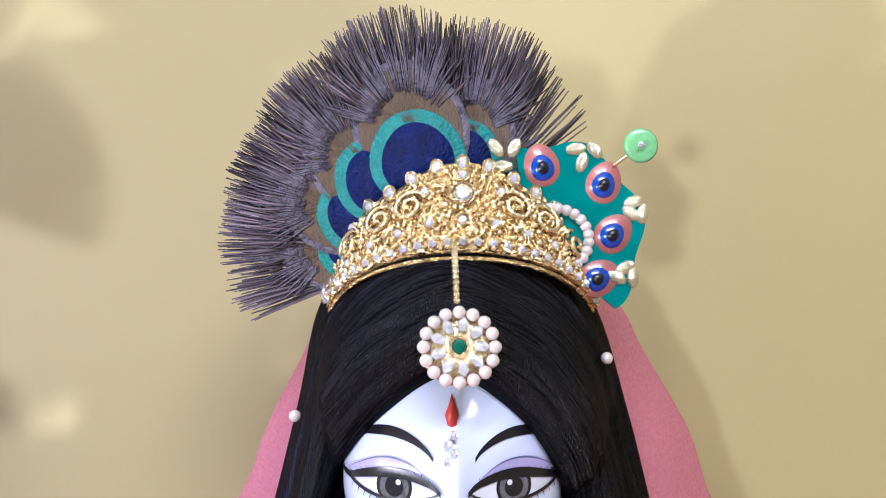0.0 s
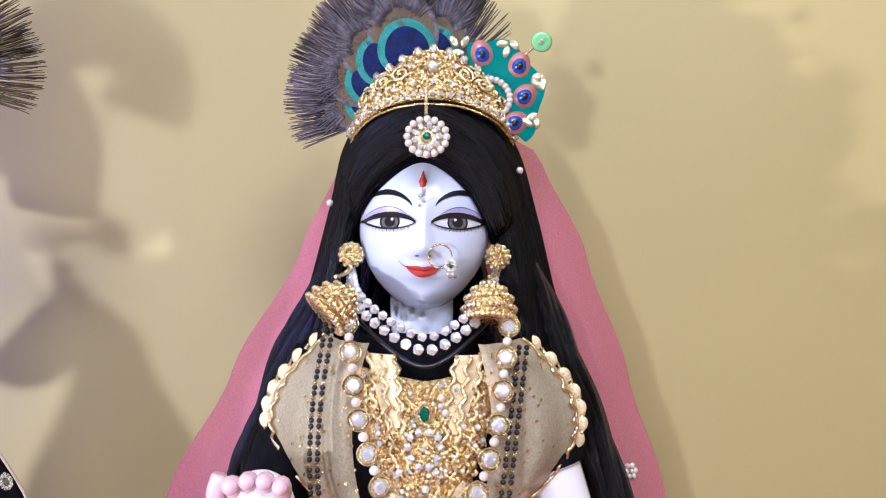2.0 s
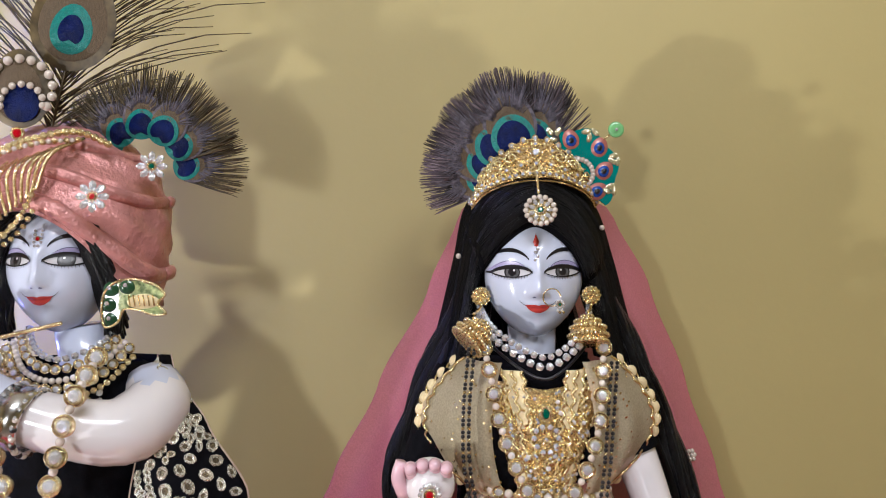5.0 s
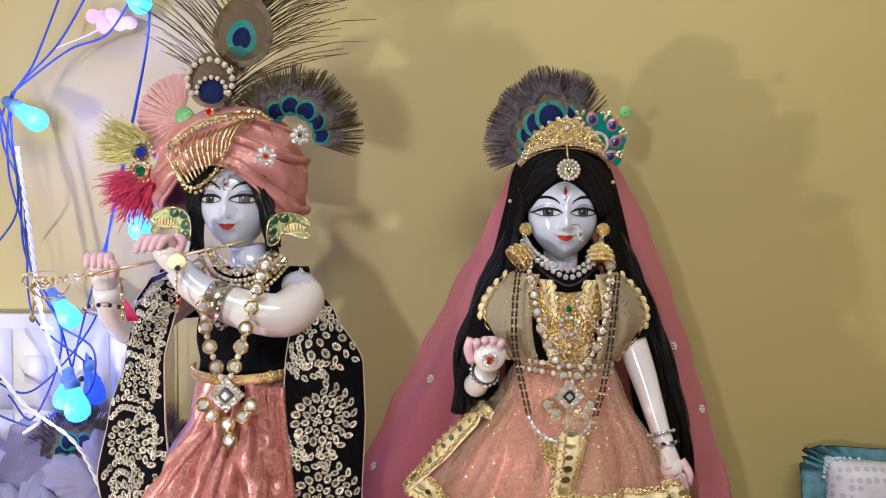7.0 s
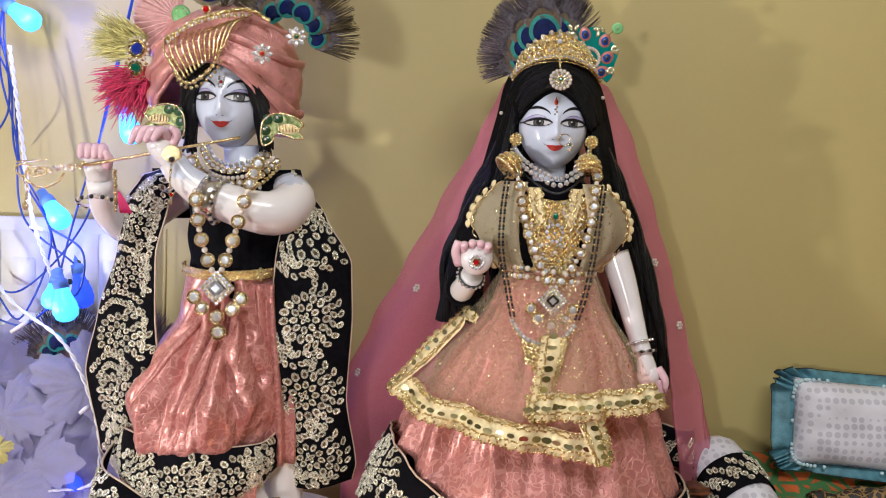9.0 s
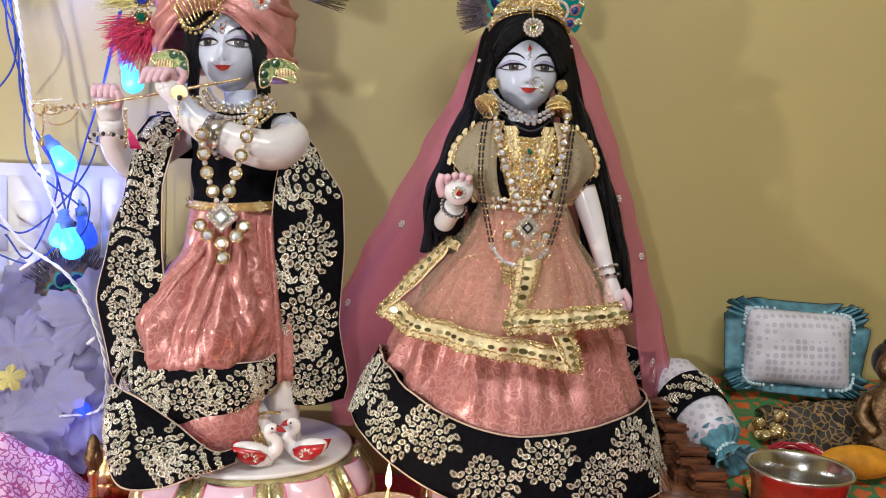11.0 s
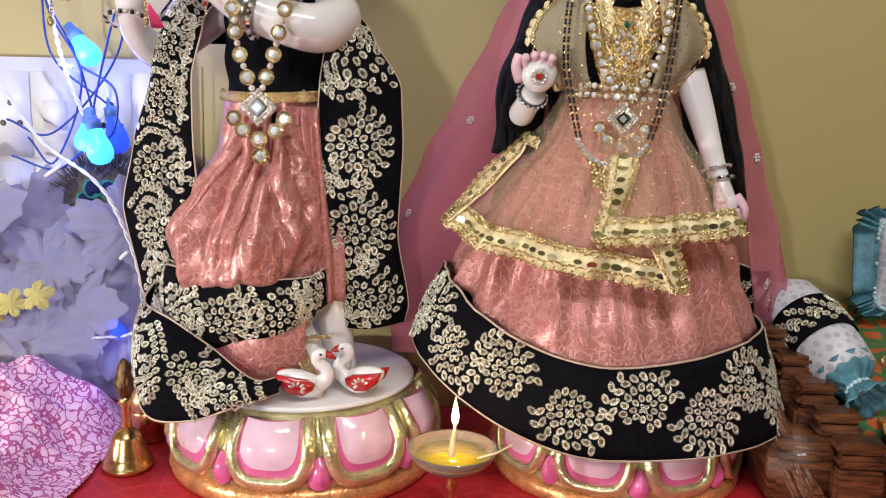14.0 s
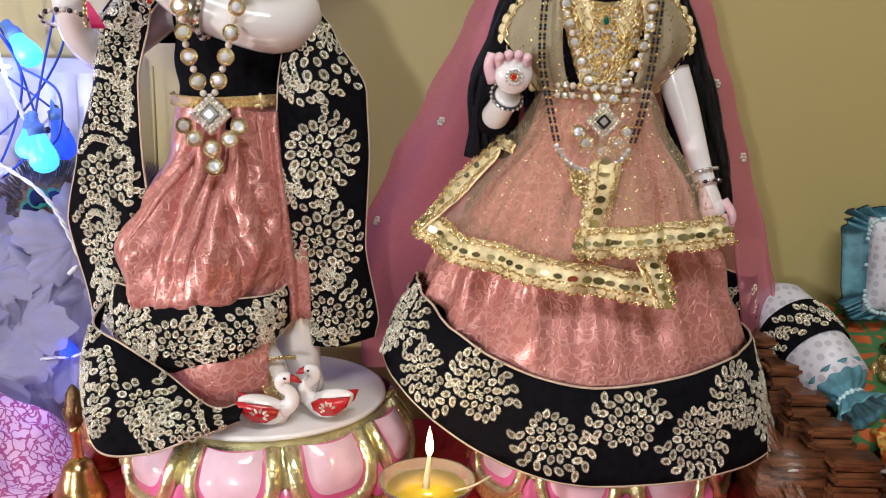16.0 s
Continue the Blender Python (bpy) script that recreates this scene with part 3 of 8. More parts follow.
# hanging arm
tube(bm, spline([(0.052, -0.124, 0.425), (0.070, -0.128, 0.375), (0.083, -0.138, 0.335), (0.093, -0.150, 0.298), (0.099, -0.158, 0.277)], 18), [0.016, 0.015, 0.0135, 0.011, 0.0092, 0.009], 16)
hand(bm, (0.099, -0.158, 0.280), (0.1035, -0.163, 0.260), [[(0.099 + 0.0045 * i, -0.166, 0.256), (0.1005 + 0.0048 * i, -0.170, 0.243), (0.1035 + 0.0045 * i, -0.166, 0.232 + 0.0015 * abs(i - 1))] for i in range(4)] + [[(0.112, -0.165, 0.268), (0.118, -0.170, 0.258), (0.1185, -0.171, 0.248)]], 0.0105)
for f in bm.faces:
    if f.material_index == 0 and f.calc_center_median().z < 0.43:
        f.material_index = 9
single("marble_statue", bm, STATUE, "white marble statue with long black hair and painted features", "statue", "marble statues")

# ---- its hair
bm = bmesh.new()
inner = [(-0.040, 0.440), (-0.0385, 0.462), (-0.0365, 0.482), (-0.030, 0.500), (-0.0165, 0.517), (0.002, 0.5275), (0.0205, 0.517), (0.0325, 0.500), (0.0385, 0.482), (0.041, 0.462), (0.044, 0.440)]
outer = [(-0.070, 0.430), (-0.0605, 0.465), (-0.0500, 0.508), (-0.042, 0.543), (-0.024, 0.567), (0.003, 0.577), (0.032, 0.567), (0.052, 0.543), (0.064, 0.505), (0.074, 0.465), (0.084, 0.430)]
IN, OUT = spline([(x, 0, z) for x, z in inner], 121), spline([(x, 0, z) for x, z in outer], 121)


def hood(u, v):
    g = max(0.0, min(119.999, u * 120))
    k = int(g)
    p, q = IN[k].lerp(IN[k + 1], g - k), OUT[k].lerp(OUT[k + 1], g - k)
    x, z = p.x + (q.x - p.x) * v, p.z + (q.z - p.z) * v
    y0 = face_front(RHEAD, p.x * 0.96, max(p.z, 0.47)) + 0.001
    y0 = min(y0, -0.128)
    y = y0 - 0.011 * math.sin(math.pi * min(1, v * 1.5 + 0.02)) ** 0.8 + v ** 2 * (-0.092 - y0)
    s = 0.0012 * math.sin(v * 34 + u * 9 + 2.5 * math.sin(u * 11)) * math.sin(math.pi * v)
    return (x, y + s, z + s * 0.5)


grid(bm, hood, 121, 30)
hair = thing("hair_wig", (0, -0.11, 0.43), "long straight glossy black hair parted in the middle", "wig", "wigs")
part("crown_hair", bm, HAIRBASE, hair, solid=0.002)
bm = bmesh.new()
rng = random.Random(2)
for k in range(900):
    sd = 1 if k % 2 else -1
    v0, ph, dv = rng.uniform(0.03, 0.98), rng.uniform(0, 6), rng.uniform(-0.12, 0.12)
    pts = []
    for i in range(34):
        t = i / 33
        v = min(0.99, max(0.02, v0 + dv * t + 0.016 * math.sin(9 * t + ph) + 0.008 * math.sin(23 * t + 2 * ph)))
        q = V(hood(min(1.0, max(0.0, 0.5 + sd * 0.5 * t)), v))
        pts.append(q + V((0, -0.0006 - 0.0010 * math.sin(ph + 14 * t), 0.0003)))
    tube(bm, pts, rng.uniform(0.0003, 0.0006), 4)
part("hair_fall", bm, HAIR, hair, "fine single strands", kind="stuff")


def lock(pts, w, flat, seed, name="lock"):
    bm = bmesh.new()
    c = spline(pts, 40)
    rng = random.Random(seed)
    for k in range(70):
        a, r = rng.uniform(0, 2 * math.pi), math.sqrt(rng.random())
        ox, oy = w * r * math.cos(a), w * flat * r * math.sin(a)
        ph = rng.uniform(0, 6)
        tube(bm, [p + V((ox * min(1.15, 0.25 + 1.3 * i / 39) + 0.0022 * math.sin(i * 0.45 + ph), oy + 0.0018 * math.cos(i * 0.4 + ph), 0)) for i, p in enumerate(c)], [0.0022, 0.0032, 0.0034, 0.0034, 0.0030, 0.0026], 5)
    return part("hair_fall", bm, HAIR, hair, kind="stuff")


lock([(-0.036, -0.090, 0.505), (-0.046, -0.104, 0.468), (-0.060, -0.108, 0.43), (-0.074, -0.105, 0.385), (-0.080, -0.105, 0.345), (-0.083, -0.105, 0.295)], 0.020, 0.6, 3)
lock([(0.044, -0.090, 0.505), (0.056, -0.104, 0.468), (0.070, -0.108, 0.43), (0.083, -0.105, 0.385), (0.096, -0.105, 0.335), (0.106, -0.108, 0.285), (0.112, -0.108, 0.235)], 0.021, 0.6, 4)
lock([(0.0, -0.085, 0.55), (0.002, -0.078, 0.47), (0.004, -0.075, 0.38), (0.006, -0.075, 0.30)], 0.05, 0.35, 5)


# ---- veil
VEIL = bpy.data.materials.new("pink_net")
VEIL.use_nodes = True
nt = VEIL.node_tree
out = nt.nodes["Material Output"]
pb = nt.nodes["Principled BSDF"]
pb.inputs["Base Color"].default_value = (0.72, 0.23, 0.33, 1)
pb.inputs["Roughness"].default_value = 0.7
tl = nt.nodes.new("ShaderNodeBsdfTranslucent")
tl.inputs[0].default_value = (0.72, 0.24, 0.34, 1)
tr = nt.nodes.new("ShaderNodeBsdfTransparent")
tr.inputs[0].default_value = (1.0, 0.86, 0.88, 1)
m1, m2 = nt.nodes.new("ShaderNodeMixShader"), nt.nodes.new("ShaderNodeMixShader")
m1.inputs[0].default_value = 0.3
nt.links.new(pb.outputs[0], m1.inputs[1])
nt.links.new(tl.outputs[0], m1.inputs[2])
tcv, nz, mrv = nt.nodes.new("ShaderNodeTexCoord"), nt.nodes.new("ShaderNodeTexNoise"), nt.nodes.new("ShaderNodeMapRange")
nz.inputs["Scale"].default_value = 900
mrv.inputs[3].default_value, mrv.inputs[4].default_value = 0.34, 0.66
nt.links.new(tcv.outputs["Object"], nz.inputs[0])
nt.links.new(nz.outputs[0], mrv.inputs[0])
nt.links.new(mrv.outputs[0], m2.inputs[0])
nt.links.new(tr.outputs[0], m2.inputs[1])
nt.links.new(m1.outputs[0], m2.inputs[2])
nt.links.new(m2.outputs[0], out.inputs[0])


NET = VEIL.copy()
NET.name = "beige_net"
for n in NET.node_tree.nodes:
    if n.type == "BSDF_PRINCIPLED":
        n.inputs["Base Color"].default_value = (0.86, 0.74, 0.50, 1)
    if n.type == "BSDF_TRANSLUCENT":
        n.inputs[0].default_value = (0.74, 0.56, 0.36, 1)
    if n.type == "MAP_RANGE":
        n.inputs[3].default_value, n.inputs[4].default_value = 0.10, 0.40


def veil(u, v):
    z = 0.560 - v * 0.47
    il, ol, r_in, r_out = tab(z, [(0.09, -0.140, -0.208, 0.160, 0.206), (0.15, -0.125, -0.214, 0.152, 0.200), (0.22, -0.108, -0.205, 0.140, 0.184), (0.288, -0.098, -0.172, 0.122, 0.161), (0.345, -0.084, -0.140, 0.110, 0.142), (0.413, -0.066, -0.106, 0.092, 0.120), (0.484, -0.046, -0.069, 0.068, 0.096), (0.541, -0.030, -0.046, 0.046, 0.069), (0.565, -0.015, -0.02, 0.020, 0.026)])
    k = max(0.0, min(1.0, (0.56 - z) / 0.4))
    pts = [(il, -0.086 - 0.022 * k, z), (ol, -0.066 - 0.010 * k, z), (ol * 0.55, -0.052 + 0.012 * k, z), (0.005, -0.040 + 0.014 * k, z), (r_out * 0.55, -0.052 + 0.012 * k, z), (r_out, -0.066 - 0.010 * k, z), (r_in, -0.086 - 0.022 * k, z)]
    s = u * 6
    i = min(int(s), 5)
    P = [V(p) for p in pts]
    a, b, c, d = P[max(0, i - 1)], P[i], P[i + 1], P[min(6, i + 2)]
    t = s - i
    p = 0.5 * (2 * b + (c - a) * t + (2 * a - 5 * b + 4 * c - d) * t * t + (3 * b - a - 3 * c + d) * t ** 3)
    f = 0.0065 * k * (math.sin(u * 58 + 1.5 * math.sin(v * 5)) + 0.6 * math.sin(u * 23 + 4 * v))
    return p + V((f * 0.7, f, 0))


bm = bmesh.new()
grid(bm, veil, 140, 60)
veil_thing = thing("veil", (0, -0.08, 0.09), "sheer pink net veil with small beaded flowers", "veil")
part("net", bm, VEIL, veil_thing)


# ---------------------------------------------------------------- the flute-playing statue
KHEAD = (-0.3115, -0.146, 0.5045, 0.0330, 0.034, 0.0475)
bm = bmesh.new()
head_mesh(bm, KHEAD)
tube(bm, [(-0.303, -0.138, 0.465), (-0.301, -0.136, 0.44), (-0.30, -0.135, 0.425)], [0.017, 0.0165, 0.02], 20)
tube(bm, spline([(-0.30, -0.135, 0.438), (-0.30, -0.136, 0.41), (-0.303, -0.140, 0.38), (-0.305, -0.142, 0.345), (-0.300, -0.142, 0.31)], 16), [0.026, 0.043, 0.041, 0.036, 0.034, 0.036], 24, flat=0.6)
# arm across the chest
tube(bm, spline([(-0.255, -0.140, 0.425), (-0.246, -0.158, 0.412), (-0.262, -0.185, 0.402), (-0.305, -0.196, 0.413), (-0.335, -0.200, 0.430), (-0.349, -0.202, 0.447)], 22), [0.019, 0.022, 0.022, 0.019, 0.0165, 0.014, 0.0125], 18)
hand(bm, (-0.349, -0.202, 0.447), (-0.358, -0.204, 0.462), [[(-0.350 - 0.006 * i, -0.208, 0.468), (-0.353 - 0.0068 * i, -0.218, 0.474), (-0.358 - 0.0068 * i, -0.222, 0.466 - 0.001 * i)] for i in range(4)] + [[(-0.349, -0.204, 0.460), (-0.3415, -0.21, 0.471), (-0.345, -0.214, 0.476)]], 0.0125)
# outer arm
tube(bm, spline([(-0.350, -0.132, 0.428), (-0.386, -0.132, 0.400), (-0.412, -0.140, 0.380), (-0.423, -0.168, 0.396), (-0.420, -0.192, 0.428)], 20), [0.018, 0.017, 0.016, 0.015, 0.0125, 0.012], 16)
hand(bm, (-0.4200, -0.192, 0.426), (-0.4205, -0.194, 0.443), [[(-0.4115 - 0.0058 * i, -0.199, 0.449), (-0.410 - 0.0062 * i, -0.207, 0.457), (-0.4105 - 0.0062 * i, -0.210, 0.449)] for i in range(4)] + [[(-0.410, -0.199, 0.44), (-0.405, -0.206, 0.447), (-0.406, -0.21, 0.452)]], 0.0125)
# legs and feet
tube(bm, spline([(-0.285, -0.14, 0.33), (-0.262, -0.15, 0.22), (-0.248, -0.152, 0.12), (-0.243, -0.15, 0.088)], 14), [0.026, 0.026, 0.022, 0.016, 0.016], 16)
tube(bm, spline([(-0.305, -0.142, 0.33), (-0.325, -0.162, 0.23), (-0.305, -0.185, 0.155), (-0.272, -0.190, 0.125), (-0.262, -0.196, 0.103)], 16), [0.024, 0.026, 0.026, 0.018, 0.0165, 0.014], 16)
tube(bm, spline([(-0.263, -0.190, 0.108), (-0.258, -0.200, 0.098), (-0.255, -0.214, 0.092), (-0.253, -0.226, 0.090)], 10), [0.013, 0.013, 0.012, 0.008], 12, flat=0.7)
tube(bm, spline([(-0.243, -0.145, 0.094), (-0.240, -0.165, 0.093), (-0.236, -0.185, 0.091)], 10), [0.012, 0.013, 0.011, 0.008], 12, flat=0.7)
for f in bm.faces:
    if f.material_index == 0 and (f.calc_center_median().z < 0.43 or f.calc_center_median().x < -0.346):
        f.material_index = 9
single("marble_statue", bm, STATUE, "white marble statue playing a flute, with painted features", "statue", "marble statues")


def torso(u, v, lift=0.0):
    a = 2 * math.pi * u
    z = 0.440 - v * 0.120
    rx, ry, cx, cy = tab(z, [(0.32, 0.052, 0.040, -0.300, -0.142), (0.345, 0.0465, 0.036, -0.302, -0.142), (0.38, 0.049, 0.037, -0.302, -0.140), (0.415, 0.052, 0.036, -0.300, -0.137), (0.435, 0.044, 0.028, -0.300, -0.135), (0.44, 0.036, 0.024, -0.300, -0.135)])
    w = 0.0012 * math.sin(a * 5 + z * 160)
    return V((cx + (rx + w + lift) * math.cos(a), cy + (ry + w + lift) * math.sin(a), z))


bm = bmesh.new()
grid(bm, torso, 60, 24, wrap=True)
single("black_blouse", bm, BLACKC, "close-fitting black velvet blouse on the flute-playing statue", "blouse", solid=0.001)

# ---- pink dhoti
dhoti = thing("dhoti", (-0.30, -0.15, 0.09), "draped pink brocade dhoti with a black embroidered border", "dhoti")


def drape(u, v):
    a = -2 * math.pi * u
    z = 0.342 - v * 0.182 + 0.018 * v * math.cos(a)
    cx, cy, rx, ry = tab(z, [(0.165, -0.330, -0.170, 0.050, 0.045), (0.185, -0.325, -0.172, 0.062, 0.058), (0.225, -0.324, -0.170, 0.073, 0.062), (0.26, -0.317, -0.162, 0.063, 0.055), (0.30, -0.306, -0.152, 0.050, 0.046), (0.345, -0.302, -0.142, 0.049, 0.042)])
    k = min(1.0, 1.5 * v)
    w = k * (0.010 * noise.noise(V((math.cos(a) * 2.2, math.sin(a) * 2.2, v * 3))) + 0.006 * (0.3 - abs(noise.noise(V((math.cos(a) * 4 + v * 3, math.sin(a) * 4, v * 6 + 3))))))
    for reach, wide, deep in ((1.15, 0.10, 0.010), (0.72, 0.08, 0.012), (0.30, 0.10, 0.013), (-0.08, 0.07, 0.010), (-0.42, 0.10, 0.014), (-0.85, 0.12, 0.013), (-1.35, 0.14, 0.012), (-1.9, 0.16, 0.010)):
        q = (a + math.pi / 2 + 0.05 - reach * min(1.0, 0.12 + 1.25 * v) ** 0.8 - 0.10 * math.sin(5 * v + reach * 4) + math.pi) % (2 * math.pi) - math.pi
        w += deep * math.sin(math.pi * min(0.93, 0.10 + v)) * (0.55 * math.exp(-((q - 1.7 * wide) / (1.4 * wide)) ** 2) - math.exp(-abs(q) / wide))
    return V((cx + (rx + w) * math.cos(a), cy + (ry + w) * math.sin(a), z))


bm = bmesh.new()
vs = grid(bm, drape, 260, 44, wrap=True)
caps(bm, [r[-1] for r in vs])
part("draped_cloth", bm, PINK, dhoti, "puffed pink brocade")
for u0, u1, v1, r in ((0.25, 0.37, 0.62, 0.0034), (0.24, 0.245, 0.80, 0.0038)):
    bm = bmesh.new()
    tube(bm, [drape(u0 + (u1 - u0) * t ** 0.8, 0.01 + v1 * t) + V((0.002 * math.sin(5 * t + u1 * 20), 0.0012, 0.002 * math.sin(7 * t))) for t in (k / 24 for k in range(25))], [0.0022, r * 0.75, r, r * 1.05, r * 0.8, 0.0012], 10)
    part("gathered_fold", bm, PINK, dhoti, "raised fold of brocade")


def pleats(u, v):
    z = 0.335 - v * 0.175
    x = tab(z, [(0.12, -0.262, 0.022), (0.2, -0.264, 0.026), (0.335, -0.268, 0.020)])
    a = math.pi * (u - 0.5) * 1.2
    w = 0.0035 * math.sin(u * 44)
    return V((x[0] + (x[1] + w) * math.sin(a) + 0.006 * v, -0.157 - (0.026 + w) * math.cos(a), z))


bm = bmesh.new()
grid(bm, pleats, 90, 20)
part("front_pleats", bm, PINK, dhoti, "narrow hanging pleats", solid=0.0008)


def under(u, v):
    c = spline([(-0.375, -0.19, 0.14), (-0.31, -0.222, 0.125), (-0.262, -0.205, 0.128)], 21)[min(20, int(round(u * 20)))]
    a = math.pi * (v - 0.5) * 1.3
    return V((c.x, c.y + 0.012 - 0.022 * math.cos(a), c.z + 0.034 * math.sin(a)))


bm = bmesh.new()
grid(bm, under, 21, 12)
part("leg_wrap", bm, PINK, dhoti, solid=0.0008)


def along(P, u):
    """The point at share u of a list of points, past its ends too."""
    g = u * (len(P) - 1)
    i = max(0, min(len(P) - 2, int(math.floor(g))))
    return P[i] + (P[i + 1] - P[i]) * (g - i)


def band_a(u, v):
    """Border that wraps the raised leg."""
    P = spline([(-0.410, -0.165, 0.160), (-0.388, -0.212, 0.172), (-0.345, -0.236, 0.160), (-0.300, -0.238, 0.160), (-0.264, -0.218, 0.166), (-0.250, -0.190, 0.172)], 61)
    c = along(P, u)
    h = 0.036 + 0.026 * math.sin(math.pi * min(1, u + 0.12))
    b = (v - 0.5)
    return V((c.x, c.y + 0.016 * (2 * b) ** 2 - 0.002 * math.sin(u * 16 + v * 4), c.z + 0.024 - h * v - 0.004 * math.sin(u * 9)))


def band_b(u, v):
    """Border that falls over the pedestal."""
    T = spline([(-0.416, -0.160, 0.172), (-0.410, -0.205, 0.160), (-0.376, -0.228, 0.150), (-0.340, -0.232, 0.128), (-0.300, -0.246, 0.106), (-0.275, -0.236, 0.108)], 61)
    B = spline([(-0.420, -0.175, 0.112), (-0.410, -0.236, 0.102), (-0.380, -0.270, 0.084), (-0.340, -0.278, 0.076), (-0.305, -0.264, 0.092), (-0.276, -0.256, 0.100)], 61)
    p = along(T, u).lerp(along(B, u), v)
    w = 0.006 * math.sin(u * 17 + 1) * v
    return p + V((0, -0.010 * math.sin(math.pi * v) - w, 0.003 * math.sin(u * 12) * v))


for f, nm in ((band_a, "leg_border"), (band_b, "falling_border")):
    bm = bmesh.new()
    grid(bm, f, 61, 16)
    b = part(nm, bm, BLACKC, dhoti, "black velvet embroidered border", solid=0.0012)
    for v in (0.0, 1.0):
        bm = bmesh.new()
        tube(bm, [f(k / 60, v) for k in range(61)], 0.0011, 6)
        part("piping", bm, PIPING, b, "pale gold piping")

# ---- long black shawl over both shoulders
shawl = thing("shawl", (-0.31, -0.13, 0.13), "long black velvet shawl embroidered with silver gold flowers", "shawl")


def shawl_l(u, v):
    z = tab(v, [(0, 0.438), (1, 0.118)])
    xl, xr, y = tab(z, [(0.118, -0.412, -0.366, -0.160), (0.16, -0.436, -0.366, -0.166), (0.24, -0.446, -0.370, -0.170), (0.30, -0.434, -0.374, -0.168), (0.36, -0.414, -0.372, -0.176), (0.41, -0.404, -0.362, -0.174), (0.432, -0.394, -0.352, -0.160), (0.438, -0.385, -0.345, -0.136)])
    x = xl + (xr - xl) * u
    return V((x, y - 0.010 * math.sin(math.pi * u) + 0.004 * math.sin(u * 7 + v * 9) + 0.012 * (1 - u) * min(1, v * 3), z))


def shawl_r_(u, v):
    z = tab(v, [(0, 0.444), (1, 0.132)])
    xl, xr, y = tab(z, [(0.132, -0.246, -0.184, -0.160), (0.15, -0.250, -0.180, -0.164), (0.22, -0.258, -0.190, -0.172), (0.30, -0.261, -0.186, -0.176), (0.355, -0.258, -0.189, -0.174), (0.40, -0.254, -0.216, -0.164), (0.43, -0.252, -0.238, -0.150), (0.444, -0.252, -0.244, -0.134)])
    x = xl + (xr - xl) * u
    return V((x, y - 0.008 * math.sin(math.pi * u) + 0.003 * math.sin(u * 6 + v * 8) + 0.025 * u * u * min(1, v * 3), z))


def shawl_back(u, v):
    x = -0.392 + 0.148 * u
    return V((x, -0.135 + 0.030 * math.sin(math.pi * u) - 0.004 * v, 0.444 - 0.004 * (1 - u) - 0.050 * v))


for f, nm in ((shawl_l, "front_fall"), (shawl_r_, "front_fall"), (shawl_back, "back_drape")):
    bm = bmesh.new()
    grid(bm, f, 24, 70)
    b = part(nm, bm, BLACKC, shawl, solid=0.0014)
    if nm == "front_fall":
        for u in (0.0, 1.0):
            bm = bmesh.new()
            tube(bm, [f(u, k / 60) for k in range(61)], 0.0011, 6)
            part("piping", bm, PIPING, b, "pale gold piping")

# ---- turban
turban = thing("turban", (-0.305, -0.13, 0.53), "wound pink silk turban with gold trimming", "turban")


def dome(u, v, lift=0.0):
    """u turns once round (0.75 is the front), v rises from the lower edge to the top."""
    a = 2 * math.pi * u
    f = max(0.0, -math.sin(a))
    low = 0.482 + 0.058 * f ** 2.6 - 0.006 * math.cos(a)
    top = 0.6005 + 0.002 * math.cos(a)
    z = low + (top - low) * math.sin(v * math.pi / 2) ** 0.9
    q = max(0.0, min(1.0, (z - 0.525) / (top - 0.525)))
    r = math.sqrt(max(0.0, 1 - q ** 2.3))
    sag = 1 - 0.10 * max(0, (0.525 - z) / 0.05)
    fold = 0.0026 * (0.5 - abs(math.sin(23 * z * 6 + 3 * math.cos(a - 0.7) + 2 * math.sin(2 * a)))) + 0.0022 * noise.noise(V((3 * math.cos(a), 3 * math.sin(a), z * 40)))
    k = r * sag
    return V((-0.3215 + (0.0735 + fold + lift) * math.cos(a) * k, -0.128 + (0.0560 + fold + lift) * math.sin(a) * k, z + fold * q))


bm = bmesh.new()
grid(bm, dome, 110, 46, wrap=True)
part("crown_wrap", bm, TURBAN, turban, solid=0.003)
for j, (v0, amp, ph) in enumerate(((0.06, 0.05, 0.3), (0.20, 0.16, 1.2), (0.34, 0.22, 2.0))):
    bm = bmesh.new()
    tube(bm, [dome(k / 80, v0 + amp * (0.5 + 0.5 * math.sin(2 * math.pi * k / 80 + ph)), 0.0012) for k in range(81)], 0.0058 - 0.001 * j, 10, flat=0.8)
    part("wound_fold", bm, TURBAN, turban)

bm = bmesh.new()
hk = thing("hair_wig", (-0.303, -0.12, 0.46), "short wavy black hair under the pink turban", "wig", "wigs")
rng = random.Random(9)
for sd in (-1, 1):
    for k in range(46):
        x0 = -0.3125 + sd * (0.002 + 0.029 * rng.random())
        pts = [(x0, -0.176 + 0.3 * abs(x0 + 0.3125), 0.542 - 0.002 * k / 46), (-0.3125 + sd * (0.0255 + 0.010 * rng.random()), -0.172 + 0.010 * rng.random(), 0.520), (-0.3125 + sd * (0.0300 + 0.011 * rng.random()), -0.162 + 0.012 * rng.random(), 0.492), (-0.3125 + sd * (0.0310 + 0.012 * rng.random()), -0.156 + 0.016 * rng.random(), 0.455 + 0.014 * rng.random())]
        tube(bm, spline(pts, 16), [0.003, 0.0042, 0.0045, 0.0035, 0.0012], 6)
part("hair_fall", bm, HAIR, hk, kind="stuff")


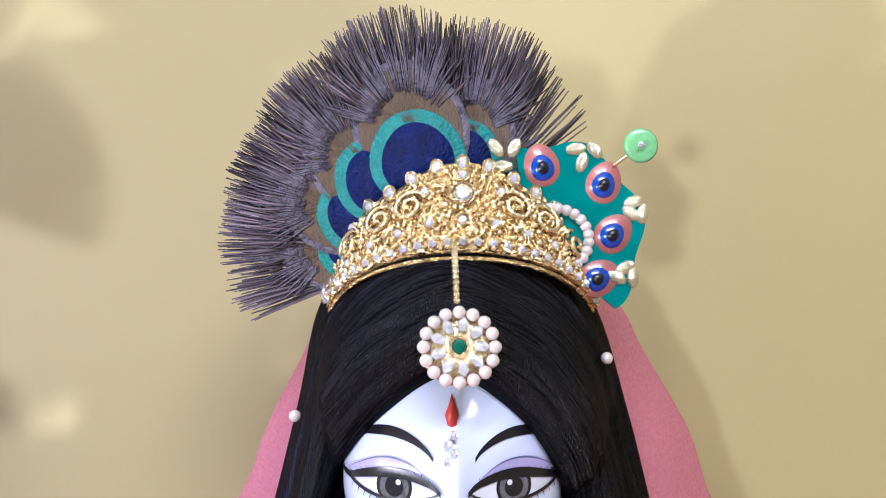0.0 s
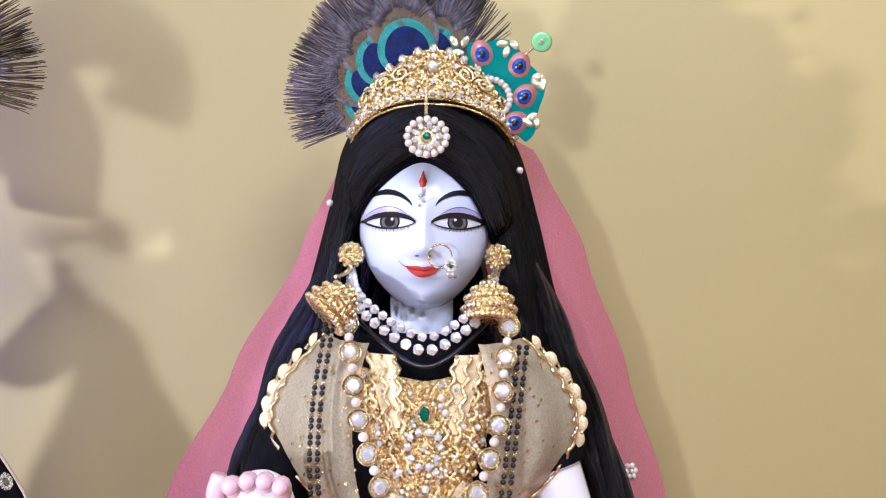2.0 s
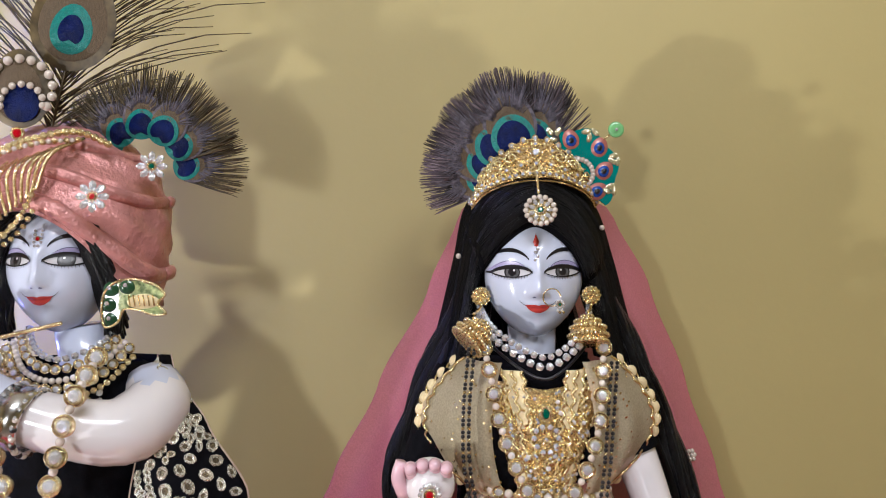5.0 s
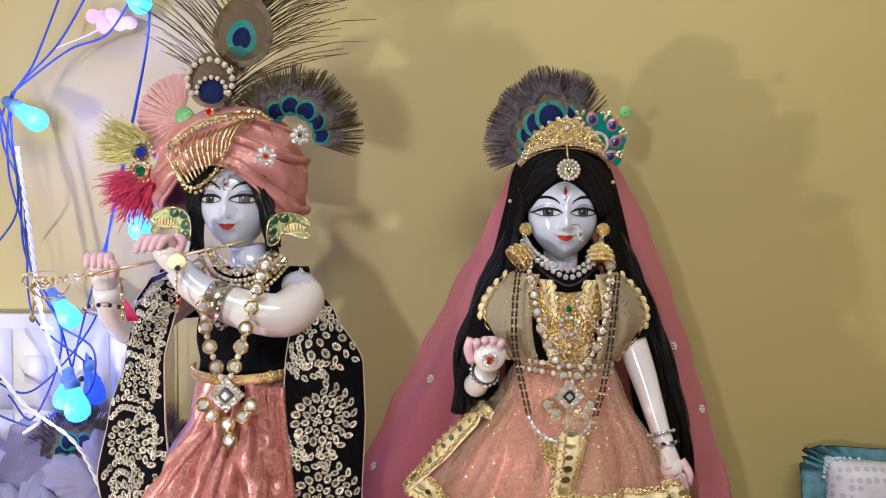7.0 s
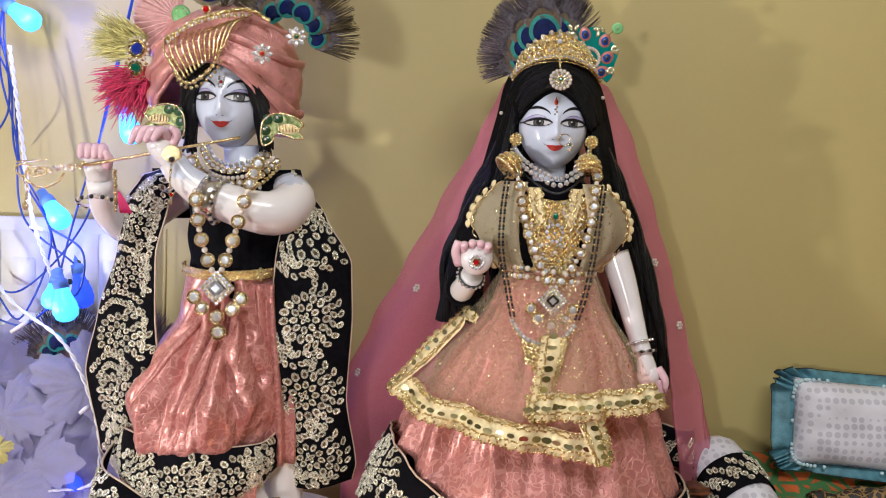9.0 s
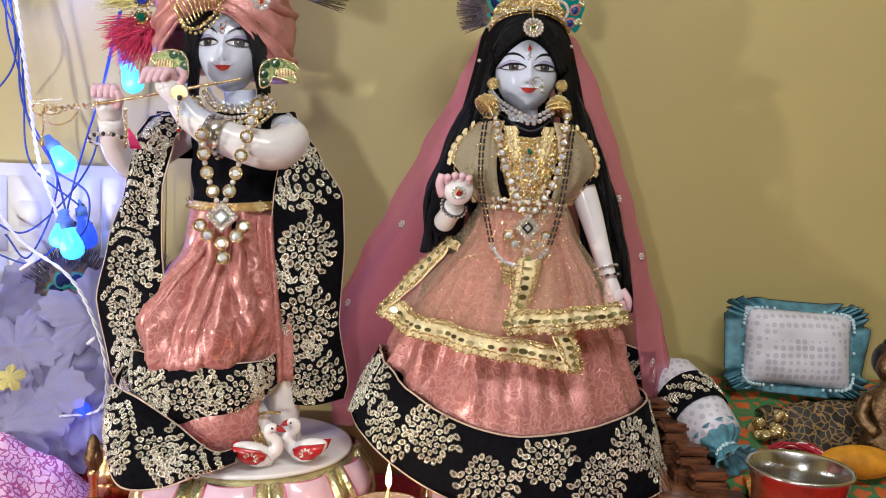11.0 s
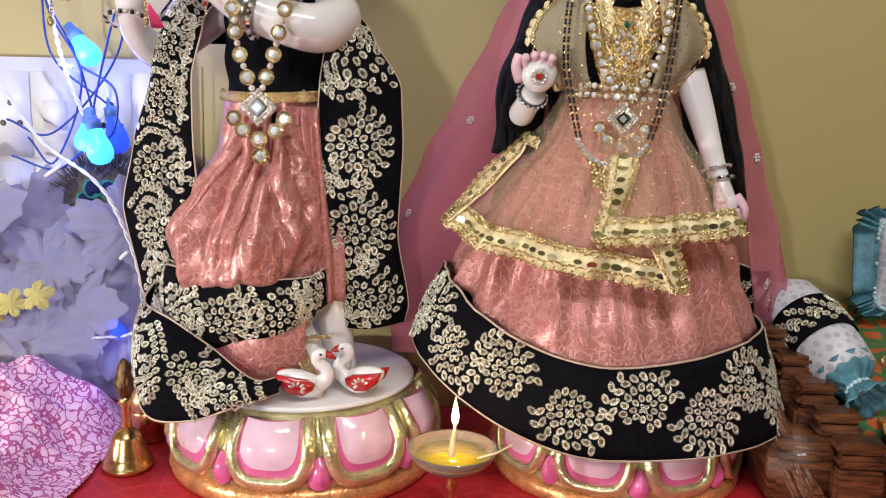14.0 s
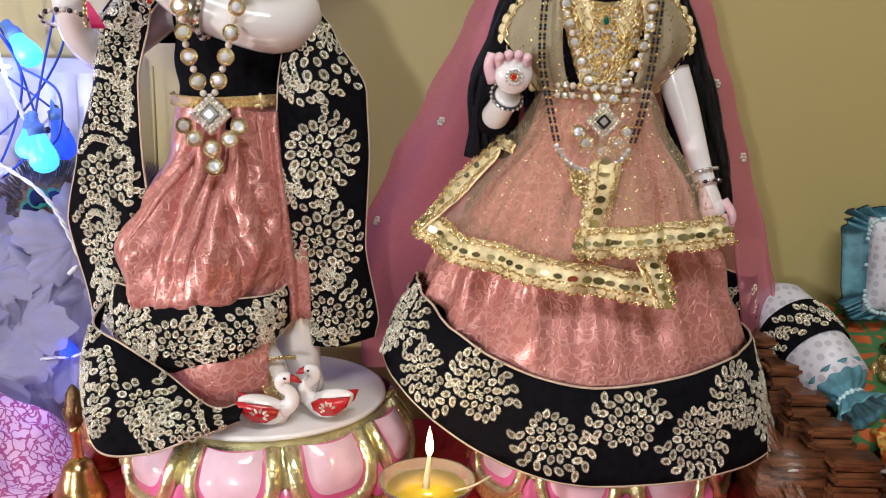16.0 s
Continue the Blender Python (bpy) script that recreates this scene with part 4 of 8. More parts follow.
# ---------------------------------------------------------------- embroidery and jewels
SILVER = mat("silver_sequin", (0.22, 0.19, 0.13), 0.22, 0.85, var=0.25, scale=400, bump=0.5, fine=1500, isle=0.3)


def loop_petal(bm, m, L, W):
    """One embroidered loop: a raised rim of thread round a sequin."""
    n = 9
    rows = []
    for s, z in ((1.0, 0.0), (0.88, 0.0013), (0.66, 0.0012), (0.46, 0.0001)):
        rows.append([bm.verts.new(m @ V((L * 0.5 * s * math.cos(a) * (1 + 0.12 * math.cos(a)), W * 0.5 * s * math.sin(a), z))) for a in (2 * math.pi * k / n for k in range(n))])
    for a, b in zip(rows, rows[1:]):
        for k in range(n):
            bm.faces.new((a[k], a[(k + 1) % n], b[(k + 1) % n], b[k]))
    bm.faces.new(rows[-1]).material_index = 1


def stitched(name, f, u0, v0, spots, parent, label="", lift=0.0012):
    """Loops at spots (x, y, turn, length, width) in metres round f(u0, v0), laid on the cloth."""
    e = 1e-3
    su = (V(f(u0 + e, v0)) - V(f(u0 - e, v0))).length / (2 * e)
    sv = (V(f(u0, v0 + e)) - V(f(u0, v0 - e))).length / (2 * e)
    bm = bmesh.new()
    for x, y, t, L, W in spots:
        u, v = u0 + x / su, v0 - y / sv
        if 0.03 < v < 0.97 and f in CLOSED or (0.05 < u < 0.95 and 0.02 < v < 0.98):
            m = frame_on(f, u, v, lift)
            if (m.to_3x3() @ V((0, 1, 0))).dot(V(f(u, v + e)) - V(f(u, v))) > 0:
                t = -t
            loop_petal(bm, m @ Matrix.Rotation(t, 4, "Z"), L, W)
    if not bm.faces:
        bm.free()
        return
    part(name, bm, [PALEGOLD, SILVER], parent, label, smooth=None)


CLOSED = [hem]


def rosette(R, seed=0, hook=1):
    """A round flower: a heart, an inner ring and an outer ring of leaves that opens into a curl."""
    rng = random.Random(seed)
    turn, gap = rng.uniform(0, 6.28), rng.choice((0, 1, 2))
    out = []
    for r, n, L, W in ((0.13, 4, 0.23, 0.18), (0.45, 9, 0.36, 0.28), (0.86, 15, 0.43, 0.33)):
        for k in range(n - (gap if r > 0.7 else 0)):
            a = turn + 2 * math.pi * k / n + r * 2
            q = r * (1 + 0.04 * rng.uniform(-1, 1))
            out.append((R * q * math.cos(a), R * q * math.sin(a), a + (0.35 if r > 0.7 else 0.0) + rng.uniform(-0.12, 0.12), R * L, R * W))
    return out


def spray_round(R, seed, a0, a1):
    """An arc of paired leaves running round a flower."""
    rng = random.Random(seed)
    out = []
    n = max(3, int(abs(a1 - a0) * R / 0.0080))
    for k in range(n):
        a = a0 + (a1 - a0) * k / (n - 1)
        for r, t in ((R - 0.0030, 0.85), (R + 0.0036, -0.85)):
            out.append((r * math.cos(a), r * math.sin(a), a + math.pi / 2 + t + rng.uniform(-0.15, 0.15), 0.0094, 0.0062))
    return out


def vine(path, s, side=0.6):
    """Pairs of loops along a curve of (x, y)."""
    P = spline([(x, y, 0) for x, y in path], 60)
    total = sum((b - a).length for a, b in zip(P, P[1:]))
    n = max(2, int(total / (s * 0.66)))
    out = []
    for k in range(n):
        i = int(k / n * 58)
        d = P[i + 1] - P[i]
        a = math.atan2(d.y, d.x)
        for sd in (-1, 1):
            out.append((P[i].x - sd * math.sin(a) * s * side, P[i].y + sd * math.cos(a) * s * side, a + sd * 0.8, s, s * 0.66))
    return out


# hem: flowers, turned up and down by turns, in running curls of leaves
N = 12
for k in range(N):
    u = -0.05 + 0.60 * k / (N - 1)
    up = 1 if k % 2 else -1
    stitched("embroidered_flower", hem, u, 0.50 - 0.06 * up, rosette(0.0190, k), hem_band)
    stitched("embroidered_vine", hem, u, 0.50 - 0.06 * up, spray_round(0.0285, k, math.radians(90 * up - 95), math.radians(90 * up + 75)), hem_band)

fall_l, fall_r = [o for o in shawl.children if o.name.startswith("front_fall")]
for k, (v, w) in enumerate(((0.08, 0.013), (0.20, 0.014), (0.34, 0.017), (0.50, 0.021), (0.66, 0.023), (0.81, 0.022), (0.94, 0.020))):
    stitched("embroidered_flower", shawl_l, 0.42, v, rosette(w, 20 + k), fall_l)
    stitched("embroidered_vine", shawl_l, 0.42, v, spray_round(w + 0.0075, 20 + k, math.radians(-40), math.radians(70)), fall_l)
    stitched("embroidered_vine", shawl_l, 0.45, v + 0.075, vine([(-0.024, -0.010), (-0.012, 0.004), (0.004, 0.002), (0.020, -0.008)], 0.0080), fall_l)
for v in (0.06, 0.20, 0.34, 0.48, 0.62):
    stitched("embroidered_vine", shawl_l, 0.88, v, vine([(0.0, -0.022), (0.002, 0.0), (0.0, 0.022)], 0.0066), fall_l)
for k, (v, w) in enumerate(((0.235, 0.0255), (0.46, 0.0240), (0.66, 0.0235), (0.85, 0.0220))):
    stitched("embroidered_flower", shawl_r_, 0.44, v, rosette(w, 40 + k), fall_r)
    stitched("embroidered_vine", shawl_r_, 0.44, v, spray_round(w + 0.0072, 40 + k, math.radians(-85), math.radians(75)), fall_r)
    stitched("embroidered_vine", shawl_r_, 0.44, v + 0.103, vine([(-0.025, 0.008), (-0.012, -0.001), (0.004, 0.002), (0.018, -0.006)], 0.0086), fall_r)
    stitched("embroidered_vine", shawl_r_, 0.20, v + 0.075, vine([(-0.004, 0.014), (0.0, 0.0), (0.006, -0.014)], 0.0074), fall_r)
for u, v in ((0.42, 0.05), (0.62, 0.12), (0.80, 0.20), (0.30, 0.12)):
    stitched("embroidered_vine", shawl_r_, u, v, vine([(-0.008, 0.014), (-0.001, 0.003), (0.008, -0.014)], 0.0080), fall_r)
for o in dhoti.children:
    if o.name.startswith("leg_border"):
        for k, u in enumerate((0.26, 0.46, 0.70, 0.90)):
            stitched("embroidered_flower", band_a, u, 0.52, rosette(0.0195, 60 + k), o)
            stitched("embroidered_vine", band_a, u, 0.52, spray_round(0.0262, 60 + k, math.radians(-60), math.radians(60)), o)
        for u in (0.14, 0.36, 0.58, 0.80):
            stitched("embroidered_vine", band_a, u, 0.5, vine([(-0.006, 0.020), (0.004, 0.0), (-0.004, -0.020)], 0.0078), o)
    if o.name.startswith("falling_border"):
        for k, (u, v) in enumerate(((0.18, 0.36), (0.36, 0.66), (0.54, 0.40), (0.12, 0.78), (0.72, 0.60))):
            stitched("embroidered_flower", band_b, u, v, rosette(0.0185, 70 + k), o)
            if k in (0, 2):
                stitched("embroidered_vine", band_b, u, v, spray_round(0.0255, 70 + k, math.radians(-70), math.radians(70)), o)
        for u, v in ((0.38, 0.28), (0.58, 0.78), (0.84, 0.5), (0.24, 0.84)):
            stitched("embroidered_vine", band_b, u, v, vine([(-0.012, 0.014), (0.0, 0.002), (0.010, -0.014)], 0.0078), o)


MAROON = mat("maroon_enamel", (0.13, 0.022, 0.012), 0.3, var=0.2, bump=0, coat=0.4)


def stone_mesh(name, gem, rim=GOLD):
    bm = bmesh.new()
    lathe(bm, [(0.2, -0.3), (0.9, -0.3), (1.0, 0.0), (0.97, 0.26), (0.90, 0.32), (0.84, 0.24)], n=16, mi=0)
    lathe(bm, [(0.85, 0.24), (0.77, 0.24)], n=16, mi=2, close=False)
    lathe(bm, [(0.77, 0.21), (0.71, 0.32), (0.64, 0.26)], n=16, mi=0, close=False)
    lathe(bm, [(0.66, 0.24), (0.50, 0.48), (0.26, 0.56)], n=8, mi=1)
    return mesh_of(name, bm, [rim, gem, MAROON], False)


KUNDAN = stone_mesh("set_stone", STONE)
REDSET, GREENSET, BLUESET = stone_mesh("red_stone", RUBY), stone_mesh("green_stone", EMERALD), stone_mesh("blue_stone", SAPPH)
bm = bmesh.new()
ball(bm, (0, 0, 0), 1, 12, 8)
PEARLM = mesh_of("pearl", bm, [PEARL])
bm = bmesh.new()
ball(bm, (0, 0, 0), 1, 10, 6)
GOLDM = mesh_of("gold_bead", bm, [GOLD])
bm = bmesh.new()
bmesh.ops.create_icosphere(bm, subdivisions=1, radius=1)
CRYSTALM = mesh_of("crystal", bm, [STONE], False)
bm = bmesh.new()
ball(bm, (0, 0, 0), 1, 8, 6)
BLACKM = mesh_of("black_bead", bm, [BLACKP])


def sized(m, r):
    return m @ Matrix.Diagonal((r, r, r, 1))


def string(owner, pts, meshes, gap, name="bead", to=(0, -1, 0.1), offset=0.0):
    """Beads along a curve: meshes is a repeating list of (mesh, radius, name)."""
    P = spline(pts, 200)
    d, i, k = offset, 0, 0
    dist = [0.0]
    for a, b in zip(P, P[1:]):
        dist.append(dist[-1] + (b - a).length)
    while d < dist[-1]:
        while dist[i + 1] < d:
            i += 1
        p = P[i].lerp(P[i + 1], (d - dist[i]) / max(1e-9, dist[i + 1] - dist[i]))
        me, r, nm = meshes[k % len(meshes)]
        piece(nm, me, sized(facing(p, to), r), owner)
        nr = meshes[(k + 1) % len(meshes)][1]
        d += (r + nr) * gap
        k += 1


def wire_part(name, pts, r, material, owner, n=60, label=""):
    bm = bmesh.new()
    tube(bm, spline(pts, n), r, 6)
    return part(name, bm, material, owner, label)


def pendant(owner, p, R, to=(0, -1, 0.05)):
    """A diamond-shaped crystal plaque with a row of set stones below."""
    m = facing(p, to)
    bm = bmesh.new()
    outline(bm, [(0, R), (R, 0), (0, -R), (-R, 0)], R * 0.22, m, 0, 0.08)
    outline(bm, [(0, R * 0.42), (R * 0.42, 0), (0, -R * 0.42), (-R * 0.42, 0)], R * 0.36, m, 1)
    outline(bm, [(0, R * 0.30), (R * 0.30, 0), (0, -R * 0.30), (-R * 0.30, 0)], R * 0.42, m, 2, 0.2)
    part("plaque", bm, [GOLD, BLACKP, STONE], owner, "diamond-shaped crystal plaque", smooth=False)
    for a in range(4):
        for s in range(5):
            q = V((0, 0.86, 0)).lerp(V((0.86, 0, 0)), s / 5)
            q = Matrix.Rotation(a * math.pi / 2, 3, "Z") @ q * R
            piece("crystal", CRYSTALM, sized(m @ Matrix.Translation((q.x, q.y, R * 0.24)), R * 0.12), owner)
            q = q * 0.68
            piece("crystal", CRYSTALM, sized(m @ Matrix.Translation((q.x, q.y, R * 0.26)), R * 0.09), owner)
    for x, y, r in ((-1.3, -0.55, 0.42), (-0.85, -1.15, 0.42), (0, -1.6, 0.44), (0.85, -1.15, 0.42), (1.3, -0.55, 0.42), (0.1, -2.45, 0.46)):
        piece("stone", KUNDAN, sized(m @ Matrix.Translation((x * R, y * R, 0)), r * R), owner)


# ---- blouse and cape of the long-haired statue
def bodice(u, v, lift=0.0):
    a = -2 * math.pi * u
    z = 0.442 - v * 0.088
    rx, ry = tab(z, [(0.35, 0.045, 0.038), (0.365, 0.047, 0.040), (0.38, 0.060, 0.043), (0.40, 0.066, 0.043), (0.42, 0.062, 0.040), (0.43, 0.048, 0.032), (0.436, 0.034, 0.026)])
    w = 0.0012 * math.sin(a * 9 + z * 90)
    return V((0.004 + (rx + w + lift) * math.cos(a), -0.128 + (ry + w + lift) * math.sin(a), z))


cape = thing("net_cape", (0.004, -0.128, 0.354), "beige net cape with gold sequins and scalloped edges", "cape")
bm = bmesh.new()
grid(bm, bodice, 90, 24, wrap=True)
part("bodice", bm, BLACKC, cape, "black cloth under the net", solid=0.0008)
WINGNET = NET.copy()
WINGNET.name = "beige_cape_net"
for n in WINGNET.node_tree.nodes:
    if n.type == "MAP_RANGE":
        n.inputs[3].default_value, n.inputs[4].default_value = 0.34, 0.76
for sd in (-1, 1):
    def wing(u, v, sd=sd):
        z = 0.441 - 0.086 * v
        x = 0.004 + sd * (0.020 + 0.010 * u + 0.049 * math.sin(math.pi * (0.14 + 0.74 * v)) * (0.25 + 0.75 * u))
        return V((x, -0.174 + 0.038 * u * u + 0.008 * (v - 0.5) ** 2 - 0.0015 * math.sin(u * 14), z))
    bm = bmesh.new()
    grid(bm, wing, 24, 30)
    w = part("shoulder_panel", bm, WINGNET, cape)
    bm = bmesh.new()
    grid(bm, lambda u, v: V((0.005 + sd * (0.0035 + 0.013 * u + 0.010 * (1 - v)), -0.1745 + 0.006 * u * u - 0.004 * math.sin(math.pi * v), 0.436 - 0.080 * v)), 8, 24)
    strip = part("front_strip", bm, CREAM, cape, "cream strip with gold braid", solid=0.0006)
    for q in (0.02, 0.5, 0.98):
        bmb = bmesh.new()
        tube(bmb, [V((0.005 + sd * (0.0035 + 0.013 * q + 0.010 * (1 - v) + 0.0012 * math.sin(v * 60)), -0.1760 + 0.006 * q * q - 0.004 * math.sin(math.pi * v), 0.436 - 0.080 * v)) for v in (k / 80 for k in range(81))], 0.0011, 6)
        part("gold_braid", bmb, GOLD, strip)
    bm = bmesh.new()
    for k in range(11):
        ball(bm, wing(1.0, 0.04 + 0.092 * k), (0.0040, 0.0012, 0.0044), 12, 6)
    part("scalloped_edge", bm, CREAM, w, "cream and gold scallops", kind="stuff")
    for q in (0.90, 1.02):
        bmb = bmesh.new()
        tube(bmb, [wing(q + 0.05 * abs(math.sin(v * 34)), v) + V((0, -0.0022, 0)) for v in (k / 90 for k in range(91))], 0.0010, 6)
        part("gold_braid", bmb, GOLD, w)
    bm = bmesh.new()
    rng = random.Random(5)
    for k in range(90):
        m = frame_on(wing, rng.random(), rng.random(), 0.001)
        dot(bm, m @ Matrix.Rotation(0.4, 4, "X"), 0.0009, 6)
    part("sequin_scatter", bm, GOLD, w, kind="stuff", smooth=False)

sleeves = thing("black_sleeved_blouse", (0.004, -0.13, 0.36), "black cloth blouse with long sleeves under the net cape", "blouse")
for P, R in (([(-0.046, -0.124, 0.428), (-0.066, -0.128, 0.38), (-0.078, -0.135, 0.335), (-0.079, -0.158, 0.336)], [0.0185, 0.018, 0.0175, 0.0155]), ([(0.050, -0.124, 0.428), (0.066, -0.127, 0.388), (0.071, -0.129, 0.374)], [0.0185, 0.018, 0.0165])):
    bm = bmesh.new()
    tube(bm, spline(P, 18), R, 18)
    part("sleeve", bm, BLACKC, sleeves)
bm = bmesh.new()
lathe(bm, [(0.030, 0.424), (0.024, 0.434), (0.019, 0.4425), (0.017, 0.4425)], (0.003, -0.125, 0), 28, close=False)
part("collar", bm, BLACKC, sleeves)

# ---- apron panels over the skirt
apron = thing("sequined_apron", (0, -0.17, 0.18), "beige net overskirt with wide cream and gold borders", "overskirt")


def panel_l(s, t):
    u = (0.445 + (0.470 - 0.445) * t) * (1 - s) + (0.215 - 0.030 * t) * s
    z = 0.358 + ((0.238 - 0.044 * max(0.0, s) ** 0.85) - 0.358) * t
    w = 0.0040 * math.sin(s * 19 + 2 * t) * t + 0.0025 * math.sin(s * 41 + 5 * t) * t
    return skirt_at(u, z, 0.007 + 0.017 * t * (1 - s) ** 2 + 0.010 * t + w, 0.45)


def panel_r(s, t):
    u = 0.250 + 0.022 * t * (1 - s) - 0.140 * s - 0.010 * t * s
    z = 0.358 + ((0.231 + 0.009 * s) - 0.358) * t
    w = 0.0036 * math.sin(s * 17 + 2 * t) * t + 0.0022 * math.sin(s * 37 + 4 * t) * t
    return skirt_at(u, z, 0.012 + 0.012 * t + 0.010 * t * s * s + w, 0.45)


def edging(f, run, owner, width, inset=(0, 0)):
    """A scalloped cream band along a run of (s, t) points, with sequins and gold braid."""
    pts = [V((a, b, 0)) for a, b in run]
    bm = bmesh.new()
    rows = []
    n = len(pts)
    for i, p in enumerate(pts):
        m = frame_on(f, p.x, min(0.995, p.y), 0.0016, 0, 2e-3)
        d = V(f(*pts[min(i + 1, n - 1)][:2])) - V(f(*pts[max(i - 1, 0)][:2]))
        side = d.normalized().cross(m.to_3x3() @ V((0, 0, 1)))
        nrm = m.to_3x3() @ V((0, 0, 1))
        c = m.translation
        sc = 0.0036 * abs(math.sin(i * math.pi / 4.0))
        rows.append([bm.verts.new(c + side * x + nrm * z) for x, z in ((0.0018 + sc, 0), (0.0014 + sc, 0.0012), (-width * 0.45, 0.002), (-width, 0.0012), (-width - 0.0004, 0))])
    for a, b in zip(rows, rows[1:]):
        for k in range(4):
            bm.faces.new((a[k], a[k + 1], b[k + 1], b[k]))
    band = part("border_band", bm, CREAM, owner, "scalloped cream border")
    bm = bmesh.new()
    bs = bmesh.new()
    rng = random.Random(len(pts))
    for i, p in enumerate(pts):
        m = frame_on(f, p.x, min(0.995, p.y), 0.0016, 0, 2e-3)
        d = V(f(*pts[min(i + 1, n - 1)][:2])) - V(f(*pts[max(i - 1, 0)][:2]))
        nrm = m.to_3x3() @ V((0, 0, 1))
        side = d.normalized().cross(nrm)
        for x in (-width * 0.80, -width * 0.95, -0.0026, 0.0010):
            ball(bm, m.translation + side * (x + (0.0036 * abs(math.sin(i * math.pi / 4.0)) if x > 0 else 0.0012 * rng.uniform(-1, 1))) + nrm * 0.0024, 0.00115, 6, 4)
        if i % 5 == 0:
            mm = m.copy()
            mm.translation = m.translation + side * (-width * 0.38) + nrm * 0.0028
            dot(bs, mm @ Matrix.Rotation(rng.uniform(-0.5, 0.5), 4, "X") @ Matrix.Diagonal((1, 0.6, 1, 1)), rng.uniform(0.0034, 0.0050), 10)
    part("gold_braid", bm, GOLD, band, "gold bead braid", kind="stuff")
    part("sequin_scatter", bs, SEQMIX, band, "green and silver sequins", kind="stuff", smooth=False)


SEQMIX = mat("mirror_sequin", (0.55, 0.52, 0.30), 0.15, 0.9, var=0.4, scale=60, bump=0, isle=0.6)
for f in (panel_l, panel_r):
    bm = bmesh.new()
    grid(bm, f, 70, 40)
    pn = part("net_panel", bm, NET, apron)
    if f is panel_l:
        edging(f, [(0.0, 0.35 + 0.65 * k / 50) for k in range(51)], pn, 0.0200)
        edging(f, [(k / 130, 1.0) for k in range(131)], pn, 0.0200)
        edging(f, [(1.0, 0.78 + 0.22 * k / 24) for k in range(24, -1, -1)], pn, 0.0190)
    else:
        edging(f, [(0.0, 0.45 + 0.55 * k / 40) for k in range(41)], pn, 0.0190)
        edging(f, [(k / 90, 1.0) for k in range(91)], pn, 0.0200)
    bm = bmesh.new()
    rng = random.Random(8)
    for k in range(520):
        dot(bm, frame_on(f, rng.random() * 0.98, 0.1 + rng.random() * 0.88, 0.001) @ Matrix.Rotation(rng.uniform(-0.5, 0.5), 4, "X"), 0.0007, 6)
    part("sequin_scatter", bm, GOLD, pn, kind="stuff", smooth=False)

# ---- necklaces
choker = thing("crystal_choker", (0, -0.155, 0.44), "silver crystal choker with two rows of stones", "necklace")
for dz, r in ((0, 0.0030), (0.0062, 0.0026)):
    string(choker, [(-0.034, -0.135, 0.4685 + dz), (-0.027, -0.162, 0.4565 + dz), (-0.010, -0.176, 0.4445 + dz), (0.005, -0.179, 0.4385 + dz), (0.019, -0.176, 0.4445 + dz), (0.034, -0.162, 0.4565 + dz), (0.040, -0.135, 0.4685 + dz)], [(CRYSTALM, r, "crystal")], 1.05)
wire_part("cord", [(-0.034, -0.133, 0.4600), (-0.026, -0.160, 0.4490), (0.005, -0.178, 0.4310), (0.033, -0.160, 0.4490), (0.040, -0.133, 0.4600)], 0.0010, BLACKP, choker)

bib = thing("gold_bib_necklace", (0.005, -0.17, 0.36), "gold filigree bib necklace with green and white stones", "necklace")


def bibf(u, v):
    z = 0.430 - 0.072 * v
    w = 0.034 * (1 - 0.55 * v ** 1.6)
    x = 0.005 + w * (2 * u - 1)
    return V((x, -0.176 - 0.004 * math.sin(math.pi * v) + 0.012 * (2 * u - 1) ** 2, z - 0.006 * (1 - abs(2 * u - 1))))


bm = bmesh.new()
grid(bm, bibf, 24, 24)
part("filigree_plate", bm, GOLDDARK, bib, solid=0.0015)
bm = bmesh.new()
rng = random.Random(12)
for k in range(260):
    ball(bm, frame_on(bibf, rng.random(), rng.random(), 0.0012).translation, rng.uniform(0.0007, 0.0015), 6, 4)
part("granulation", bm, GOLD, bib, kind="stuff")
rng = random.Random(11)
for k in range(120):
    u, v = rng.uniform(0.03, 0.97), rng.uniform(0.02, 0.98)
    me = rng.choice([CRYSTALM, CRYSTALM, CRYSTALM, GOLDM, GOLDM, PEARLM])
    piece({"crystal": "crystal", "gold_bead": "gold_bead", "pearl": "pearl"}[me.name], me, sized(frame_on(bibf, u, v, 0.0015), rng.uniform(0.0010, 0.0019)), bib)
piece("stone", GREENSET, frame_on(bibf, 0.5, 0.20, 0.0025) @ Matrix.Diagonal((0.0036, 0.0052, 0.004, 1)), bib, "green oval stone")
for a in range(10):
    piece("crystal", CRYSTALM, sized(frame_on(bibf, 0.5 + 0.12 * math.cos(a * 0.628), 0.42 + 0.11 * math.sin(a * 0.628), 0.0025), 0.0021), bib)

mala = thing("stone_mala", (0.005, -0.18, 0.30), "long necklace of gold-set crystals and pearls", "necklace", "stone malas")
PAT = [(KUNDAN, 0.0055, "stone"), (PEARLM, 0.0023, "pearl")]
string(mala, [V((-0.0320, -0.1650, 0.4490)), V((-0.0290, -0.1760, 0.4340)), V((-0.0240, -0.1840, 0.4060)), V((-0.0140, -0.1860, 0.3780)), V((-0.0030, -0.1860, 0.3550)), V((0.0040, -0.1860, 0.3430))], PAT, 1.0)
string(mala, [V((0.0440, -0.1650, 0.4490)), V((0.0420, -0.1720, 0.4340)), V((0.0380, -0.1820, 0.4040)), V((0.0290, -0.1860, 0.3760)), V((0.0160, -0.1860, 0.3550)), V((0.0070, -0.1860, 0.3430))], PAT, 1.0)
